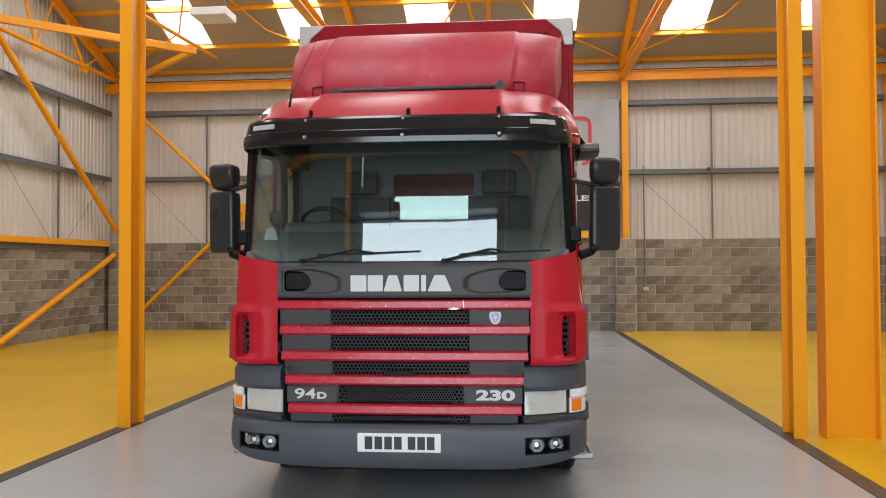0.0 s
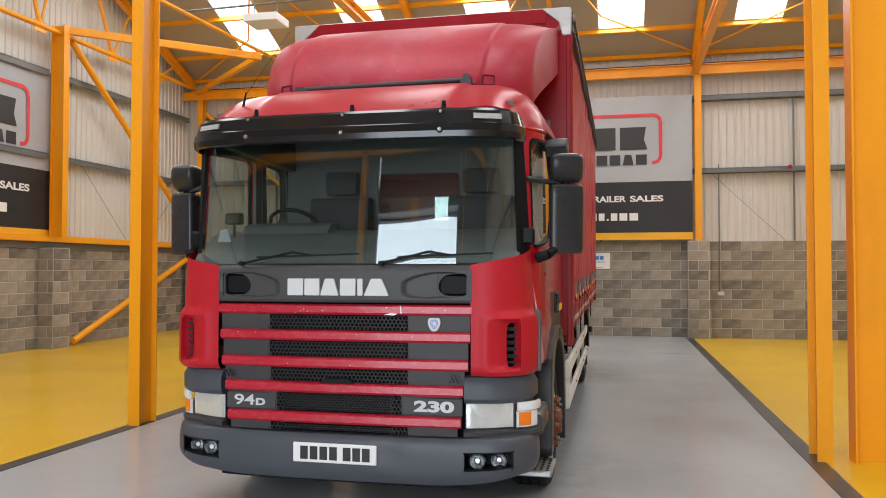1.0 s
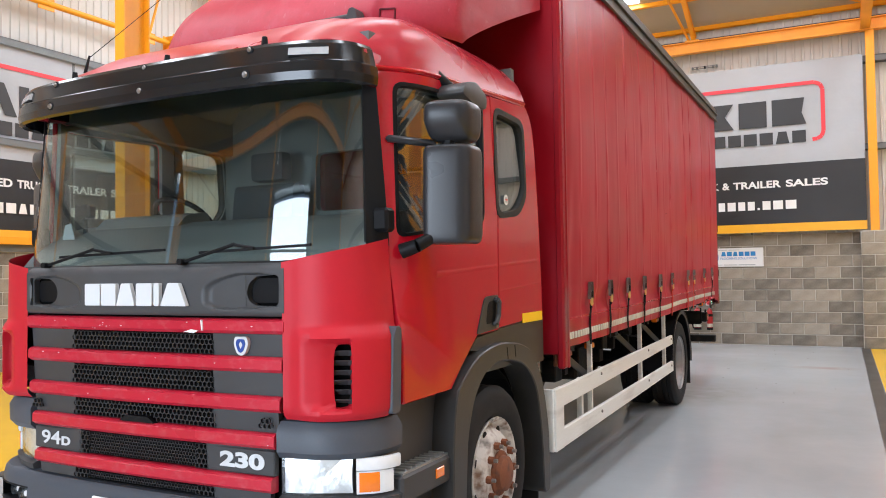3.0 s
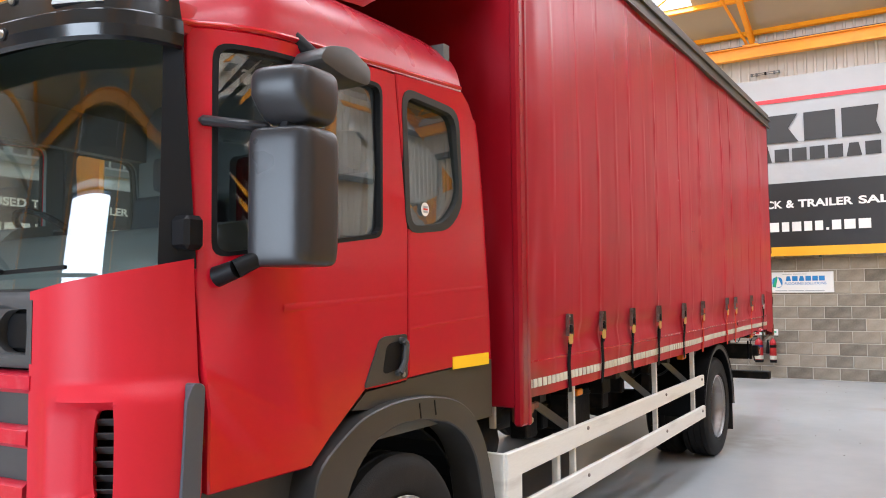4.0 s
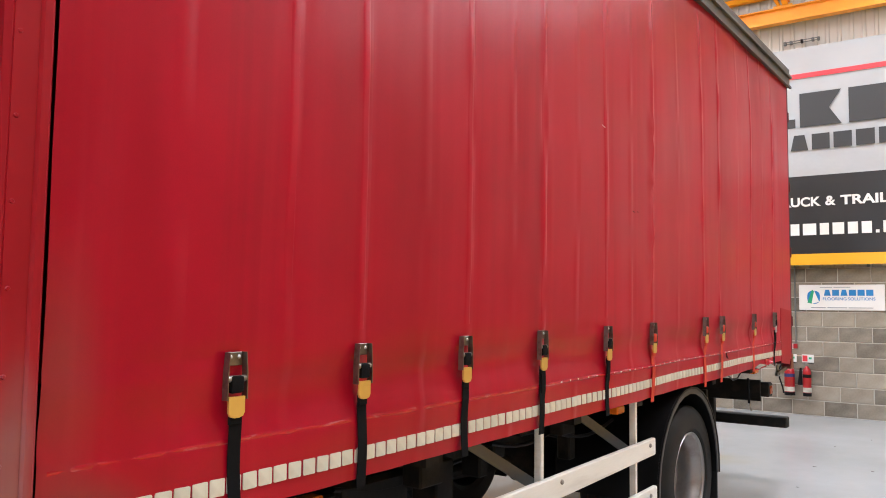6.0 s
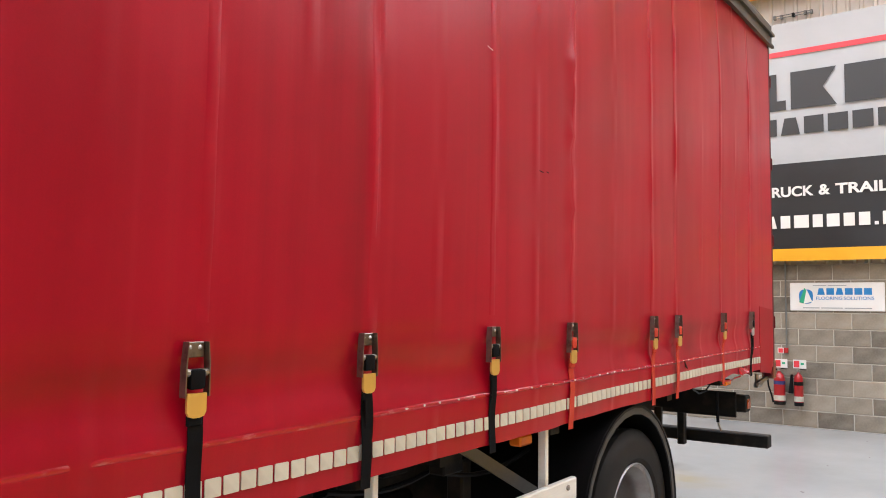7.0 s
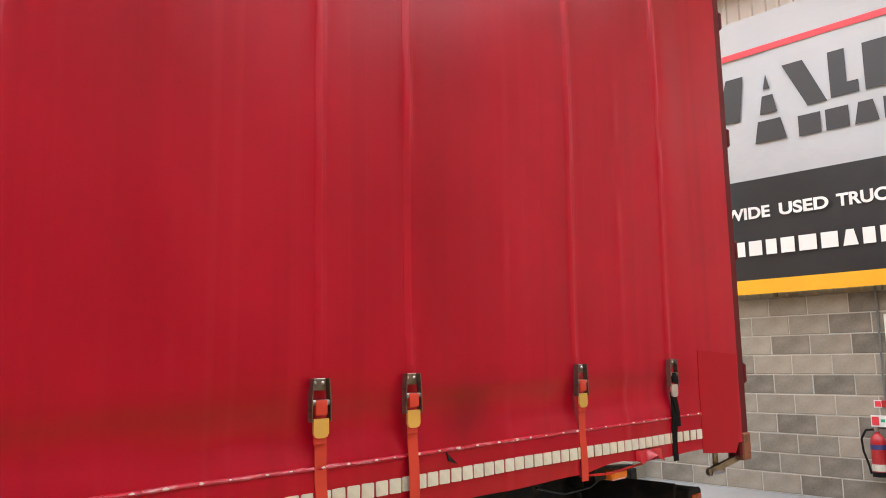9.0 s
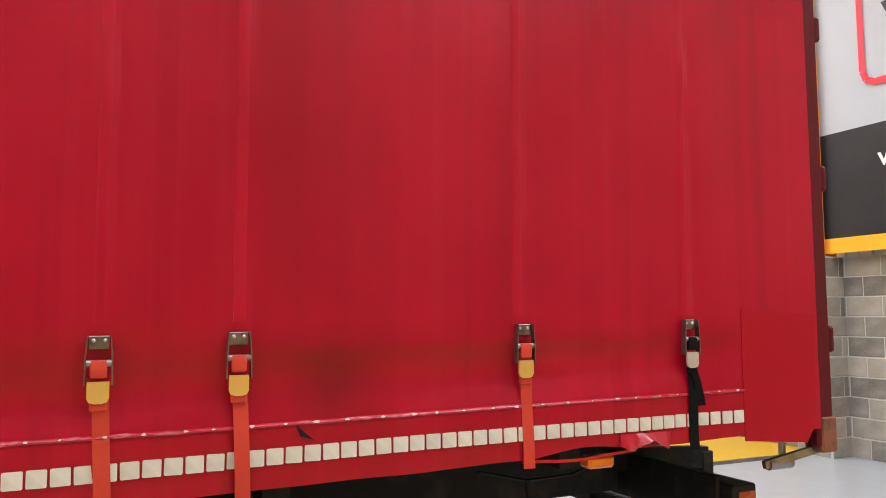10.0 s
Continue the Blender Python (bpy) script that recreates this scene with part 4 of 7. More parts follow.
extinguisher(0.385, False, "red gas fire extinguisher with a black horn on the block wall")
for x in (0.055, 0.30):
    s = thing("fire_notice", x + 0.08, WY1, 0.86, "white and red fire notice on the block wall", "notice", "fire notices")
    part("board", box(x, x + 0.17, WY1 - 0.012, WY1 - 0.006, 0.80, 0.92), "logo_white", s)
    part("red_panel", box(x + 0.01, x + 0.08, WY1 - 0.015, WY1 - 0.011, 0.815, 0.905), "logo_red", s)
    part("green_panel", box(x + 0.10, x + 0.14, WY1 - 0.015, WY1 - 0.011, 0.85, 0.88), "sign_green", s)
s = thing("call_point", 0.19, WY1, 1.04, "red fire call point with a conduit and notice", "call point")
part("case", box(0.185, 0.245, WY1 - 0.05, WY1 - 0.005, 1.01, 1.08, 0.006), "ext_red", s)
part("notice", box(0.10, 0.18, WY1 - 0.012, WY1 - 0.006, 1.0, 1.08), "logo_white", s)
part("notice_print", box(0.11, 0.17, WY1 - 0.015, WY1 - 0.011, 1.01, 1.07), "logo_red", s)
part("conduit", tube((0.225, WY1 - 0.03, 1.08), (0.225, WY1 - 0.03, 2.52), 0.012, None, 6), "galv", s)

sign = thing("wall_sign", 0.87, WY1, 1.6, "white sign with blue and green print on the block wall", "sign")
part("board", box(0.28, 1.455, WY1 - 0.03, WY1 - 0.006, 1.603, 1.992, 0.008), "logo_white", sign)
y = WY1 - 0.031
part("emblem", prism(rounded([(0.40, 1.70), (0.58, 1.70), (0.58, 1.90), (0.40, 1.90)], 0.09), "y", y - 0.003, y), "sign_blue", sign)
part("emblem_leaf", prism([(0.40, 1.72), (0.47, 1.92), (0.52, 1.86), (0.47, 1.70)], "y", y - 0.006, y - 0.002), "sign_green", sign)
part("emblem_sweep", prism([(0.46, 1.70), (0.50, 1.90), (0.57, 1.73)], "y", y - 0.008, y - 0.005), "logo_white", sign)
shapes("name_shape", [rect(0.635 + i * 0.115, 0.73 + i * 0.115, 1.825, 1.915, 0.02 if i in (0, 2) else 0) for i in range(6)], y - 0.003, y, "sign_blue", sign)
part("strapline", lettering("FLOORING", 0.62, 0.945, 1.755, 1.80, y, 0.004), "sign_blue", sign)
part("strapline", lettering("SOLUTIONS", 0.965, 1.33, 1.755, 1.80, y, 0.004), "sign_blue", sign)
part("small_print", blocks([(0.45, 0.66), (0.68, 0.95), (0.97, 1.30)], 1.638, 1.650, y), "label_grey", sign)
part("small_print", blocks([(0.58, 0.75), (0.77, 1.0)], 1.948, 1.956, y), "label_grey", sign)


def banner():
    """The large advertising banner on the back wall, in its place there."""
    y = WY1 - 0.20
    b = thing("wall_banner", 0.2, y, 2.30, "large silver, black and yellow advertising banner stretched between columns", "banner", "wall banners")
    sag = lambda x, z: 0.012 * math.sin(x * 3.1 + z) + 0.010 * math.sin(z * 2.3 - x * 1.7) + (0.03 * max(0, x - 2.9) * math.sin(z * 9) if x > 2.9 else 0)
    xs, w = [-2.94 + 6.28 * i / 60 for i in range(61)], 0.006
    for name, mat, z0, z1 in (("silver_field", "silver_print", 3.66, 5.68), ("black_field", "black_print", 2.46, 3.66), ("yellow_edge", "yellow_print", 2.29, 2.46)):
        zs = [z0 + (z1 - z0) * i / 12 for i in range(13)]
        part(name, grid(lambda u, v: (u, y + sag(u, v) * 0.35, v), xs, zs, thick=w), mat, b, smooth=True)
    f = y - 0.022
    ring = [(2.43, 4.10), (2.52, 4.11), (2.60, 4.16), (2.63, 4.26), (2.63, 5.08), (2.59, 5.18), (2.48, 5.23), (-2.12, 5.23), (-2.22, 5.18), (-2.26, 5.08), (-2.26, 4.26), (-2.22, 4.16), (-2.12, 4.11), (-1.42, 4.11)]
    bm = None
    for a, c in zip(ring, ring[1:]):
        bm = bar((a[0], f, a[1]), (c[0], f, c[1]), 0.075, 0.003, bm, (0, 1, 0))
    part("red_frame", bm, "logo_red", b)
    shapes("logo_shape", ([(-2.0, 4.95), (-1.76, 4.40), (-1.52, 4.40), (-1.40, 4.70), (-1.28, 4.40), (-1.05, 4.40), (-0.98, 4.95), (-1.2, 4.95), (-1.28, 4.66), (-1.36, 4.95), (-1.56, 4.95), (-1.64, 4.66), (-1.72, 4.95)],
                [(-0.74, 4.72), (-0.66, 4.72), (-0.70, 4.90)], [(-0.80, 4.42), (-0.59, 4.42), (-0.63, 4.64), (-0.76, 4.64)], [(-0.88, 4.08), (-0.50, 4.08), (-0.56, 4.34), (-0.83, 4.34)],
                [(-0.50, 4.95), (-0.26, 4.95), (-0.02, 4.40), (-0.24, 4.40)], [(0.02, 4.42), (0.32, 4.42), (0.32, 4.56), (0.20, 4.56), (0.20, 4.95), (0.02, 4.95)],
                [(0.386, 4.42), (0.97, 4.42), (0.80, 4.69), (0.97, 4.95), (0.386, 4.95)], [(1.07, 4.42), (1.60, 4.42), (1.60, 4.95), (1.07, 4.95)], [(1.70, 4.42), (2.33, 4.42), (2.25, 4.65), (2.30, 4.95), (1.70, 4.95)]), f - 0.003, f, "logo_dark", b)
    shapes("logo_shape", [rect(-0.36 + i * 0.303, -0.11 + i * 0.303, 4.06, 4.30, 0.05 if i in (2, 7) else 0.0) for i in range(9)], f - 0.003, f, "logo_dark", b)
    for word, x0, x1 in (("WORLDWIDE", -2.13, -0.77), ("USED", -0.66, -0.105), ("TRUCK", -0.02, 0.655), ("&", 0.717, 0.86), ("TRAILER", 0.925, 1.835), ("SALES", 1.924, 2.683)):
        part("slogan", lettering(word, x0, x1, 3.185, 3.33, f, 0.032), "logo_white", b)
    x = -1.69
    for i, k in enumerate((1.35, 1.0, 0.75, 1.0, 0.8, 1.0, 1.25, 1.15, 1.0, 0.8, 1.2, 0.8, 1.0, 0.85, 0.85, 0.3, 0.95, 1.15, 1.25)):
        wide = 0.157 * k
        z0, z1, tilt = (2.745, 2.79, 0.0) if k < 0.5 else (2.745, 2.92, 0.04 if i in (0, 1, 8) else 0.0)
        shapes("web_shape", [rect(x, x + wide, z0, z1, tilt)], f - 0.003, f, "logo_white", b)
        x += wide + 0.05
    return b


first = banner()
copy_thing(first, pose(WX0 + 0.05, 11.20, 2.24, 0, 0, 90))
copy_thing(first, pose(WX1 - 0.22, 11.11, 2.30, 0, 0, -90))


# ---- blockwork ----
def wall_blocks(wall, origin, along, out, length, singles, height=10, start=0):
    """Blocks of one wall on the mortar face: singles(u) picks those that are parts of their own."""
    ox, oy = origin
    rot = math.degrees(math.atan2(along[1], along[0]))
    cache = {}

    def mesh_of(w):
        key = round(w, 3)
        if key not in cache:
            bm = bmesh.new()
            h, d, c = 0.213, 0.007, 0.006
            back = [bm.verts.new(p) for p in ((0, 0, 0), (w, 0, 0), (w, 0, h), (0, 0, h))]
            face = [bm.verts.new(p) for p in ((c, -d, c), (w - c, -d, c), (w - c, -d, h - c), (c, -d, h - c))]
            bm.faces.new(face)
            for i in range(4):
                bm.faces.new((back[i], back[(i + 1) % 4], face[(i + 1) % 4], face[i]))
            bmesh.ops.recalc_face_normals(bm, faces=bm.faces[:])
            me = bpy.data.meshes.new("block")
            bm.to_mesh(me)
            bm.free()
            me.materials.append(M["block"])
            cache[key] = me
        return cache[key]

    verts, faces = [], []
    for row in range(height):
        u = start - (0.225 if row % 2 else 0.0)
        while u < length:
            a, b = max(u, 0) + 0.005, min(u + 0.45, length) - 0.005
            u += 0.45
            if b - a < 0.05:
                continue
            jit = random.uniform(-0.0015, 0.0015)
            px, py, pz = ox + along[0] * a, oy + along[1] * a, row * 0.225 + 0.006
            px, py = px + out[0] * jit, py + out[1] * jit
            if singles(a):
                ob = placed("block", mesh_of(b - a), wall)
                ob.location = (px, py, pz)
                ob.rotation_euler = (0, 0, radians(rot))
            else:
                i = len(verts)
                w, c, h, d = b - a, 0.006, 0.213, 0.007
                for q in ((0, 0, 0), (w, 0, 0), (w, 0, h), (0, 0, h), (c, -d, c), (w - c, -d, c), (w - c, -d, h - c), (c, -d, h - c)):
                    verts.append((px + along[0] * q[0] - out[0] * q[1], py + along[1] * q[0] - out[1] * q[1], pz + q[2]))
                faces += [(i + 4, i + 5, i + 6, i + 7), (i, i + 1, i + 5, i + 4), (i + 1, i + 2, i + 6, i + 5), (i + 2, i + 3, i + 7, i + 6), (i + 3, i, i + 4, i + 7)]
    if faces:
        me = bpy.data.meshes.new("far_blocks")
        me.from_pydata(verts, [], faces)
        me.materials.append(M["block_far"])
        ob = placed("far_blocks", me, wall)
        tagged(ob, "more grey concrete blocks of the wall", kind="stuff")


# ---- the truck ----
truck = thing("curtain_side_truck", 0, 4.83, 0, "red curtain-sided truck with a day cab on the grey floor", "truck")


def rake(y):
    """The body stands a little higher towards its tail."""
    return 0.0145 * (y - 7.3)


def side(s, pts):
    return [(s * p[0], *p[1:]) for p in pts]


def tuck(y, z):
    """How far the cab's side draws in towards the windscreen."""
    h = min(1, max(0, (z - 1.25) / 0.4)) * (0.072 + 0.05 * min(1, max(0, (z - 1.65) / 0.7)))
    if y > 5.65:
        return 0.0
    if y > 5.24:
        return h * ((5.65 - y) / 0.41) ** 2.6
    return h * min(1, max(0.2, 1 - (5.12 - y) / 0.25))


def bend(bm):
    for v in bm.verts:
        v.co.x -= math.copysign(tuck(v.co.y, v.co.z), v.co.x)
    return bm


def lean_in(bm):
    """Side glass leans in at the top."""
    for v in bm.verts:
        v.co.x -= math.copysign(0.038 * (v.co.z - 2.1), v.co.x)
    return bm


def dense(pts, step=0.05):
    """An outline with more points on its long sides."""
    out = []
    for a, b in zip(pts, pts[1:] + pts[:1]):
        n = max(1, int(math.dist(a, b) / step))
        out += [(a[0] + (b[0] - a[0]) * i / n, a[1] + (b[1] - a[1]) * i / n) for i in range(n)]
    return out


# windscreen and its surround
def screen(u, v, lift=0.0):
    y = 4.905 + 0.04 * u * u + 0.20 * u ** 6 + 0.10 * v * (1 - 0.5 * u ** 4) - lift
    return (u * (1.077 - 0.034 * v), y, 1.60 + 0.84 * v)


us, vs = [-1 + 2 * i / 60 for i in range(61)], [i / 6 for i in range(7)]
glass = part("windscreen", grid(screen, us, vs, thick=0.005), "glass", truck, "large tinted laminated windscreen", smooth=True)
glass.visible_shadow = False
edge = [-1 + 2 * i / 24 for i in range(25)]
part("windscreen_band", grid(lambda u, v: screen(u, 0.985 + 0.075 * v, -0.004), us, [0, 1], thick=0.004), "black", truck)
bm = None
for s in (-1, 1):
    pil = grid(lambda u, v: (s * (1.066 - 0.034 * v + (0.058 - 0.008 * v) * u), 5.135 + 0.05 * v + (0.107 - 0.08 * v) * u, 1.60 + 0.86 * v), [0, 0.33, 0.66, 1], [0.1 + 0.15 * i for i in range(7)], thick=0.02)
    part("windscreen_pillar", pil, "black", truck, smooth=True)
part("scuttle", sweep(cut_path(front_path(1.16, 4.87, 0.3, 5.2), -0.97, 0.97), [(-0.12, 1.58), (0.0, 1.575), (0.005, 1.60), (-0.03, 1.625), (-0.12, 1.63)]), "black", truck)


def wiper(x, x1):
    w = part("wiper_arm", tube((x, 4.875, 1.63), (x + (x1 - x) * 0.45, 4.868, 1.70), 0.008, None, 6), "black", truck)
    part("pivot", revolve([(0.015, -0.02), (0.015, 0.02), (0.008, 0.03)], (x, 4.87, 1.63), "y", 10), "black", w)
    bm = bar((x + 0.10, 4.872, 1.668), (x1, 4.878 + 0.035, 1.688), 0.010, 0.012)
    part("wiper_blade", bm, "black", w)
    part("wiper_stay", tube((x + (x1 - x) * 0.43, 4.868, 1.70), (x + (x1 - x) * 0.6, 4.875, 1.68), 0.007, None, 6), "black", w)


wiper(0.28, 0.95)
wiper(-0.63, 0.13)

# sun visor
VP = [(0.0, 4.872), (0.25, 4.875), (0.5, 4.884), (0.68, 4.897), (0.82, 4.918), (0.92, 4.945), (1.0, 4.985), (1.055, 5.035), (1.085, 5.09), (1.10, 5.14), (1.108, 5.19)]
VP = [(-x, y) for x, y in VP[:0:-1]] + VP


def smoothed(pts, n=4):
    """A plan path drawn through its points as a soft curve."""
    out = []
    for i in range(len(pts) - 1):
        p = [Vector(pts[min(max(k, 0), len(pts) - 1)]) for k in (i - 1, i, i + 1, i + 2)]
        for j in range(n):
            t = j / n
            out.append(tuple(0.5 * (2 * p[1] + (p[2] - p[0]) * t + (2 * p[0] - 5 * p[1] + 4 * p[2] - p[3]) * t * t + (3 * p[1] - p[0] - 3 * p[2] + p[3]) * t ** 3)))
    return out + [tuple(pts[-1])]


VP = smoothed(VP)
vis = sweep(VP, [(-0.012, 2.375), (0.002, 2.385), (0.008, 2.42), (0.002, 2.464), (-0.006, 2.470), (-0.026, 2.545), (-0.040, 2.562), (-0.095, 2.572), (-0.100, 2.56), (-0.05, 2.54), (-0.03, 2.462), (-0.03, 2.385)])
visor = part("sun_visor", vis, "visor", truck, "glossy smoked black sun visor", smooth=True)
visor.data.set_sharp_from_angle(angle=radians(9))
for x in (-0.615, 0.02, 0.635):
    for y, z, r in ((4.866, 2.425, 0.014), (4.896, 2.540, 0.011)):
        screw = part("screw", revolve([(r, 0.02), (r, 0.0), (r * 0.7, -0.006), (r * 0.35, -0.006), (0.0, -0.003)], (x, y + 0.012 * abs(x / 0.6) ** 2, z), "y", 12), "steel", visor, smooth=True)
        part("washer", revolve([(r * 1.5, 0.02), (r * 1.5, 0.003), (r, 0.001)], (x, y + 0.012 * abs(x / 0.6) ** 2, z), "y", 14), "black", visor)
for s in (-1, 1):
    pts = [(s * (0.835 + 0.16 * i / 4), 4.919 + 0.013 * i + 0.004 * i * i / 4) for i in range(5)]
    pts = pts if s > 0 else pts[::-1]
    part("marker_lamp", sweep(pts, [(-0.05, 2.486), (-0.004, 2.486), (-0.017, 2.532), (-0.05, 2.534)]), "black", visor, "clear marker lamp in the visor")
    part("lens", sweep([pts[0][:], pts[2], pts[4]] if s < 0 else [pts[0], pts[2], pts[4]], [(-0.04, 2.492), (-0.002, 2.492), (-0.012, 2.525), (-0.04, 2.526)]), "marker_lens", visor)
part("roof_header", sweep([(x * 0.92, y + 0.10) for x, y in VP], [(-0.05, 2.445), (0.0, 2.445), (0.0, 2.53), (-0.05, 2.53)]), "shade_black", truck)

# roof
def roof_top(u, v):
    y0 = 5.0 + 0.17 * abs(u) ** 3
    y = y0 + (6.84 - 0.10 * abs(u) ** 6 - y0) * v
    edge_z = 2.47 + 0.105 * min(1, max(0, (y - 5.1) / 1.7))
    crown = 2.545 + 0.345 * (1 - (1 - min(1, max(0, (y - 4.99) / 0.85))) ** 2) - 0.05 * max(0, (y - 6.5) / 0.33) ** 3
    w = 1.2 - tuck(y, 2.45)
    k = (1 - min(1, abs(u)) ** 9) ** 0.7
    c = min(1, max(0, (0.70 - abs(u * w)) / 0.05))
    return (u * w, y, edge_z + (crown - edge_z) * k + 0.016 * c * c * (3 - 2 * c) - 0.008)


us = sorted([math.sin(math.pi / 2 * (-1 + 2 * i / 44)) for i in range(45)] + [s * v for s in (-1, 1) for v in (0.545, 0.57, 0.595, 0.615)])
part("roof", grid(roof_top, us, [i / 18 for i in range(19)], thick=0.02), "roof_red", truck, smooth=True)
for s in (-1, 1):
    part("roof_corner", box(*sorted((s * 0.98, s * 1.082)), 5.13, 5.34, 2.44, 2.545, 0.02, segments=2), "roof_red", truck, smooth=True)
for x in (-0.62, 0.03, 0.62):
    h = part("visor_bracket", bar((x, 4.985, 2.56), (x + 0.012, 5.03, 2.60), 0.014, 0.018), "black", truck)
    part("knob", revolve([(0.016, 0), (0.012, 0.035)], (x + 0.010, 5.02, 2.59), "z", 8), "black", h)
ae = part("aerial", tube((-0.82, 5.25, 2.70), (-0.81, 5.27, 2.80), 0.010, None, 6, 0.006), "black", truck)
part("whip", tube((-0.81, 5.27, 2.79), (-0.768, 5.90, 3.40), 0.0026, None, 6, 0.0018), "black", ae, "thin wire whip leaning back")

# air deflector on the roof
DEF = [(5.835, 2.865), (5.825, 2.93), (5.865, 3.06), (5.965, 3.205), (6.12, 3.345), (6.32, 3.465), (6.55, 3.56), (6.80, 3.628), (7.06, 3.665)]
BACK = 7.14


def deflector(u, v):
    """u: -1 to 1 across, beyond 0.82 along the flanks; v: up the front and over the top."""
    i = min(int(v), len(DEF) - 2)
    t = v - i
    p0, p1, p2, p3 = (DEF[min(max(k, 0), len(DEF) - 1)] for k in (i - 1, i, i + 1, i + 2))
    y, z = (0.5 * (2 * p1[k] + (p2[k] - p0[k]) * t + (2 * p0[k] - 5 * p1[k] + 4 * p2[k] - p3[k]) * t * t + (3 * p1[k] - p0[k] - 3 * p2[k] + p3[k]) * t ** 3) for k in (0, 1))
    a = abs(u)
    w = 1.055 + 0.10 * min(1, max(0, (y - 5.83) / 1.2))
    x = w * min(1, a / 0.82)
    q = max(0, (x - 0.62) / (w - 0.62))
    y += 0.02 * x * x + 0.32 * q ** 3.0 * (1 - 0.85 * min(1, v / 7))
    z -= 0.035 * q ** 3
    e = 0.64 + 0.055 * math.sqrt(max(0.0, v)) - 0.05 * (v / 8) ** 3
    step = 1 if x < e else max(0, 1 - (x - e) / 0.03)
    y -= 0.032 * step * min(1, v / 1.0) * (1 - 0.6 * min(1, v / 8))
    z += 0.012 * step * max(0, (v - 4) / 4)
    y = min(y, BACK - 0.01)
    if a > 0.82:
        k = (a - 0.82) / 0.18
        y += (BACK - y) * k
        x += (1.17 - x) * k + 0.012 * math.sin(math.pi * k)
        z += k ** 0.85 * max(0, 3.30 + (z - 2.87) * 0.5 - z)
    return (math.copysign(x, u), y, z)


us = sorted(set([round(-1 + 2 * i / 50, 4) for i in range(51)] + [-0.82, 0.82, -0.81, 0.81] + [s * (0.47 + 0.008 * i) for s in (-1, 1) for i in range(18)] + [s * (0.83 + 0.02 * i) for s in (-1, 1) for i in range(8)]))
air = part("air_deflector", grid(deflector, us, [i / 3 for i in range(0, 3 * (len(DEF) - 1) + 1)], thick=0.012), "faded_red", truck, "faded and scratched red roof air deflector", smooth=True)
part("deflector_top", prism([(-1.10, 7.04), (1.10, 7.04), (1.10, 7.14), (-1.10, 7.14)], "z", 3.625, 3.64), "faded_red", air)
for s in (-1, 1):
    lo, hi = 0.82 * 0.735 / 1.06, 0.82 * 0.815 / 1.06
    ring = [Vector(deflector(s * u, v)) + Vector((0, -0.005, 0)) for u, v in ((lo, 0.75), (hi, 0.75), (hi, 1.4), (lo, 1.4))]
    bm = None
    for a, b in zip(ring, ring[1:] + ring[:1]):
        bm = bar(a, b, 0.008, 0.008, bm, (0, 1, 0))
    part("fixing_frame", bm, "rear_red", air)
rb = part("deflector_bar", tube((-0.62, 5.735, 2.915), (0.63, 5.735, 2.925), 0.016, None, 10), "plastic", truck, "black adjusting bar below the air deflector", smooth=True)
part("bracket", prism(rounded([(0.585, 2.88), (0.675, 2.88), (0.65, 2.965), (0.615, 2.965)], 0.02), "y", 5.715, 5.80, bevel=0.008), "plastic", rb, smooth=True)
part("bracket", prism(rounded([(-0.67, 2.875), (-0.54, 2.875), (-0.57, 2.93), (-0.64, 2.93)], 0.02), "y", 5.715, 5.80, bevel=0.008), "plastic", rb, smooth=True)
part("bracket_foot", bar((0.64, 5.74, 2.885), (0.78, 5.86, 2.875), 0.05, 0.02), "black", rb)
part("bracket_foot", bar((-0.62, 5.74, 2.885), (-0.74, 5.86, 2.875), 0.05, 0.02), "black", rb)
# black box painted in as the shadow between deflector and roof
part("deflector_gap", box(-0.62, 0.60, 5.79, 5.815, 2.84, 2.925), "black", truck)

# doors, side panels, windows
WIN = dense(rounded([(5.315, 2.415), (5.295, 1.735), (6.10, 1.845), (6.10, 2.445)], 0.05))
QW = [(6.275, 2.455), (6.305, 1.885), (6.59, 1.922), (6.715, 2.04), (6.685, 2.44)]


def grown(pts, d):
    """An outline pushed out from its middle."""
    cy, cz = sum(p[0] for p in pts) / len(pts), sum(p[1] for p in pts) / len(pts)
    return [(y + d * math.copysign(1, y - cy), z + d * math.copysign(1, z - cz)) for y, z in pts]


QWIN = rounded(QW, 0.08)
DOOR = [(5.235, 2.47), (5.238, 1.70), (5.230, 1.45), (5.228, 1.0), (5.69, 1.0), (5.80, 1.09), (5.93, 1.185), (6.0, 1.235), (6.285, 1.245), (6.292, 1.88), (6.205, 2.525)]
REAR_EDGE = [(6.994, 1.285), (6.988, 1.47), (6.968, 1.70), (6.947, 1.93), (6.921, 2.15), (6.892, 2.34), (6.862, 2.45), (6.815, 2.52), (6.75, 2.568)]
REAR = [(6.213, 2.53), (6.30, 1.88), (6.293, 1.255)] + REAR_EDGE
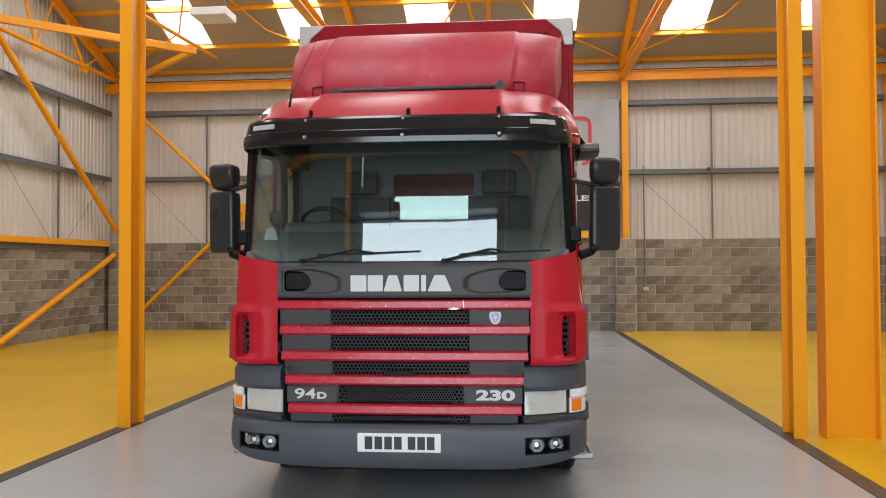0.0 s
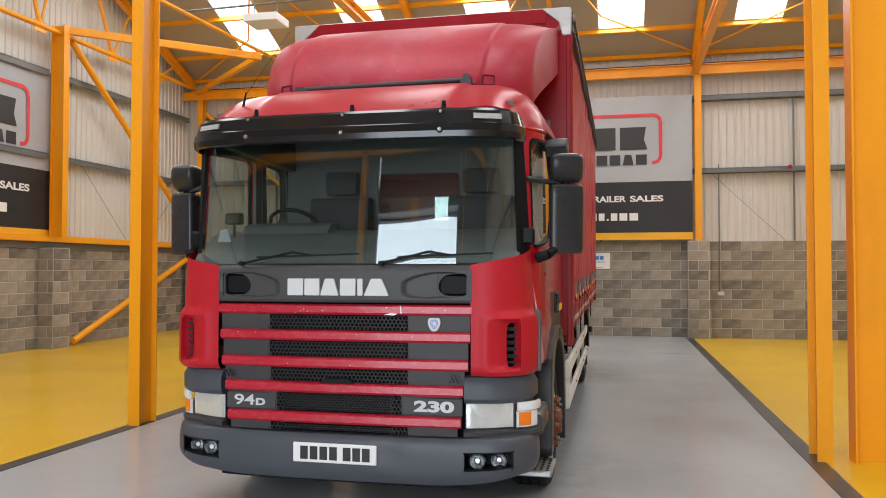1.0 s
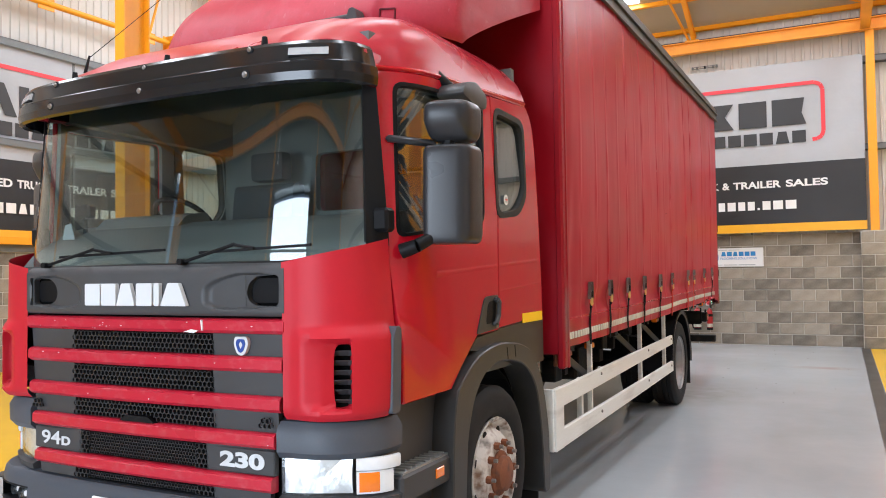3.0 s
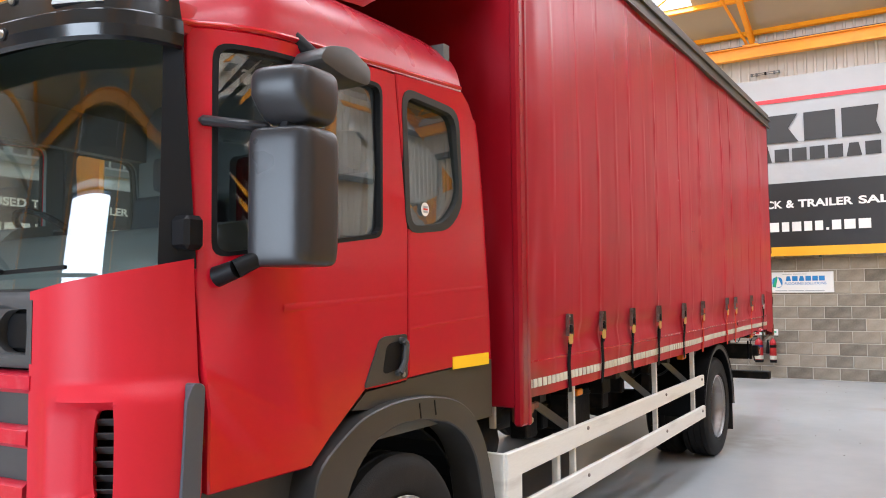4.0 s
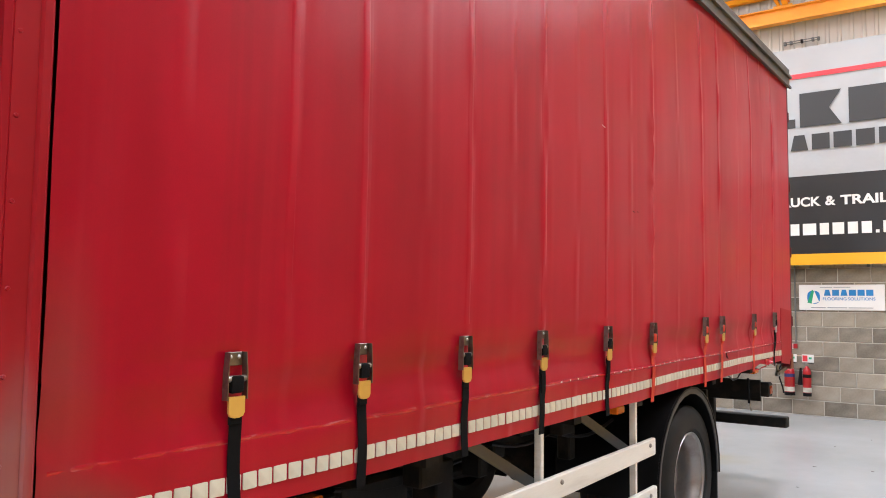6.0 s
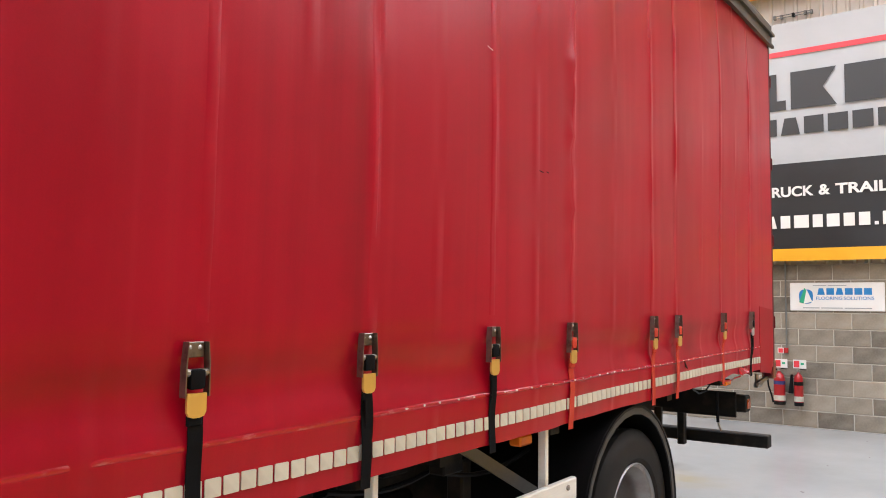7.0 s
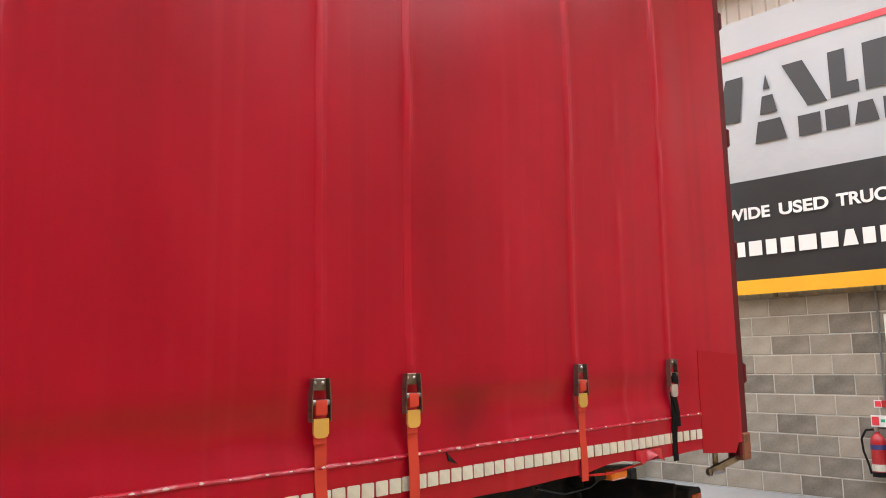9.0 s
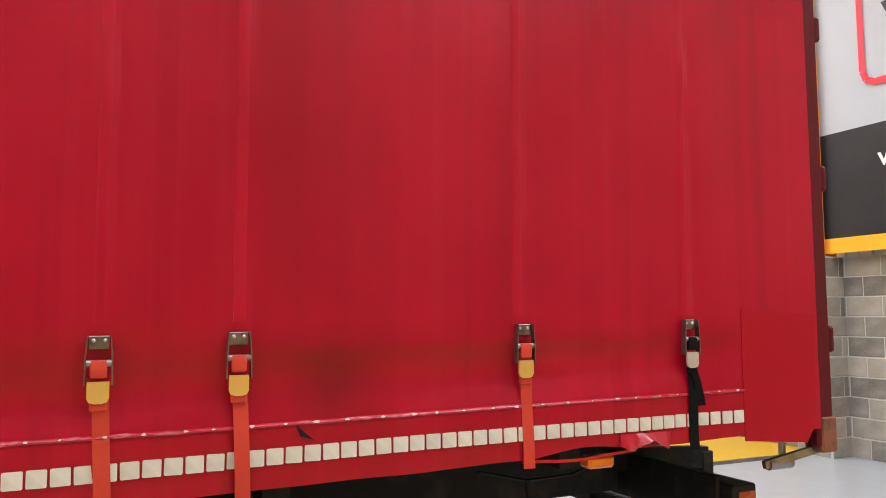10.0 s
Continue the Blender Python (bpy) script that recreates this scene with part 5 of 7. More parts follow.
for s in (-1, 1):
    x0, x1 = s * 1.165, s * 1.2
    d = part("door", bend(prism(dense(DOOR), "x", x0, x1, [WIN], bevel=0.006)), "cab_red", truck, "red painted cab door", smooth=True)
    w = part("door_window", lean_in(bend(prism(dense(rounded([(5.30, 2.425), (5.285, 1.725), (6.11, 1.835), (6.11, 2.455)], 0.05)), "x", s * 1.184, s * 1.189))), "tinted", d, "tinted door window glass")
    w.visible_shadow = False
    seal = bend(prism(dense(rounded([(5.302, 2.428), (5.283, 1.722), (6.112, 1.833), (6.113, 2.458)], 0.05)), "x", s * 1.172, s * 1.203, [dense(rounded([(5.318, 2.412), (5.298, 1.738), (6.097, 1.848), (6.097, 2.442)], 0.045))]))
    part("window_seal", seal, "black", d)
    part("inner_lining", prism([(5.22, 1.70), (5.22, 1.08), (5.9, 1.22), (6.2, 1.28), (6.2, 1.82)], "x", s * 1.03, s * 1.06), "trim_grey", d)
    han = part("handle_recess", prism(rounded([(6.085, 1.425), (6.12, 1.436), (6.275, 1.440), (6.277, 1.258), (5.985, 1.243)], 0.02), "x", s * 1.195, s * 1.206, bevel=0.004), "arch", d, "dark plastic door handle recess")
    # flat black plate paints the shade of the cavity behind the grip
    part("handle_cavity", prism(rounded([(6.13, 1.405), (6.235, 1.415), (6.225, 1.30), (6.10, 1.285)], 0.03), "x", s * 1.2062, s * 1.2072), "black", han)
    bm = None
    hp = [(6.20, 1.285), (6.235, 1.33), (6.245, 1.40), (6.225, 1.415)]
    for a, b in zip(hp, hp[1:]):
        bm = tube((s * 1.222, *a), (s * 1.222, *b), 0.014, bm, 8)
    bm = tube((s * 1.20, 6.20, 1.285), (s * 1.222, 6.20, 1.285), 0.014, bm, 8)
    bm = tube((s * 1.20, 6.225, 1.415), (s * 1.222, 6.225, 1.415), 0.014, bm, 8)
    part("handle_grip", bm, "plastic", han, smooth=True)
    part("lock", revolve([(0.012, 0.0), (0.012, 0.006), (0.007, 0.009)], (s * 1.206 if s > 0 else -1.215, 6.24, 1.275), "x", 10), "steel", han)
    top = [(5.25, 2.455), (5.25, 1.70), (6.20, 1.80), (6.20, 2.51)]
    part("inner_frame", bend(prism(dense(top), "x", s * 1.135, s * 1.163, [WIN])), "trim_grey", d)
    part("hinge_post", box(*sorted((s * 1.03, s * 1.095)), 5.16, 5.30, 1.0, 1.70), "shade_black", truck)
    r = part("rear_side_panel", prism(REAR, "x", x0, x1, [QWIN], bevel=0.006), "cab_red", truck, "red painted cab rear side panel")
    q = part("quarter_window", lean_in(prism(rounded(grown(QW, 0.008), 0.08), "x", s * 1.185, s * 1.190)), "tinted", r, "tinted quarter window")
    q.visible_shadow = False
    part("window_seal", prism(rounded(grown(QW, 0.028), 0.09), "x", s * 1.150, s * 1.204, [rounded(grown(QW, -0.004), 0.075)]), "seal", r)
    part("inner_frame", prism([(6.215, 2.52), (6.215, 1.70), (6.90, 1.70), (6.83, 2.44), (6.78, 2.56)], "x", s * 1.135, s * 1.163, [QWIN]), "trim_grey", r)
    st = part("window_sticker", revolve([(0.03, 0), (0.03, 0.002)], (s * (1.195 if s > 0 else 1.197), 6.43, 1.975), "x", 16), "lens_white", q, "small round white window sticker")
    for z, h, m in ((1.975, 0.004, "strap_red"), (1.985, 0.005, "label_grey"), (1.964, 0.005, "label_grey")):
        part("sticker_mark", box(*sorted((s * 1.1975, s * 1.1985)), 6.414, 6.448, z - h, z + h), m, st)
    groove = grid(lambda y, a: (s * (1.1996 + 0.0008 * math.cos(a)), y, 1.46 + 0.055 * (y - 6.3) + 0.009 * math.sin(a)), [6.31 + 0.64 * i / 6 for i in range(7)], [-1.5, -0.7, 0, 0.7, 1.5])
    part("pressed_line", groove, "cab_red", r, smooth=True)
    # added raised strips draw the edges of reflections on door and rear panel
    for host, y0, y1 in ((r, 6.31, 6.95), (d, 5.55, 6.275)):
        groove = grid(lambda y, a: (s * (1.1996 + 0.0010 * math.cos(a)), y, 1.60 + 0.055 * (y - 6.3) + 0.014 * math.sin(a)), [y0 + (y1 - y0) * i / 8 for i in range(9)], [-1.5, -0.7, 0, 0.7, 1.5])
        part("pressed_line", groove, "cab_red", host, smooth=True)
    part("panel_return", grid(lambda i, a: (s * (1.1995 - 0.055 * (1 - math.cos(a))), REAR_EDGE[i][0] - 0.004 + 0.060 * math.sin(a), REAR_EDGE[i][1]), range(7), [math.pi * k / 10 for k in range(6)], thick=0.003), "cab_red", r, smooth=True)
    part("reflector", box(min(s * 1.199, s * 1.204), max(s * 1.199, s * 1.204), 6.642, 6.976, 1.262, 1.318), "tape_yellow", r, "yellow reflective strip")
    gut = bend(grid(lambda y, a: (s * (1.19 + 0.016 * math.cos(a)), y, 2.478 + 0.0668 * (y - 5.2) + 0.013 * math.sin(a)), [5.2 + 1.54 * i / 24 for i in range(25)], [math.pi * i / 5 for i in range(11)]))
    part("roof_gutter", gut, "cab_red", truck, smooth=True)
    part("lower_skirt", prism([(5.93, 1.165), (6.02, 1.225), (6.285, 1.24), (6.30, 1.25), (7.03, 1.28), (7.03, 1.0), (6.8, 1.0), (6.4, 1.12)], "x", s * 1.10, s * 1.188), "arch", truck)
REARWIN = rounded([(-0.32, 2.0), (0.39, 2.0), (0.39, 2.40), (-0.32, 2.40)], 0.05)
part("rear_wall", prism([(-1.18, 1.05), (1.18, 1.05), (1.18, 2.55), (0.9, 2.78), (-0.9, 2.78), (-1.18, 2.55)], "y", 6.76, 6.80, [REARWIN]), "cab_red", truck)
part("cab_floor", box(-1.15, 1.15, 5.05, 6.76, 1.02, 1.10), "trim_grey", truck)
part("roof_lining", grid(lambda u, v: (lambda p: (p[0] * 0.96, p[1], p[2] - 0.05))(roof_top(u, 0.015 + v * 0.95)), [-0.98 + 1.96 * i / 16 for i in range(17)], [i / 6 for i in range(7)]), "roof_felt", truck, smooth=True)
part("rear_lining", prism([(-1.13, 1.1), (1.13, 1.1), (1.13, 2.80), (-1.13, 2.80)], "y", 6.70, 6.75, [REARWIN]), "trim_grey", truck)
rw = part("rear_window", prism(rounded([(-0.33, 1.99), (0.40, 1.99), (0.40, 2.41), (-0.33, 2.41)], 0.05), "y", 6.752, 6.757), "tinted", truck, "small tinted window in the back of the cab")
rw.visible_shadow = False
for s in (-1, 1):
    part("side_lining", bend(box(*sorted((s * 1.06, s * 1.13)), 5.26, 6.72, 2.44, 2.66)), "trim_grey", truck)

# cab interior
dash = part("dashboard", prism(rounded([(5.02, 1.58), (5.13, 1.70), (5.34, 1.83), (5.52, 1.87), (5.63, 1.81), (5.66, 1.40), (5.02, 1.35)], 0.05), "x", -1.08, 1.08), "trim_grey", truck)
part("instrument_hood", prism(rounded([(5.36, 1.82), (5.44, 1.90), (5.60, 1.925), (5.66, 1.78)], 0.03), "x", -0.90, -0.26), "trim_grey", dash)
wheel_bm = bmesh.new()
for i in range(28):
    a, b = 2 * math.pi * i / 28, 2 * math.pi * (i + 1) / 28
    p = lambda t: (-0.70 + 0.19 * math.cos(t), 5.86 - 0.14 * math.sin(t), 1.92 + 0.11 * math.sin(t))
    wheel_bm = tube(p(a), p(b), 0.016, wheel_bm, 6)
wheel_bm = tube((-0.88, 5.86, 1.92), (-0.52, 5.86, 1.92), 0.02, wheel_bm, 6)
dev = part("dash_device", box(-0.98, -0.86, 5.30, 5.36, 1.90, 1.98, 0.012), "black", dash, "small black device on the dashboard")
part("device_stalk", tube((-0.92, 5.33, 1.80), (-0.92, 5.33, 1.91), 0.012, None, 8), "black", dev)
part("paper", prism([(-1.0, 1.78), (-0.90, 1.78), (-0.93, 1.87), (-0.98, 1.86)], "y", 5.245, 5.249), "label_grey", dash, "pale paper on the dashboard")
part("steering_wheel", wheel_bm, "black", truck, smooth=True)
for x in (-0.56, 0.60):
    seat = part("seat", box(x - 0.26, x + 0.26, 5.95, 6.42, 1.35, 1.55, 0.05, segments=3), "fabric", truck, smooth=True)
    part("backrest", prism(rounded([(6.36, 1.5), (6.44, 2.18), (6.56, 2.18), (6.52, 1.5)], 0.05), "x", x - 0.25, x + 0.25), "fabric", seat)
    part("headrest", box(x - 0.14, x + 0.14, 6.46, 6.58, 2.2, 2.40, 0.04, segments=2), "fabric", seat, smooth=True)
    part("seat_base", box(x - 0.2, x + 0.2, 6.0, 6.4, 1.1, 1.35, 0.02), "black", seat)
part("bunk_shelf", box(-1.1, 1.1, 6.60, 6.70, 1.5, 1.62, 0.02), "fabric", truck)

# front panel
FP = front_path(1.2, 4.858, 0.33, 5.18)
REC = ((-0.765, -0.575), (0.62, 0.805))


def panel_y(x):
    return 4.858 + 0.03 * (x / 0.87) ** 2


def in_recess(x, z):
    return any(a < x < b for a, b in REC) and 1.432 < z < 1.568


xs = sorted(set([round(-0.795 + 1.625 * i / 150, 4) for i in range(151)] + [v for ab in REC for v in ab]))
zs = sorted(set([1.392, 1.398, 1.41, 1.432, 1.568, 1.59, 1.605, 1.618] + [round(1.416 + 0.006 * i, 4) for i in range(28)]))
lean = lambda z: 0.012 * max(0, (1.41 - z) / 0.018) ** 2 + 0.03 * max(0, (z - 1.59) / 0.028) ** 2


def dish(x, z):
    """The shallow teardrop hollow that leads into each grip."""
    a = abs(x - 0.015)
    mid = 1.500 - 0.10 * max(0, 0.60 - a)
    d = 1 - (abs(a - 0.59) / 0.205) ** 3 - (abs(z - mid) / (0.078 - 0.10 * max(0, 0.56 - a))) ** 4
    k = min(1, max(0, d / 0.45))
    return 0.022 * k * k * (3 - 2 * k)


panel = part("front_panel", grid(lambda x, z: (x, panel_y(x) + lean(z) + dish(x, z), z), xs, zs, skip=in_recess, thick=-0.03), "plastic", truck, "dark grey plastic front panel", smooth=True)
for a, b in REC:
    y = panel_y((a + b) / 2)
    o, i = (a, b) if a < 0 else (b, a)
    turn = 1 if a < 0 else -1
    hole = [(o + turn * 0.012, 1.445), (o + turn * 0.030, 1.434), (i - turn * 0.05, 1.436), (i - turn * 0.014, 1.458), (i - turn * 0.002, 1.492), (i - turn * 0.016, 1.532), (i - turn * 0.055, 1.562), (o + turn * 0.030, 1.568), (o + turn * 0.010, 1.556)]
    rim = prism([(a - 0.016, 1.418), (b + 0.016, 1.418), (b + 0.016, 1.582), (a - 0.016, 1.582)], "y", y + 0.020, y + 0.05, [rounded(hole, 0.02)])
    part("grip_rim", rim, "plastic", panel)
    # near-black sheet in place of the shade inside the grip
    part("grip_hollow", box(a - 0.005, b + 0.005, y + 0.060, y + 0.075, 1.42, 1.58), "shade_black", panel)
    c = (a + b) / 2
    part("grip_pad", prism(rounded([(c - 0.082, 1.446), (c + 0.082, 1.446), (c + 0.082, 1.554), (c - 0.082, 1.554)], 0.03), "y", y + 0.046, y + 0.062, bevel=0.008), "black", panel)
for a, b, lean in ((-0.308, -0.207, 0), (-0.198, -0.102, 0), (-0.098, 0.020, 0.032), (0.030, 0.128, 0), (0.140, 0.172, 0), (0.180, 0.334, 0.045)):
    pts = rounded(rect(a, b, 1.435, 1.537, lean), 0.007, 2)
    part("name_shape", prism(pts, "y", 4.836, 4.856), "name_silver", panel, "raised satin silver shape")

# grille: near-black sheet painted as the shade behind, mesh and red bars
part("grille_backing", sweep(cut_path(FP, -0.80, 0.82), [(-0.12, 0.60), (-0.075, 0.60), (-0.075, 1.395), (-0.12, 1.395)]), "shade_black", truck)
BARS = [(1.316, 1.382, -0.790, 0.828), (1.155, 1.222, -0.778, 0.818), (0.990, 1.058, -0.767, 0.806), (0.838, 0.905, -0.742, 0.776), (0.655, 0.722, -0.723, 0.762)]
for z0, z1, x0, x1 in BARS:
    sec = [(-0.05, z0), (-0.012, z0 + 0.002), (0.004, z0 + 0.016), (0.002, z1 - 0.012), (-0.012, z1 - 0.001), (-0.05, z1)]
    part("grille_bar", sweep(cut_path(FP, x0, x1), sec), "bar_red", truck, "red painted grille bar with stone chips", smooth=True)
random.seed(8)
for i in range(22):
    z0, z1, x0, x1 = BARS[random.choice((0, 0, 0, 1, 1, 2, 3))]
    x, z, r = random.uniform(-0.7, 0.75), random.uniform(z0 + 0.012, z1 - 0.016), random.uniform(0.001, 0.003)
    y = 4.8535 + 0.03 * (x / 0.87) ** 2
    part("paint_chip", prism([(x - r * random.uniform(1, 3), z), (x, z - r), (x + r * random.uniform(1, 2), z + r * 0.3), (x + r * 0.2, z + r)], "y", y - 0.0015, y + 0.004), "lens_white", truck)
part("paint_chip", prism([(0.30, 1.322), (0.36, 1.318), (0.385, 1.328), (0.345, 1.334)], "y", 4.8545, 4.864), "lens_white", truck)
part("paint_chip", prism([(0.405, 1.33), (0.411, 1.33), (0.405, 1.376), (0.400, 1.376)], "y", 4.8545, 4.864), "lens_white", truck)
GAPS = [(1.222, 1.316, -0.45, 0.44, -0.785, 0.815), (1.058, 1.155, -0.45, 0.44, -0.772, 0.804), (0.905, 0.990, -0.44, 0.44, -0.755, 0.782), (0.722, 0.838, -0.40, 0.40, -0.732, 0.76), (0.605, 0.655, -0.44, 0.44, -0.715, 0.74)]


def comb(x0, x1, z0, z1, y, r=0.0145):
    """A honeycomb of open cells."""
    verts, faces = [], []
    dx, dz = r * math.sqrt(3), r * 1.5
    row, z = 0, z0 + r * 0.6
    while z < z1:
        x = x0 + (dx / 2 if row % 2 else 0)
        while x < x1:
            i = len(verts)
            for rr, yy in ((1.02, 0.0), (0.80, 0.0), (0.78, 0.012)):
                for k in range(6):
                    a = math.pi / 6 + math.pi / 3 * k
                    verts.append((x + r * rr * math.cos(a), y + yy, min(max(z + r * rr * math.sin(a), z0), z1)))
            for k in range(6):
                n = (k + 1) % 6
                faces.append((i + k, i + n, i + 6 + n, i + 6 + k))
                faces.append((i + 6 + k, i + 6 + n, i + 12 + n, i + 12 + k))
            x += dx
        z += dz
        row += 1
    me = bpy.data.meshes.new("work")
    me.from_pydata(verts, [], faces)
    bm = bmesh.new()
    bm.from_mesh(me)
    bpy.data.meshes.remove(me)
    return bm


for i, (z0, z1, m0, m1, x0, x1) in enumerate(GAPS):
    gp = part("grille_insert", sweep(cut_path(FP, x0, m0), [(-0.056, z0), (-0.03, z0), (-0.024, z1), (-0.056, z1)]), "plastic", truck)
    part("end_panel", sweep(cut_path(FP, m1, x1), [(-0.056, z0), (-0.03, z0), (-0.024, z1), (-0.056, z1)]), "plastic", gp)
    if i < 3:
        part("honeycomb", comb(m0, m1, z0 + 0.004, z1 - 0.004, 4.888), "mesh", gp)
    else:
        part("honeycomb", comb(-0.34, 0.34, z0 + 0.008, z1 - 0.008, 4.894, 0.0098), "mesh", gp)
        for a, b in ((m0, -0.345), (0.345, m1)):
            part("honeycomb", comb(a, b, z0 + 0.004, z1 - 0.004, 4.888), "mesh", gp)
    if i == 2:
        for a, b in ((-0.745, -0.69), (0.70, 0.755)):
            part("honeycomb", comb(a, b, z0 + 0.02, z1 - 0.02, 4.888), "mesh", gp)
bm = prism([(-0.11, 0.905), (0.11, 0.905), (0.07, 0.932), (-0.07, 0.932)], "y", 4.862, 4.89)
part("tow_cover", bm, "black", truck)
part("model_plate", box(-0.735, -0.405, 4.889, 4.91, 0.728, 0.832, 0.004), "plastic", truck)
part("model_plate", box(0.405, 0.770, 4.889, 4.91, 0.728, 0.832, 0.004), "plastic", truck)
part("model_number", lettering("94", -0.682, -0.545, 0.750, 0.816, 4.888, 0.015), "name_silver", truck)
part("model_number", lettering("D", -0.537, -0.475, 0.750, 0.794, 4.888, 0.045), "name_silver", truck)
part("model_number", lettering("230", 0.478, 0.722, 0.748, 0.815, 4.888, 0.045), "name_silver", truck)
bg = part("badge", prism(rounded([(0.562, 1.275), (0.578, 1.235), (0.602, 1.222), (0.626, 1.235), (0.642, 1.275), (0.635, 1.305), (0.569, 1.305)], 0.012), "y", 4.882, 4.90), "name_silver", truck, "small silver and blue badge")
part("enamel", prism(rounded([(0.576, 1.275), (0.588, 1.245), (0.602, 1.235), (0.616, 1.245), (0.628, 1.275), (0.622, 1.295), (0.582, 1.295)], 0.01), "y", 4.879, 4.884, [rounded([(0.590, 1.272), (0.602, 1.25), (0.614, 1.272), (0.602, 1.287)], 0.006)]), "badge_blue", bg)

# lower centre between grille and bumper
part("lower_valance", sweep(cut_path(FP, -0.74, 0.77), [(-0.14, 0.55), (-0.05, 0.56), (-0.04, 0.605), (-0.14, 0.61)]), "black", truck)

# corner panels with their air vents
def corner(s):
    arc = [(0.822 if s > 0 else 0.795, 4.886)] + [(0.87 + 0.295 * math.cos(a), 5.188 - 0.295 * math.sin(a)) for a in [math.pi / 2 * (1 - i / 14) for i in range(15)]] + [(1.168, 5.22)]
    run = [0.0]
    for a, b in zip(arc, arc[1:]):
        run.append(run[-1] + math.dist(a, b))

    def at(u):
        t = u * run[-1]
        i = max(k for k in range(len(run) - 1) if run[k] <= t + 1e-9)
        f = (t - run[i]) / (run[i + 1] - run[i])
        p = Vector(arc[i]).lerp(Vector(arc[i + 1]), f)
        d = (Vector(arc[i + 1]) - Vector(arc[i])).normalized()
        return p, Vector((d.y, -d.x))

    def fn(u, z):
        p, nrm = at(u)
        k = min(1, max(0, (1.36 - z) / 0.055))
        k = k * k * (3 - 2 * k) * min(1, max(0, u - 0.06) / 0.24)
        low = min(1, max(0, (1.01 - z) / 0.05))
        o = 0.034 * k * (0.7 + 0.3 * u) * (1 - 0.6 * min(1, max(0, (u - 0.86) / 0.08))) - 0.035 * low ** 2
        zz = z if z < 1.5 else z + (0.10 * u) * (z - 1.5) / 0.118
        # the scoop that leads back into the vent
        deep = min(1, max(0, (u - 0.17) / 0.19)) * (1 - min(1, max(0, (u - 0.50) / 0.03)))
        tall = min(1, max(0, (z - 1.0) / 0.03)) * (1 - min(1, max(0, (z - 1.275) / 0.03)))
        return (s * (p.x + nrm.x * o), p.y + nrm.y * o + 0.058 * deep * tall, zz)

    UC, ZC, UA, ZB, UR, ZR = 0.435, 1.146, 0.076, 0.130, 0.12, 0.158
    U = sorted(set([round(i / 40, 3) for i in range(41) if abs(i / 40 - UC) > UR + 0.005] + [round(UC - UR + 2 * UR * i / 10, 4) for i in range(11)]))
    Z = [0.965, 0.98, 0.992] + [round(ZC - ZR + 2 * ZR * i / 16, 4) for i in range(17)] + [1.33, 1.345, 1.36, 1.375, 1.39, 1.42, 1.46, 1.5, 1.53, 1.56, 1.59, 1.618]
    inside = lambda u, z: abs(u - UC) < UR and abs(z - ZC) < ZR
    ub, zb = [u for u in U if abs(u - UC) < UR + 1e-3], [z for z in Z if abs(z - ZC) < ZR + 1e-3]
    edge = [(u, zb[0]) for u in ub] + [(ub[-1], z) for z in zb[1:]] + [(u, zb[-1]) for u in ub[-2::-1]] + [(ub[0], z) for z in zb[-2::-1]]

    def lip(i, k):
        """From deep inside the vent (k = -1) over its rounded edge (k = 0) out to the panel (k = 1)."""
        du, dz = (edge[i][0] - UC) / UR, (edge[i][1] - ZC) / ZR
        m = (abs(du) ** 4 + abs(dz) ** 4) ** 0.25
        e = max(k, 0)
        x, y, z = fn(UC + UA * du / m * (1 - e) + UR * du * e, ZC + ZB * dz / m * (1 - e) + ZR * dz * e)
        return (x - s * 0.036 * max(0, -k), y + 0.036 * max(0, -k), z)

    skin = merge(grid(fn, U, Z, skip=inside), grid(lip, range(len(edge)), [-1, -0.12, 0.05, 0.3, 0.55, 0.8, 1]))
    bmesh.ops.remove_doubles(skin, verts=skin.verts[:], dist=0.0004)
    for v in skin.verts:
        v.co.x -= math.copysign(0.42 * tuck(v.co.y, v.co.z), v.co.x)
    c = part("corner_panel", skin, "red_plastic", truck, "rounded red corner panel with an air vent", smooth=True)
    # near-black sheet close behind the slats stands for the vent's dark depth
    part("vent_hollow", grid(lambda u, z: (lambda q: (q[0] - s * 0.038, q[1] + 0.040, q[2]))(fn(u, z)), [0.35, 0.40, 0.45, 0.50], [1.01, 1.1, 1.2, 1.28]), "shade_black", c)
    for z in (1.05, 1.09, 1.13, 1.17, 1.21, 1.25):
        part("vent_slat", grid(lambda u, v: (lambda q: (q[0] - s * 0.016 * v - s * 0.012, q[1] + 0.020 * v + 0.012, z - 0.022 * v))(fn(u, z)), [0.36, 0.41, 0.46, 0.51], [0, 1], thick=0.004), "plastic", c)
    part("edge_rib", prism(rounded([(5.125, 0.975), (5.195, 0.975), (5.212, 1.335), (5.168, 1.345), (5.142, 1.29)], 0.02), "x", s * 1.15, s * 1.203, bevel=0.008), "bumper", c)
    # grey shoulder, headlamp and indicator below
    low = front_path(1.15, 4.905, 0.28, 5.25)
    arcp = [p for p in low if p[0] > 0.76]
    arcp = [(0.775, 4.92)] + [p for p in arcp if p[0] > 0.78]
    seen = []
    for p in arcp:
        if not seen or math.dist(seen[-1], p) > 1e-4:
            seen.append(p)
    pts = seen if s > 0 else [(-x, y) for x, y in seen][::-1]
    sh = part("corner_shoulder", sweep(pts, [(-0.10, 0.80), (0.0, 0.802), (0.026, 0.83), (0.028, 0.91), (0.0, 0.955), (-0.05, 0.968), (-0.10, 0.968)]), "bumper", truck, "grey plastic shoulder above the headlamp", smooth=True)
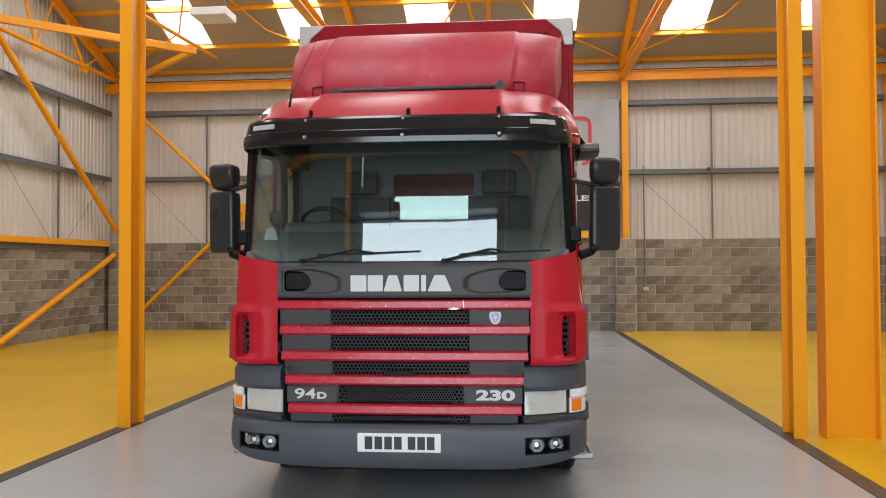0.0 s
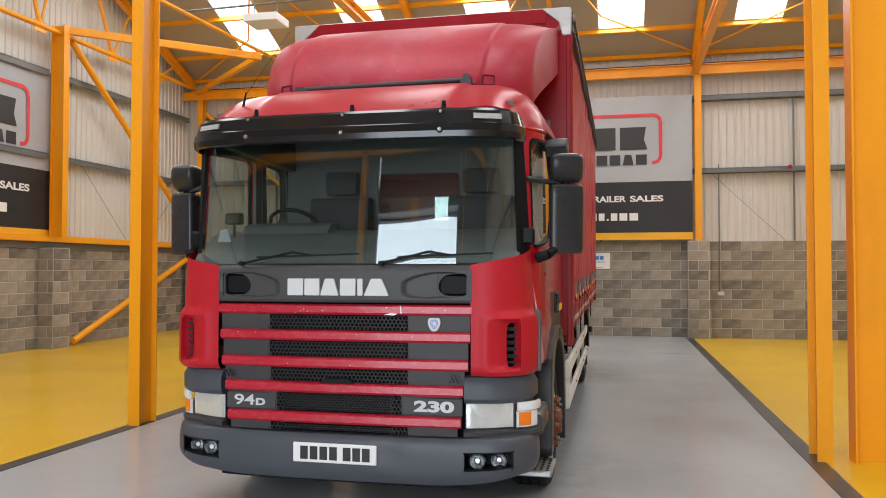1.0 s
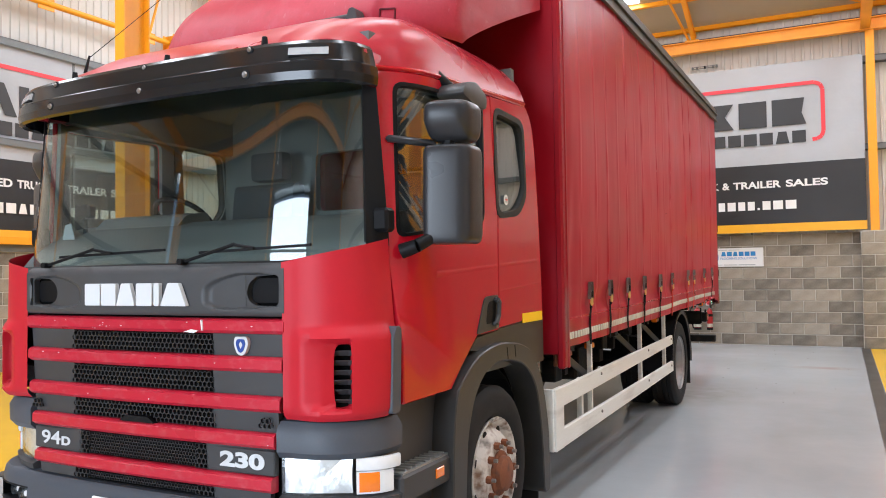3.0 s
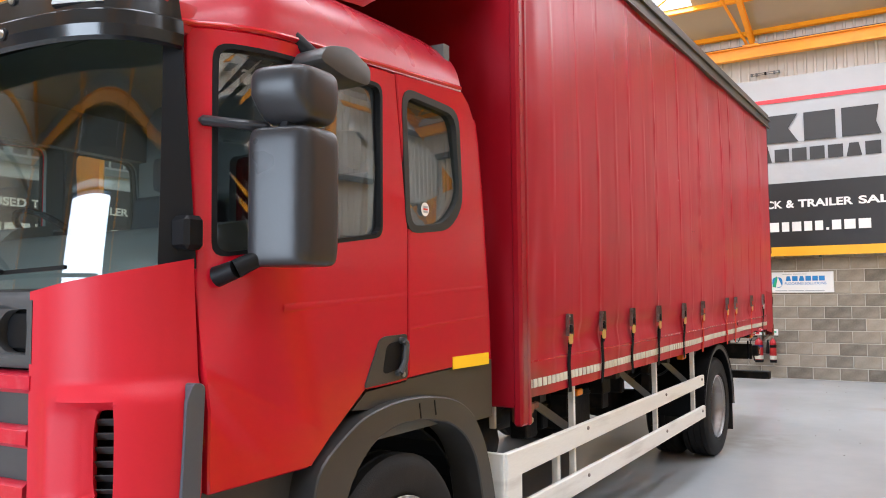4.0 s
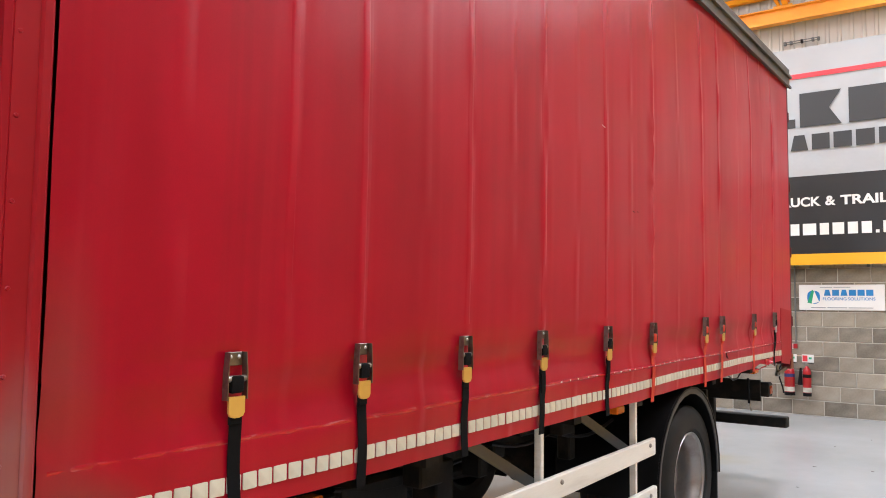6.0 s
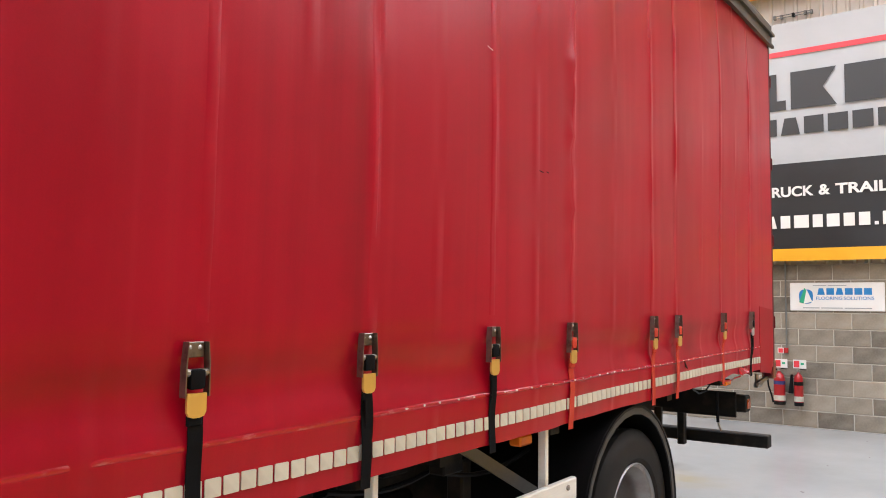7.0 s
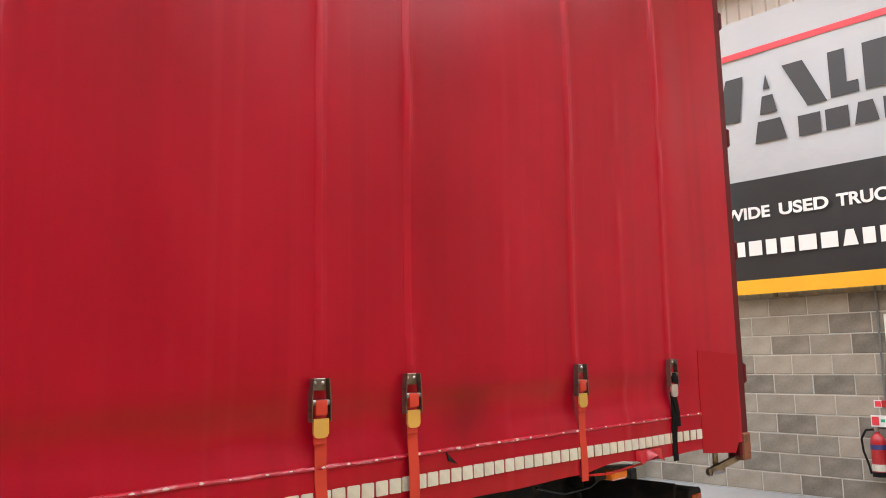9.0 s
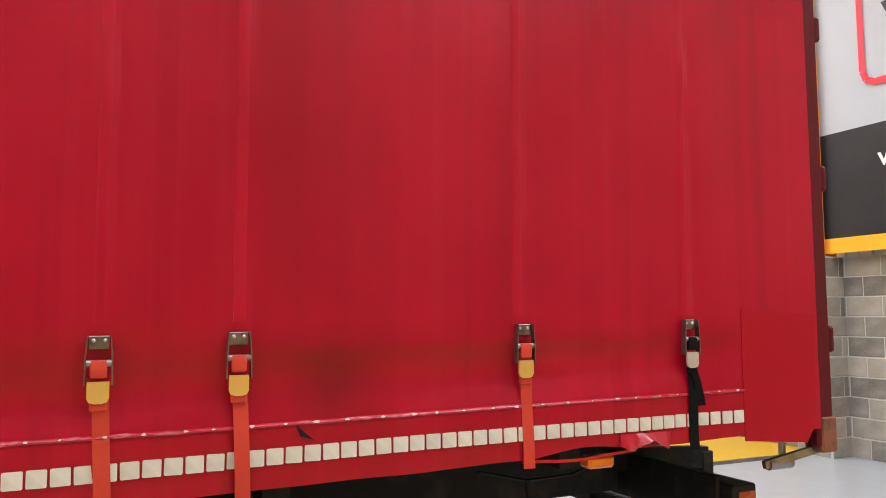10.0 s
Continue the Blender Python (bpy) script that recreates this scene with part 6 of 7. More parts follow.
    lamp_line = smoothed([(0.772, 4.925), (0.83, 4.938), (0.90, 4.962), (0.98, 5.000), (1.06, 5.048), (1.12, 5.088), (1.155, 5.13), (1.175, 5.18), (1.18, 5.24)])
    pts = lamp_line if s > 0 else [(-x, y) for x, y in lamp_line][::-1]
    part("lamp_surround", sweep(pts, [(-0.10, 0.592), (-0.03, 0.592), (-0.02, 0.602), (0.018, 0.606), (0.022, 0.632), (-0.005, 0.642), (-0.05, 0.645), (-0.05, 0.80), (-0.10, 0.80)]), "plastic", sh, smooth=True)

    def lens(a, b, z0, z1, o):
        n = 10
        full = [Vector(p) for p in lamp_line]
        def on(x):
            for p, q in zip(full, full[1:]):
                if p.x <= x <= q.x and q.x > p.x:
                    return p.lerp(q, (x - p.x) / (q.x - p.x))
            return full[-1]
        line = [tuple(on(a + (b - a) * i / n)) for i in range(n + 1)]
        line = line if s > 0 else [(-x, y) for x, y in line][::-1]
        return sweep(line, [(o - 0.014, z0), (o - 0.003, z0 + 0.002), (o, z0 + 0.012), (o, z1 - 0.012), (o - 0.003, z1 - 0.002), (o - 0.014, z1)])

    head = part("headlamp", lens(0.785, 1.052, 0.648, 0.798, -0.022), "lamp_clear", truck, "clear glass headlamp with a bright reflector", smooth=True)
    g = part("headlamp_glass", lens(0.782, 1.056, 0.645, 0.80, 0.004), "clear", head, smooth=True)
    g.visible_shadow = False
    facet = lambda x, z: 4.945 + 0.42 * max(0, x - 0.80) + 0.10 * math.sin(x * 9) * (z - 0.72) + 1.2 * (z - 0.72) ** 2
    part("reflector", grid(lambda x, z: (s * x, facet(x, z), z), [0.787 + 0.262 * i / 18 for i in range(19)], [0.652 + 0.142 * i / 10 for i in range(11)]), "lamp_clear", head, smooth=True)
    ind = part("indicator", lens(1.068, 1.172, 0.648, 0.745, 0.010), "lens_white", sh, "clear indicator lens with an amber half", smooth=True)
    part("amber_half", lens(1.078, 1.142, 0.656, 0.740, 0.0125), "amber", ind, smooth=True)
    part("side_lamp", lens(1.068, 1.178, 0.747, 0.802, 0.020), "lens_white", sh, "clear side lamp lens", smooth=True)


for s in (-1, 1):
    corner(s)

# bumper with fog lamps and number plate
BP = front_path(1.172, 4.868, 0.285, 5.26, 0.03, n=14, flat=36)
FOG_X, FOG_Z = (0.782, 1.056), (0.408, 0.516)


def with_x(path, xs):
    """A front path with points added at the given |x|."""
    out = []
    for a, b in zip(path, path[1:]):
        out.append(a)
        cuts = [x for x in xs if min(a[0], b[0]) + 1e-4 < x < max(a[0], b[0]) - 1e-4]
        out += [(x, a[1] + (b[1] - a[1]) * (x - a[0]) / (b[0] - a[0])) for x in sorted(cuts, reverse=b[0] < a[0])]
    return out + [path[-1]]


def swept_up(bm):
    """The bumper rises a little towards its ends, and has a dent."""
    for v in bm.verts:
        k = min(1, max(0, (abs(v.co.x) - 0.55) / 0.55))
        low = min(1, max(0, (0.60 - v.co.z) / 0.28))
        v.co.z += k * k * (0.012 + 0.052 * low ** 2)
        v.co.y += 0.010 * math.exp(-((v.co.x - 0.33) / 0.07) ** 2 - ((v.co.z - 0.50) / 0.05) ** 2) - 0.006 * math.exp(-((v.co.x - 0.42) / 0.04) ** 2 - ((v.co.z - 0.53) / 0.04) ** 2)
    return bm


line = with_x(BP, [s * x for s in (-1, 1) for x in FOG_X])
line = [p for i, p in enumerate(line) if i == 0 or math.dist(p, line[i - 1]) > 1e-5]
SEC = [(-0.16, 0.318), (-0.06, 0.310), (-0.015, 0.318), (0.004, 0.345), (0.012, 0.38), (0.015, FOG_Z[0]), (0.016, 0.44), (0.016, 0.48), (0.014, FOG_Z[1]), (0.010, 0.55), (0.003, 0.578), (-0.012, 0.595), (-0.05, 0.602), (-0.16, 0.602)]


def bumper_point(i, j):
    a, b = Vector(line[max(i - 1, 0)]), Vector(line[min(i + 1, len(line) - 1)])
    d = (b - a).normalized()
    return (line[i][0] + d.y * SEC[j][0], line[i][1] - d.x * SEC[j][0], SEC[j][1])


def in_fog(i, j):
    x, z = (line[int(i)][0] + line[int(i) + 1][0]) / 2, (SEC[int(j)][1] + SEC[int(j) + 1][1]) / 2
    return FOG_X[0] < abs(x) < FOG_X[1] and FOG_Z[0] < z < FOG_Z[1] and 4 < j < 8


bump = part("bumper", swept_up(grid(bumper_point, range(len(line)), range(len(SEC)), skip=in_fog, thick=0.004)), "bumper", truck, "grey plastic front bumper with a dent", smooth=True)
for s in (-1, 1):
    run = cut_path(BP, FOG_X[0] - 0.004, FOG_X[1] + 0.004)
    run = run if s > 0 else [(-x, y) for x, y in run][::-1]
    z0, z1 = FOG_Z
    fog = part("fog_lamp_bezel", swept_up(sweep(run, [(-0.13, z0 - 0.004), (0.014, z0 - 0.004), (0.019, z0 + 0.002), (0.012, z0 + 0.007), (-0.115, z0 + 0.009), (-0.115, z1 - 0.009), (0.012, z1 - 0.007), (0.019, z1 - 0.002), (0.014, z1 + 0.004), (-0.13, z1 + 0.004)])), "black", bump, smooth=True)
    for x, yy in ((FOG_X[0], 4.893), (FOG_X[1], 4.945)):
        part("bezel_end", box(*sorted((s * (x - 0.004), s * (x + 0.004))), yy - 0.01, yy + 0.075, z0 + 0.012, z1 + 0.014, 0.002), "black", fog)
    for x, yy in ((0.855, 4.928), (0.976, 4.972)):
        fl = part("fog_lamp", revolve([(0.050, 0.03), (0.050, -0.012), (0.046, -0.018), (0.043, -0.010), (0.036, 0.008), (0.018, 0.022), (0.0, 0.026)], (s * x, yy, 0.470), "y", 24, caps=False), "lamp_dark", fog, "round clear fog lamp", smooth=True)
        part("bulb_cap", revolve([(0.016, -0.002), (0.014, -0.008), (0.0, -0.010)], (s * x, yy, 0.470), "y", 14, caps=False), "lamp_clear", fl, smooth=True)
pl = part("number_plate", box(-0.268, 0.260, 4.838, 4.852, 0.428, 0.545, 0.004), "logo_white", bump, "white number plate with plain dark bars")
shapes("plate_bar", [rect(-0.220 + i * 0.062, -0.172 + i * 0.062, 0.447, 0.526) for i in range(4)] + [rect(0.052 + i * 0.060, 0.100 + i * 0.060, 0.447, 0.526) for i in range(3)], 4.8345, 4.8375, "ink", pl)
part("under_spoiler", sweep(cut_path(BP, -0.8, 0.8), [(-0.12, 0.28), (-0.06, 0.30), (-0.05, 0.33), (-0.12, 0.335)]), "black", bump)

# steps
for s in (-1, 1):
    a, b = sorted((s * 1.0, s * 1.17))
    part("step_panel", prism([(5.2, 0.99), (5.2, 0.60), (5.25, 0.34), (5.62, 0.34), (5.66, 0.62), (5.70, 0.99)], "x", s * 0.96, s * 1.11), "plastic", truck)
    a, b = sorted((s * 0.98, s * 1.205))
    st = part("cab_step", box(a, b, 5.20, 5.66, 0.575, 0.70, 0.012), "plastic", truck, "grey cab step with a ribbed metal tread")
    bm = box(a + 0.01, b - 0.01, 5.22, 5.65, 0.70, 0.708)
    for i in range(9):
        bm = bar((a + 0.02, 5.24 + i * 0.045, 0.712), (b - 0.02, 5.265 + i * 0.045, 0.712), 0.012, 0.008, bm)
    part("tread", bm, "tread_alu", st)
    part("side_marker", box(min(s * 1.204, s * 1.212), max(s * 1.204, s * 1.212), 5.50, 5.58, 0.62, 0.665, 0.003), "amber", st, "small amber side marker")
    st = part("cab_step", box(*sorted((s * 1.03, s * 1.25)), 5.34, 5.73, 0.285, 0.322, 0.008), "tread_alu", truck, "lower bare metal cab step")
    bm = None
    for i in range(8):
        for k in range(5):
            bm = revolve([(0.011, 0.0), (0.009, 0.004)], (s * (1.06 + 0.04 * k), 5.37 + i * 0.045 + 0.02 * (k % 2), 0.322), "z", 7, bm)
    part("tread", bm, "black", st)
    part("step_hanger", box(*sorted((s * 1.0, s * 1.02)), 5.3, 5.5, 0.33, 0.58), "steel", st)

# wheel arches of the cab
OUT = [(5.63, 0.34), (5.655, 0.80), (5.69, 0.99), (5.82, 1.075), (5.95, 1.140), (6.12, 1.172), (6.27, 1.178), (6.43, 1.168), (6.57, 1.145), (6.68, 1.110), (6.78, 1.050), (6.875, 0.93), (6.94, 0.78), (6.99, 0.60), (7.01, 0.30), (7.0, 0.20)]
INN = [(6.90, 0.20), (6.885, 0.45), (6.86, 0.64), (6.80, 0.85), (6.70, 0.965), (6.57, 1.035), (6.38, 1.075), (6.18, 1.082), (6.02, 1.04), (5.89, 0.93), (5.81, 0.75), (5.77, 0.34)]
for s in (-1, 1):
    fl = part("wheel_arch", prism(rounded(OUT + INN, 0.07, 3), "x", s * 1.06, s * 1.230, bevel=0.022), "arch", truck, "dark grey plastic wheel arch", smooth=True)
    for y0 in (6.325, 6.44):
        part("arch_seam", bar((s * 1.2305, y0, 1.15), (s * 1.2305, y0 + 0.012, 1.085), 0.004, 0.007), "black", fl)
    part("arch_liner", grid(lambda u, v: (s * (0.62 + 0.45 * v), 6.33 + 0.60 * math.cos(u), 0.45 + 0.60 * math.sin(u)), [math.pi * (0.02 + 0.96 * i / 14) for i in range(15)], [0, 1], thick=0.01), "black", fl)
    part("mud_flap", box(*sorted((s * 0.80, s * 1.17)), 6.93, 6.945, 0.13, 0.42), "rubber", fl)


def tyre(y, x_out, width, r, s):
    prof = [(0.295, 0.03), (0.33, 0.0), (r - 0.06, -0.004), (r - 0.02, 0.010), (r, 0.035)]
    for g in (0.28, 0.5, 0.72):
        prof += [(r, width * g - 0.008), (r - 0.012, width * g - 0.004), (r - 0.012, width * g + 0.004), (r, width * g + 0.008)]
    prof += [(r, width - 0.035), (r - 0.02, width - 0.01), (r - 0.06, width + 0.004), (0.33, width), (0.295, width - 0.03)]
    prof.append((0.295, 0.03))
    return revolve([(a, s * (x_out - b)) for a, b in prof], (0, y, r), "x", 44, caps=False)


for s in (-1, 1):
    r = 0.47
    w = part("front_wheel", tyre(6.27, 1.18, 0.28, r, s), "rubber", truck, "front wheel with a dirty tyre", smooth=True)
    prof = [(0.290, 1.150), (0.300, 1.168), (0.297, 1.176), (0.286, 1.172), (0.272, 1.150), (0.262, 1.128), (0.248, 1.130), (0.225, 1.160), (0.205, 1.184), (0.190, 1.192), (0.135, 1.194), (0.120, 1.196)]
    rim = part("rim", revolve([(a, s * b) for a, b in prof], (0, 6.27, r), "x", 40, caps=False), "rusty", w, "white steel rim flaked with rust", smooth=True)
    for i in range(10):
        a = 2 * math.pi * i / 10
        cy, cz = 6.27 + 0.163 * math.cos(a), r + 0.163 * math.sin(a)
        part("wheel_nut", tube((s * 1.192, cy, cz), (s * 1.222, cy, cz), 0.021, None, 6), "rust", rim)
        part("stud", tube((s * 1.222, cy, cz), (s * 1.242, cy, cz), 0.011, None, 8), "steel", rim)
    part("hub", revolve([(0.122, s * 1.190), (0.120, s * 1.205), (0.098, s * 1.212), (0.092, s * 1.238), (0.080, s * 1.246), (0.0, s * 1.248)], (0, 6.27, r), "x", 28, caps=False), "rust", w, "brown rusted hub cap", smooth=True)
    for i in range(8):
        a = 2 * math.pi * (i + 0.5) / 8
        # flat black discs paint the dark of the holes; none are cut
        part("hand_hole", revolve([(0.022, 0.0), (0.022, 0.004), (0.0, 0.005)], (s * 1.150 if s > 0 else -1.155, 6.27 + 0.232 * math.cos(a), r + 0.232 * math.sin(a)), "x", 10), "black", rim)
    r = 0.48
    w = part("rear_wheel", tyre(11.73, 1.185, 0.28, r, s), "rubber", truck, "twin rear wheel with a silver steel rim", smooth=True)
    part("inner_tyre", tyre(11.73, 0.86, 0.28, r, s), "rubber", w, smooth=True)
    prof = [(0.300, 1.178), (0.306, 1.172), (0.300, 1.160), (0.284, 1.156), (0.279, 1.130), (0.264, 1.105), (0.262, 1.050), (0.270, 1.035), (0.270, 0.985), (0.250, 0.94)]
    rim = part("rim", revolve([(a, s * b) for a, b in prof], (0, 11.73, r), "x", 40, caps=False), "rim", w, "silver steel rim", smooth=True)
    # disc in a darker grey than the rim: shade of the deep dish, painted
    prof = [(0.251, 0.942), (0.22, 0.93), (0.17, 0.915), (0.15, 0.91), (0.125, 0.91), (0.12, 1.03), (0.105, 1.05), (0.0, 1.05)]
    disc = part("wheel_disc", revolve([(a, s * b) for a, b in prof], (0, 11.73, r), "x", 36, caps=False), "stay_steel", w, "wheel disc and hub, coloured darker for the shade inside the rim", smooth=True)
    for i in range(10):
        a = 2 * math.pi * i / 10
        part("wheel_nut", tube((s * 0.91, 11.73 + 0.165 * math.cos(a), r + 0.165 * math.sin(a)), (s * 0.96, 11.73 + 0.165 * math.cos(a), r + 0.165 * math.sin(a)), 0.017, None, 6), "steel", rim)
    ring = [math.pi * (-0.02 + 1.04 * i / 16) for i in range(17)]
    gd = part("rear_mudguard", grid(lambda u, v: (s * (0.55 + 0.68 * v), 11.61 + 0.605 * math.cos(u), 0.495 + 0.605 * math.sin(u)), ring, [0, 1], thick=0.012), "black", truck, "black plastic rear mudguard", smooth=True)
    part("guard_lip", grid(lambda u, v: (s * 1.225, 11.61 + (0.605 - 0.045 * v) * math.cos(u), 0.495 + (0.605 - 0.045 * v) * math.sin(u)), ring, [0, 1], thick=0.008), "plastic", gd, smooth=True)
    part("mud_flap", box(*sorted((s * 0.56, s * 1.20)), 12.235, 12.25, 0.18, 0.64), "rubber", gd)
    part("guard_stay", bar((s * 1.10, 12.27, 0.50), (s * 1.10, 12.29, 1.02), 0.04, 0.03), "chassis", gd)

# mirrors
def pillow(centre, half, power=(4.0, 5.0), lean=0.0):
    """A soft-edged box; power rounds it in plan and upwards."""
    own = bmesh.new()
    bmesh.ops.create_uvsphere(own, u_segments=40, v_segments=28, radius=1.0)
    for v in own.verts:
        x, y, z = v.co
        r = math.hypot(x, y)
        soft = lambda c, n: math.copysign(abs(c) ** (2 / n), c)
        cx, cy = (x / r, y / r) if r > 1e-6 else (0.0, 0.0)
        k = abs(r) ** (2 / power[1])
        v.co = Vector(centre) + Vector((half[0] * soft(cx, power[0]) * k, half[1] * soft(cy, power[0]) * k, half[2] * soft(z, power[1])))
        v.co.y += lean * (v.co.z - centre[2])
    return own


def turned(bm, s, k, wedge=False):
    """A mirror housing swung so that its outer side lies further back; a wedge narrows towards its foot."""
    for v in bm.verts:
        v.co.y += k * (s * v.co.x - 1.347)
        v.co.x += s * 0.012 * (v.co.z - 1.913)
        if wedge:
            d = max(0, 2.24 - v.co.z) / 0.094
            v.co.y += 0.055 * d * max(0, 5.46 - v.co.y) / 0.12
            v.co.x += (s * 1.347 - v.co.x) * 0.10 * d
    return bm


for s in (-1, 1):
    mm = part("mirror", turned(pillow((s * 1.347, 5.438, 1.913), (0.106, 0.094, 0.221), (4.6, 11.0)), s, 0.30), "housing", truck, "large black door mirror housing", smooth=True)
    part("mirror_glass", prism(rounded([(s * 1.275, 1.75), (s * 1.43, 1.765), (s * 1.435, 2.085), (s * 1.28, 2.10)], 0.03), "y", 5.510, 5.518), "alu", mm)
    dome = turned(pillow((s * 1.347, 5.438, 2.240), (0.104, 0.100, 0.092), (4.2, 5.0)), s, 0.26, True)
    part("wide_mirror", dome, "housing", mm, "small rounded wide-angle mirror", smooth=True)
    arm = part("mirror_arm", bar((s * 1.105, 5.26, 2.165), (s * 1.29, 5.39, 2.14), 0.040, 0.032, bevel=0.012), "housing", mm, "black metal mirror arm", smooth=True)
    part("lower_arm", merge(tube((s * 1.165, 5.285, 1.662), (s * 1.235, 5.30, 1.685), 0.034, None, 14, 0.030), tube((s * 1.235, 5.30, 1.685), (s * 1.285, 5.36, 1.725), 0.030, None, 14, 0.026)), "black", mm, smooth=True)
    part("pillar_hinge", box(*sorted((s * 1.085, s * 1.165)), 5.165, 5.24, 1.745, 1.85, 0.014), "black", truck)
    part("mirror_post", tube((s * 1.33, 5.42, 2.12), (s * 1.345, 5.43, 2.18), 0.03, None, 8), "black", mm)
hood = prism(rounded([(5.575, 2.405), (5.62, 2.465), (5.74, 2.488), (5.865, 2.44), (5.855, 2.37), (5.72, 2.372)], 0.035), "x", 1.195, 1.335)
kerb = part("kerb_mirror", bevel_all(hood, 0.022, 40, 2), "arch", truck, "black kerb mirror above the door", smooth=True)
part("stalk", tube((1.165, 5.625, 2.515), (1.23, 5.67, 2.455), 0.036, None, 12, 0.024), "black", kerb, smooth=True)

# chassis and what hangs below
for s in (-1, 1):
    a, b = sorted((s * 0.38, s * 0.455))
    part("chassis_rail", prism([(5.4, 0.72), (14.0, 0.80), (14.0, 1.03), (5.4, 0.95)], "x", a, b), "chassis", truck)
for y in (7.6, 8.8, 10.0, 10.8, 12.2, 13.2):
    part("cross_bearer", box(-1.2, 1.2, y - 0.04, y + 0.04, 1.0 + rake(y), 1.06 + rake(y)), "chassis", truck)
part("deck_edge", prism([(7.25, 1.09), (14.28, 1.195), (14.28, 1.26), (7.25, 1.16)], "x", 1.18, 1.235), "chassis", truck)
part("deck_edge", prism([(7.25, 1.09), (14.28, 1.195), (14.28, 1.26), (7.25, 1.16)], "x", -1.235, -1.18), "chassis", truck)
part("deck", prism([(7.2, 1.075), (14.3, 1.185), (14.3, 1.23), (7.2, 1.115)], "x", -1.23, 1.23), "chassis", truck)
part("front_axle", box(-0.9, 0.9, 6.2, 6.34, 0.40, 0.52, 0.02), "chassis", truck)
part("rear_axle", tube((-0.95, 11.73, 0.5), (0.95, 11.73, 0.5), 0.10, None, 12), "chassis", truck)
part("differential", revolve([(0.05, -0.24), (0.2, -0.14), (0.22, 0.0), (0.2, 0.14), (0.05, 0.24)], (0, 11.71, 0.5), "x", 16), "chassis", truck, smooth=True)
part("prop_shaft", tube((0, 7.0, 0.68), (0, 11.3, 0.52), 0.05, None, 10), "chassis", truck)
part("engine_block", box(-0.38, 0.38, 5.3, 7.0, 0.45, 1.0, 0.03), "chassis", truck)
part("air_tank", tube((0.66, 7.75, 0.84), (0.66, 8.4, 0.84), 0.10, None, 16), "chassis", truck, smooth=True)
part("battery_box", box(0.48, 0.90, 8.62, 9.05, 0.66, 0.94, 0.02), "chassis", truck)
part("fuel_tank", box(-1.1, -0.5, 8.3, 9.2, 0.56, 1.0, 0.06), "chassis", truck)
part("spare_box", box(-1.0, -0.5, 9.5, 10.2, 0.62, 0.95, 0.02), "chassis", truck)
part("leaf_spring", prism([(10.86, 0.82), (11.73, 0.62), (12.56, 0.84), (12.56, 0.88), (11.73, 0.70), (10.86, 0.86)], "x", -0.50, -0.42), "chassis", truck)
random.seed(5)
for i in range(14):
    y = 7.5 + 0.24 * i
    x = random.uniform(0.55, 1.0)
    z = random.uniform(0.86, 1.0)
    part("valve_block" if i % 3 else "bracket_plate", box(x - 0.05, x + random.uniform(0.03, 0.09), y, y + random.uniform(0.06, 0.16), z - random.uniform(0.04, 0.14), z + 0.06, 0.008), "chassis", truck)
for i in range(6):
    y, x = 7.4 + 0.6 * i, 0.75 + 0.07 * (i % 3)
    hose = grid(lambda k, a: (x + 0.011 * math.cos(a), y + 0.12 * k, 0.93 - 0.05 * math.sin(math.pi * k / 6) - 0.02 * (i % 2) + 0.011 * math.sin(a)), range(7), [math.pi * j / 3 for j in range(7)])
    part("air_hose", hose, "black", truck, smooth=True)
part("leaf_spring", prism([(10.86, 0.82), (11.73, 0.62), (12.56, 0.84), (12.56, 0.88), (11.73, 0.70), (10.86, 0.86)], "x", 0.42, 0.50), "chassis", truck)
part("cab_back_pipe", tube((0.9, 7.08, 0.95), (0.9, 7.08, 1.5), 0.02, None, 8), "alu", truck)
part("side_plate", box(1.03, 1.068, 7.28, 7.30, 0.89, 1.04, 0.004), "guard", truck, "pale plate below the headboard")
part("silencer", tube((0.85, 7.1, 0.80), (0.85, 7.45, 0.80), 0.15, None, 16), "chassis", truck, smooth=True)

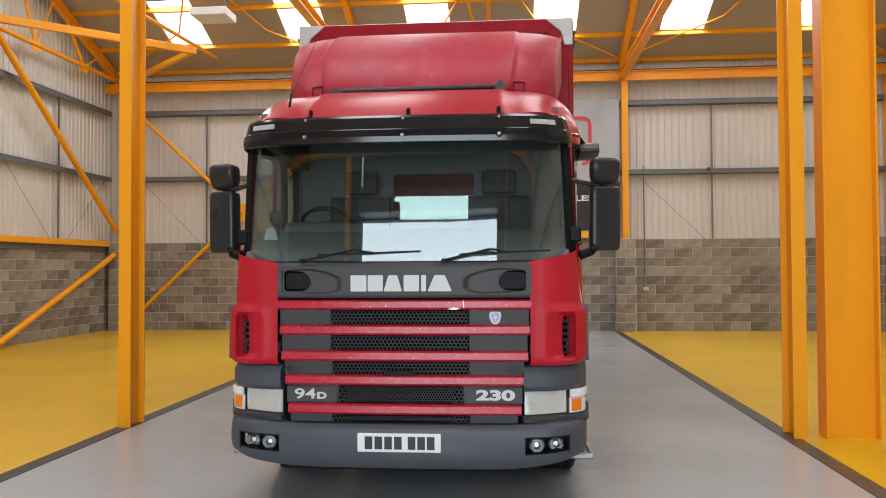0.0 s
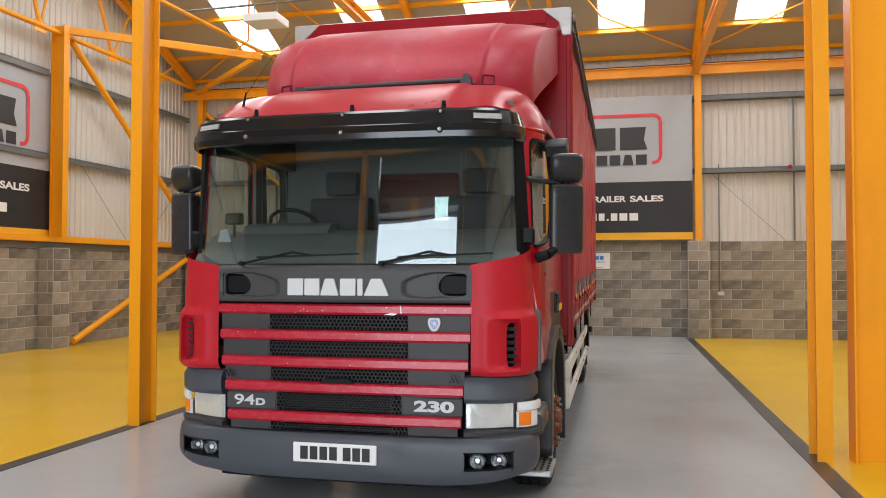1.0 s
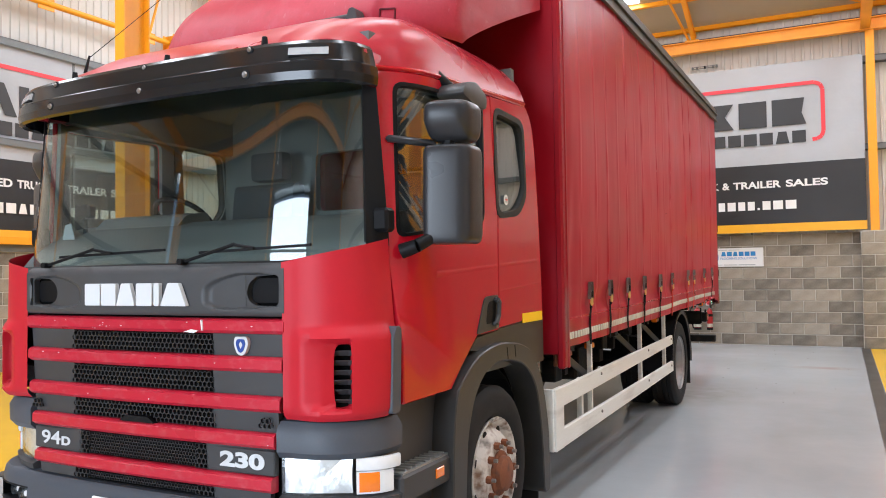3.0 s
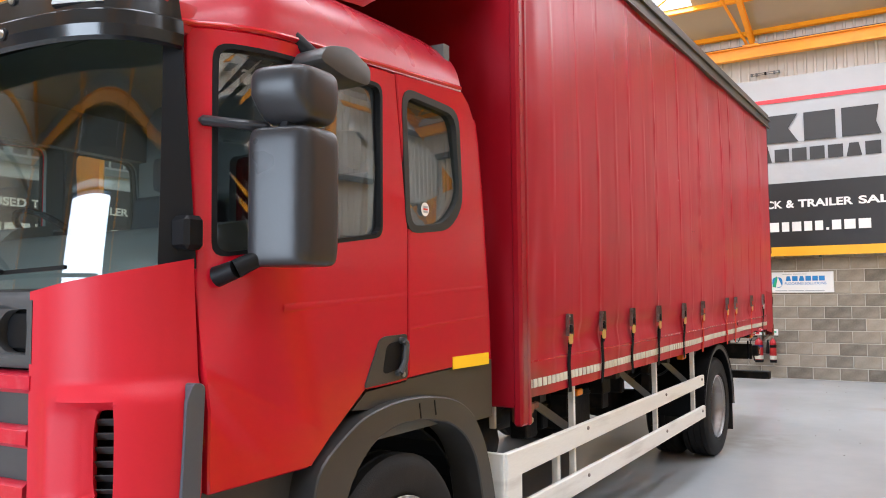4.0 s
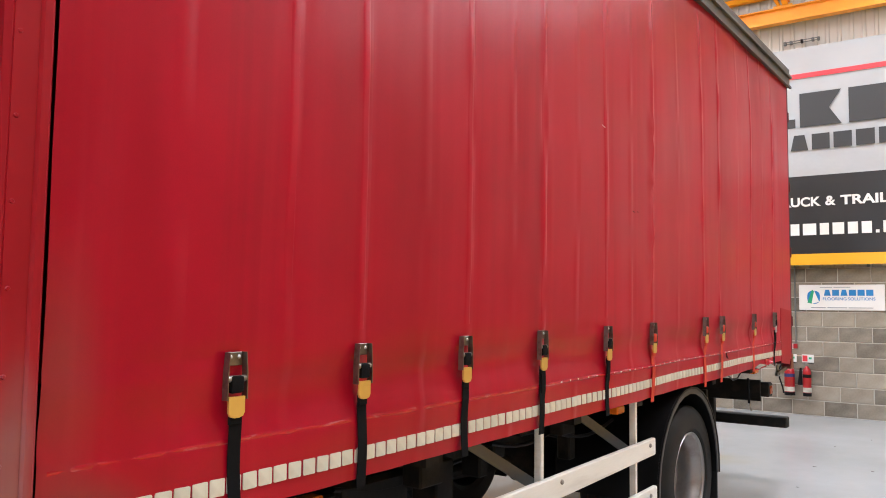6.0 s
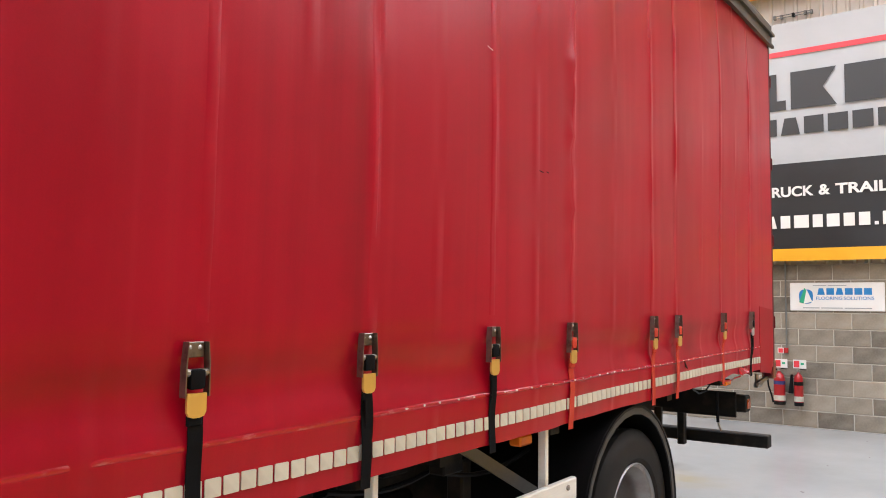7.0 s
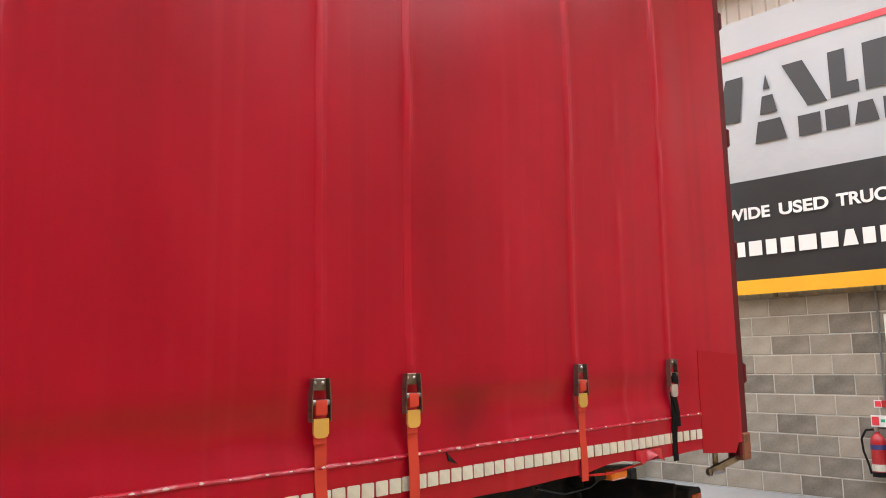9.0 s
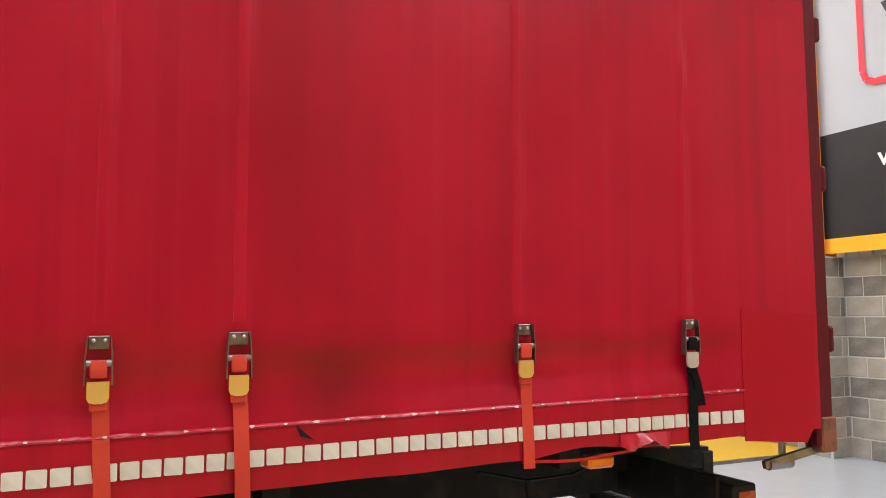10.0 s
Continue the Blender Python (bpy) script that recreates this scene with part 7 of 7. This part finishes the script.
# side guards
for s in (-1, 1):
    gd = part("side_guard", prism([(7.15, 0.685), (10.90, 0.768), (10.90, 0.865), (7.15, 0.815)], "x", s * 1.225, s * 1.255, bevel=0.006), "guard", truck, "white painted side guard rails, scuffed")
    part("lower_rail", prism([(7.15, 0.42), (10.92, 0.482), (10.92, 0.590), (7.15, 0.545)], "x", s * 1.225, s * 1.255, bevel=0.006), "guard", gd)
    part("end_upright", prism([(7.06, 0.42), (7.22, 0.42), (7.22, 0.817), (7.06, 0.815)], "x", s * 1.222, s * 1.256, bevel=0.005), "guard", gd)
    part("end_return", box(*sorted((s * 1.06, s * 1.24)), 7.05, 7.075, 0.42, 0.815, 0.004), "guard", gd)
    part("latch", box(*sorted((s * 1.12, s * 1.18)), 7.03, 7.055, 0.50, 0.545, 0.006), "black", gd)
    for y, z in ((7.99, 1.06), (9.60, 1.08), (10.69, 1.09)):
        part("guard_post", box(*sorted((s * 1.185, s * 1.222)), y - 0.013, y + 0.013, 0.46, z, 0.003), "guard", gd)
        for zz in (0.50, 0.78):
            part("bolt", revolve([(0.012, 0.0), (0.012, 0.006), (0.006, 0.01)], (s * 1.255 if s > 0 else -1.265, y + 0.12, zz + 0.015 * (y - 7.2)), "x", 8), "steel", gd)
        part("stay", bar((s * 1.17, y + 0.16, 0.74), (s * 1.02, y - 0.36, 1.05), 0.012, 0.05), "stay_steel", gd)
    part("guard_post", box(*sorted((s * 1.17, s * 1.21)), 7.76, 7.80, 0.44, 0.80, 0.004), "guard", gd)

# load body: headboard, posts, roof
head = part("headboard", box(-1.262, 1.262, 7.19, 7.25, 1.02, 3.845, 0.008), "board_red", truck, "maroon painted steel headboard")
part("head_band", box(-1.06, 1.06, 7.175, 7.19, 3.74, 3.86), "board_red", head)
for s in (-1, 1):
    part("corner_cap", prism([(s * 1.02, 3.865), (s * 1.278, 3.865), (s * 1.278, 3.62), (s * 1.20, 3.62), (s * 1.17, 3.74)], "y", 7.172, 7.30, bevel=0.006), "alu", head, "bare aluminium corner casting")
    pp = part("corner_post", box(*sorted((s * 1.225, s * 1.278)), 7.185, 7.285, 0.93, 3.70, 0.012), "board_red", truck, "maroon front corner post with worn edges")
    part("post_lip", box(*sorted((s * 1.262, s * 1.285)), 7.255, 7.285, 0.93, 3.70, 0.006), "board_red", pp)
    part("post_flange", box(*sorted((s * 1.262, s * 1.281)), 7.20, 7.225, 1.0, 3.6), "board_red", pp)
    for i in range(14):
        part("rivet", revolve([(0.006, 0.0), (0.004, 0.003)], (s * 1.281 if s > 0 else -1.284, 7.212, 1.1 + i * 0.18), "x", 7), "board_red", pp)
    rr = part("roof_rail", prism([(7.25, 3.665), (14.40, 3.735), (14.40, 3.92), (7.25, 3.865)], "x", s * 1.22, s * 1.29, bevel=0.012), "rail", truck, "weathered grey roof rail")
    part("rail_lip", prism([(7.25, 3.75), (14.40, 3.82), (14.40, 3.84), (7.25, 3.77)], "x", s * 1.285, s * 1.312), "rail", rr)
    part("rail_lip", prism([(7.25, 3.655), (14.40, 3.725), (14.40, 3.745), (7.25, 3.675)], "x", s * 1.285, s * 1.306), "rail", rr)
part("load_roof", prism([(7.19, 3.85), (14.42, 3.91), (14.42, 3.93), (7.19, 3.87)], "x", -1.25, 1.25), "white", truck)
for s in (-1, 1):
    rp = part("rear_post", box(*sorted((s * 1.19, s * 1.266)), 14.315, 14.405, 1.08, 3.90, 0.01), "rear_red", truck, "maroon rear corner post with hinges")
    for z in (1.45, 2.10, 2.725, 3.4):
        part("hinge", box(*sorted((s * 1.22, s * 1.272)), 14.395, 14.425, z, z + 0.105, 0.01), "rear_red", rp)
    part("foot", box(*sorted((s * 1.18, s * 1.272)), 14.33, 14.415, 1.06, 1.20, 0.008), "rust", rp, "rusty steel foot")
part("rear_door", box(-1.19, 1.19, 14.36, 14.40, 1.10, 3.88, 0.004), "rear_red", truck)

# rear lamp beam and bumper
lb = part("lamp_beam", box(-1.15, 1.15, 13.98, 14.10, 0.82, 0.945, 0.008), "chassis", truck, "black rear lamp beam with amber ends")
part("end_lens", box(1.15, 1.158, 14.0, 14.085, 0.845, 0.92, 0.004), "amber_dark", lb)
part("beam_plate", box(0.40, 1.08, 13.96, 13.98, 0.78, 0.97, 0.004), "chassis", lb)
ub = part("rear_bumper", box(-1.19, 1.19, 14.46, 14.57, 0.49, 0.59, 0.008), "chassis", truck, "black steel rear under-run bar")
for x in (-0.5, 0.5):
    part("hanger", box(x - 0.03, x + 0.03, 14.40, 14.47, 0.46, 0.95, 0.006), "chassis", ub)
    part("hanger_arm", bar((x, 14.44, 0.92), (x, 13.9, 0.95), 0.05, 0.10), "chassis", ub)
rt = part("ratchet", revolve([(0.022, -0.06), (0.022, 0.06)], (1.19, 14.18, 1.02), "y", 10), "steel", truck, "rusty curtain ratchet below the tail")
part("ratchet_arm", bar((1.19, 14.10, 1.02), (1.22, 14.36, 1.07), 0.02, 0.03), "steel", rt)
part("ratchet_pin", tube((1.17, 14.22, 1.02), (1.17, 14.22, 1.10), 0.014, None, 6), "steel", rt)
rt = part("ratchet", revolve([(0.024, -0.05), (0.024, 0.05)], (1.20, 7.36, 1.0), "x", 12), "rust", truck, "rusty curtain ratchet below the front post")
part("ratchet_arm", bar((1.2, 7.30, 0.98), (1.23, 7.46, 1.01), 0.02, 0.03), "rust", rt)
part("ratchet_plate", box(1.16, 1.18, 7.29, 7.44, 0.93, 1.06, 0.006), "rust", rt)
part("ratchet_pin", tube((1.15, 7.36, 0.94), (1.25, 7.36, 0.94), 0.015, None, 6), "steel", rt)
part("side_lamp_amber", box(1.15, 1.215, 13.27, 13.38, 1.075, 1.118, 0.010), "amber", truck, "small amber side lamp below the deck")
part("side_lamp_amber", box(1.10, 1.16, 8.19, 8.28, 0.965, 1.01, 0.008), "amber", truck, "small amber side lamp below the deck")
part("side_lamp_amber", box(1.10, 1.16, 10.58, 10.68, 1.02, 1.065, 0.008), "amber", truck, "small amber side lamp below the deck")
cable = None
pts = [(1.1, 12.9, 1.08), (1.08, 13.1, 1.03), (1.06, 13.3, 1.03), (1.05, 13.5, 1.09)]
for a, b in zip(pts, pts[1:]):
    cable = tube(a, b, 0.006, cable, 5)
part("cable", cable, "black", truck)

# curtains
BUCKLES = [7.81, 8.30, 8.88, 9.47, 10.145, 10.78, 11.72, 12.07, 12.98, 13.67]
SEAMS = [7.62, 7.99, 8.30, 8.62, 8.90, 9.22, 9.49, 9.82, 10.16, 10.47, 10.80, 11.25, 11.72, 12.075, 12.55, 12.966, 13.30, 13.66]


def curtain_x(y, z):
    zb = 1.055 + rake(y)
    h = (z - zb) / 2.65
    x = 1.264 + 0.020 * math.sin(math.pi * min(1, max(0, h))) ** 0.7
    for i, sy in enumerate(SEAMS):
        d = (y - sy - 0.006 * math.sin(z * 2.1 + i)) / 0.022
        if abs(d) < 4:
            main = any(abs(sy - b) < 0.05 for b in BUCKLES)
            x += (0.0052 if main else 0.0022) * (math.exp(-d * d) - 0.6 * math.exp(-((d - 1.9) / 0.6) ** 2)) * (0.6 + 1.8 * noise.noise((sy * 9, z * 4.5, 0.5)))
    x -= 0.024 * math.exp(-max(0, y - 7.308) / 0.35)
    fade = max(0.15, 1 - h * 0.7)
    x += 0.018 * noise.noise((y * 1.1, z * 0.8, 3.1)) + 0.004 * noise.noise((y * 4.0, z * 0.9, 7.7)) + 0.002 * noise.noise((y * 9, z * 3.5, 1.3)) * fade
    k = math.exp(-((y - 7.36) / 0.10) ** 2)
    x += 0.016 * k * noise.noise((y * 8, z * 3.0, 5.5))
    for bz, size in ((1.84, 0.010), (2.02, 0.016), (2.17, 0.008), (2.34, 0.018), (2.52, 0.010), (2.66, 0.014)):
        x += size * math.exp(-((y - 10.775) / 0.035) ** 2 - ((z - bz) / 0.045) ** 2)
    # fold where the buckles pull, and slack below it
    d = z - 1.47 - 0.0148 * (y - 7.81) - 0.02 * noise.noise((y * 0.9, 4.0, 0.0))
    x -= 0.007 * math.exp(-(d / 0.020) ** 2) * (0.7 + 0.7 * noise.noise((y * 2.0, 1.0, 8.0)))
    pull = min(1, max(0, (y - 7.38) / 0.5)) * (0.9 + 0.5 * noise.noise((y * 0.8, 6.0, 2.0)))
    inward = min(1, max(0, -d / 0.11))
    back = min(1, max(0, (-d - 0.14) / 0.10))
    x -= pull * (0.022 * inward * inward * (3 - 2 * inward) - 0.020 * back * back * (3 - 2 * back))
    low = max(0, 1 - abs(z - zb - 0.25) / 0.22)
    x += low * (0.006 + 0.015 * noise.noise((y * 1.5, z * 5, 9.0)) + 0.006 * noise.noise((y * 4, z * 14, 2.0)))
    k = min(1, max(0, (y - 13.70) / 0.25))
    k = 0.9 * k * k * (3 - 2 * k)
    return x * (1 - k) + 1.272 * k


def span(a, b, n):
    return [a + (b - a) * i / n for i in range(n + 1)]


ys = sorted(set([round(v, 3) for v in span(7.308, 14.324, 300)] + [round(sy + k * 0.009, 3) for sy in SEAMS for k in range(-4, 5)]))
hs = [0, 0.012, 0.03, 0.045, 0.06, 0.075, 0.09, 0.105, 0.12, 0.132, 0.143, 0.152, 0.16, 0.168, 0.177, 0.19, 0.205, 0.225] + [0.245 + 0.02 * k for k in range(37)] + [0.985, 1.0]


def curtain(s):
    def fn(y, h):
        zb, zt = 1.055 + rake(y), 3.70 + 0.0098 * (y - 7.25)
        z = zb + (zt - zb) * h
        if h == 0:
            z += 0.006 * noise.noise((y * 4, 0.0, 2.0))
            if 13.02 < y < 13.42:
                z += 0.022 * math.sin(math.pi * (y - 13.02) / 0.40)
        return (s * curtain_x(y, z), y, z)
    return grid(fn, ys, hs, thick=0.002)


cur = part("side_curtain", curtain(1), "curtain", truck, "red vinyl side curtain with creases, dark dirt streaks and a painted shade band", smooth=True)
part("side_curtain", grid(lambda y, h: (-1.27, y, 1.055 + rake(y) + 2.65 * h), span(7.285, 14.352, 20), [0, 0.5, 1], thick=0.002), "curtain", truck)
# welded bead along the hem; pale flecks paint wear and glints on it
pts = span(7.33, 13.93, 120)
bead_z = lambda y: 1.243 + 0.0119 * (y - 7.3)
bead = grid(lambda y, a: (curtain_x(y, bead_z(y)) - 0.001 + 0.0075 * math.sin(a) * min(1, max(0.10, (y - 9.2) / 2)), y, bead_z(y) + 0.0065 * math.cos(a) + 0.003 * noise.noise((y * 5, 0, 0))), pts, [0.0, 0.8, 1.57, 2.35, 3.14])
part("hem_bead", bead, "bead_red", cur, "raised welded hem line", smooth=True)
random.seed(21)
for i in range(46):
    y = 13.9 - 0.094 * i + random.uniform(-0.012, 0.012)
    r = random.uniform(0.0025, 0.0055)
    xx, zz = curtain_x(y, bead_z(y)) + 0.0058, bead_z(y) + 0.002
    w = random.uniform(0.9, 2.0)
    fleck = [(y + r * w * math.cos(a) * (1 + 0.3 * math.sin(3 * a + i)), zz + r * 0.75 * math.sin(a)) for a in [math.pi * k / 5 for k in range(10)]]
    part("worn_spot", prism(fleck, "x", xx, xx + 0.002), "pale_wear_glint", cur)
for y in BUCKLES:
    seam = min(SEAMS, key=lambda v: abs(v - y))
    across = [v for v in ys if abs(v - seam) < 0.024]
    z0 = 1.50 + 0.0148 * (y - 7.81)

    def band(v, h):
        zb, zt = 1.055 + rake(v), 3.70 + 0.0098 * (v - 7.25)
        z = zb + (zt - zb) * h
        return (curtain_x(v, z) + (0.0013 if across[0] < v < across[-1] else -0.0006), v, z)
    part("weld_band", grid(band, across, [h for h in hs if 1.055 + rake(y) + 2.6 * h > z0 and h < 0.985]), "weld_band", cur, smooth=True)
part("curtain_patch", grid(lambda u, v: (curtain_x(13.925 + 0.38 * u, 1.12 + 0.5 * v) + 0.0025, 13.925 + (0.365 + 0.02 * v) * u - 0.05 * max(0, u - 0.85) / 0.15 * max(0, 0.14 - v) / 0.14, 1.135 - 0.03 * u + (0.49 + 0.005 * u) * v), span(0, 1, 10), span(0, 1, 10), thick=0.003), "patch", cur, "brighter red repair patch at the tail")
strip = grid(lambda y, v: (curtain_x(y, 1.15) - 0.004 + 0.006 * math.sin(y * 23), y, 1.055 + rake(y) - 0.012 * math.sin(math.pi * (y - 12.98) / 0.45) - 0.010 * v), span(12.98, 13.43, 24), [0, 1], thick=0.002)
for a, b, z in ((10.503, 10.534, 2.139), (10.560, 10.580, 2.142)):
    slit = grid(lambda y, v: (curtain_x(y, z + v) + 0.0015, y, z + v - 0.004 * math.sin(31 * (y - a))), span(a, b, 4), [0.0, 0.004], thick=0.001)
    part("slit", slit, "chassis", cur, "short cut in the curtain")
scuff = grid(lambda y, v: (curtain_x(y, 2.542 + v) + 0.0015, y, 2.542 + v - 0.25 * (y - 10.113)), span(10.113, 10.146, 4), [0.0, 0.004], thick=0.001)
part("scuff", scuff, "pale_wear_glint", cur, "pale scratch on the curtain")
part("torn_hem_strip", strip, "curtain_hem", cur, "thin torn strip hanging from the hem", smooth=True)
tear = [(12.235, 1.305), (12.25, 1.265), (12.29, 1.252), (12.265, 1.272), (12.245, 1.29)]
xt = curtain_x(12.26, 1.28)
part("tear", prism(tear, "x", xt - 0.002, xt + 0.004), "chassis", cur)
fl = grid(lambda u, v: (1.272 + 0.03 * math.sin(u * 3.1) * v + 0.012 * math.sin(u * 17) * v, 13.36 + 0.22 * u, 1.195 - 0.055 * v * (0.7 + 0.3 * math.sin(u * 9))), span(0, 1, 14), [0, 0.25, 0.5, 0.75, 1.0], thick=0.002)
part("torn_flap", fl, "curtain_hem", cur, "torn and folded piece of the hem", smooth=True)
xt = curtain_x(13.47, 1.2)
bm = prism([(13.445, 1.245), (13.455, 1.205), (13.475, 1.18), (13.505, 1.15), (13.49, 1.185), (13.465, 1.215)], "x", xt - 0.002, xt + 0.005)
part("tear", bm, "chassis", cur)

# reflective tape, one piece each
tile = prism(rounded([(-0.0235, -0.0225), (0.0235, -0.0225), (0.0235, 0.0225), (-0.0235, 0.0225)], 0.004, 2), "x", -0.0015, 0.0015)
me = bpy.data.meshes.new("reflector_tile")
tile.to_mesh(me)
tile.free()
me.materials.append(M["tape_white"])
random.seed(3)
tape_z = lambda y: 1.128 + 0.094 * (y - 7.345) / 5.255 if y < 12.6 else 1.222 + 0.004 * (y - 12.6)
y = 7.345
while y < 13.91:
    z = tape_z(y)
    ob = placed("reflector_tile", me, cur, (curtain_x(y, z) + 0.0035, y, z))
    ob.rotation_euler = (radians(random.uniform(-1.5, 1.5)), 0, 0)
    y += 0.0537


# buckles with their straps
def buckle(y, z, red, grip, loose):
    x = max(curtain_x(y, z - k) for k in (0.0, 0.04, 0.08)) + 0.004
    b = part("buckle", box(x, x + 0.006, y - 0.026, y + 0.026, z - 0.036, z, 0.002), "buckle_steel", truck, "metal over-centre buckle with a webbing strap")
    for k in (-1, 1):
        part("side_plate", prism([(y + k * 0.0265, z), (y + k * 0.0285, z), (y + k * 0.0335, z - 0.055), (y + k * 0.0345, z - 0.125), (y + k * 0.031, z - 0.125), (y + k * 0.030, z - 0.055)], "x", x, x + 0.022), "buckle_steel", b)
        part("rivet", revolve([(0.006, 0.0), (0.003, 0.004)], (x + 0.006, y + k * 0.014, z - 0.013), "x", 8), "alu", b)
    part("roller", tube((x + 0.012, y - 0.03, z - 0.070), (x + 0.012, y + 0.03, z - 0.070), 0.009, None, 10), "steel", b)
    part("webbing_loop", box(x + 0.004, x + 0.024, y - 0.021, y + 0.021, z - 0.108, z - 0.062, 0.008, segments=2), "strap_red" if red else "strap_black", b, smooth=True)
    part("lever_grip", prism([(y - 0.0265, z - 0.116), (y + 0.0265, z - 0.116), (y + 0.0265, z - 0.158), (y + 0.021, z - 0.168), (y + 0.008, z - 0.172), (y - 0.008, z - 0.172), (y - 0.021, z - 0.168), (y - 0.0265, z - 0.158)], "x", x + 0.013, x + 0.020), grip, b)
    zb = 1.03 + rake(y)
    w = 0.0205
    part("strap_fold", box(x + 0.004, x + 0.014, y - 0.020, y + 0.022, z - 0.192, z - 0.150, 0.004), "strap_red" if red else "strap_black", b)
    strap = grid(lambda u, v: (max(x + 0.006 - 0.010 * v, curtain_x(y, z - 0.15 + (zb - z + 0.15) * v) + 0.006) + 0.003 * math.sin(v * 7 + y * 5), y + u * w + 0.006 + 0.014 * v, z - 0.15 + (zb - z + 0.15) * v), [-1, 0, 1], span(0, 1, 14), thick=0.003)
    part("strap", strap, "strap_red" if red else "strap_black", b)
    if loose:
        tail = grid(lambda u, v: (x + 0.014 - 0.02 * v * v, y + u * w * 0.8 + loose * v, z - 0.16 - 0.15 * v), [-1, 1], span(0, 1, 8), thick=0.003)
        part("strap_tail", tail, "strap_red" if red else "strap_black", b)
    return b


for i, y in enumerate(BUCKLES):
    red = 5 <= i <= 8
    grip = "lever_yellow" if i < 9 else "alu"
    buckle(y, 1.486 + 0.0148 * (y - 7.81) + (0.012 if y > 11 else 0), red, grip, {3: 0.03, 4: 0.02, 9: 0.06}.get(i, 0))
hk = part("hanging_hook", tube((1.22, 13.02, 1.06), (1.22, 13.04, 0.86), 0.010, None, 6), "strap_black", truck, "loose strap end with a steel hook")
part("hook", tube((1.22, 13.04, 0.86), (1.23, 13.07, 0.80), 0.007, None, 6), "steel", hk)

# walls: mortar faces with their blocks, the nearest blocks apart
m = M["block"].copy()
m.name = "concrete_block_far"
info = next(k for k in m.node_tree.nodes if k.type == "OBJECT_INFO")
geo = m.node_tree.nodes.new("ShaderNodeNewGeometry")
for l in list(m.node_tree.links):
    if l.from_node == info:
        m.node_tree.links.new(geo.outputs["Random Per Island"], l.to_socket)
M["block_far"] = m
random.seed(11)
north = solo("wall_north", box(WX0 - 0.2, WX1 + 0.2, WY1, WY1 + 0.2, 0, WALL_H), "mortar", "grey concrete block wall with pale joints", "wall", kind="structure")
wall_blocks(north, (WX0, WY1), (1, 0), (0, -1), WX1 - WX0, lambda u: 6.6 < u < 18.0)
west = solo("wall_west", box(WX0 - 0.2, WX0, WY0, WY1, 0, 2.03), "mortar", "grey concrete block wall with pale joints", "wall", kind="structure")
wall_blocks(west, (WX0, WY0), (0, 1), (1, 0), WY1 - WY0, lambda u: u > 12.2, 9, -0.1)
east = solo("wall_east", box(WX1, WX1 + 0.2, WY0, WY1, 0, WALL_H), "mortar", "grey concrete block wall with pale joints", "wall", kind="structure")
wall_blocks(east, (WX1, WY1), (0, -1), (-1, 0), WY1 - WY0, lambda u: False)
bm = box(WX0 - 0.2, DOOR_X0, WY0 - 0.2, WY0, 0, WALL_H)
bm = box(DOOR_X1, WX1 + 0.2, WY0 - 0.2, WY0, 0, WALL_H, bm=bm)
solo("wall_south", bm, "mortar", "grey concrete block wall beside the roller door", "wall", kind="structure")
for x in FRAMES_X:
    cx = min(max(x + (0.06 if x > 0 else -0.08), WX0 + 0.3), WX1 - 0.3)
    pier = solo("block_pier", box(cx - 0.235, cx + 0.235, WY1 - 0.30, WY1 + 0.01, 0, WALL_H + 0.01), "mortar", "concrete block pier that carries a steel column", "pier", "block piers", kind="structure")
    wall_blocks(pier, (cx - 0.235, WY1 - 0.30), (1, 0), (0, -1), 0.47, lambda u: True)
    wall_blocks(pier, (cx - 0.235, WY1), (0, -1), (-1, 0), 0.30, lambda u: True)
    wall_blocks(pier, (cx + 0.235, WY1 - 0.30), (0, 1), (1, 0), 0.30, lambda u: True)
for y in (14.27, 7.95):
    pier = solo("block_pier", box(WX0 - 0.01, WX0 + 0.36, y - 0.235, y + 0.235, 0, 2.03), "mortar", "concrete block pier that carries a steel column", "pier", "block piers", kind="structure")
    wall_blocks(pier, (WX0 + 0.36, y - 0.235), (0, 1), (1, 0), 0.47, lambda u: True, 9)
    wall_blocks(pier, (WX0, y - 0.235), (1, 0), (0, -1), 0.36, lambda u: True, 9)
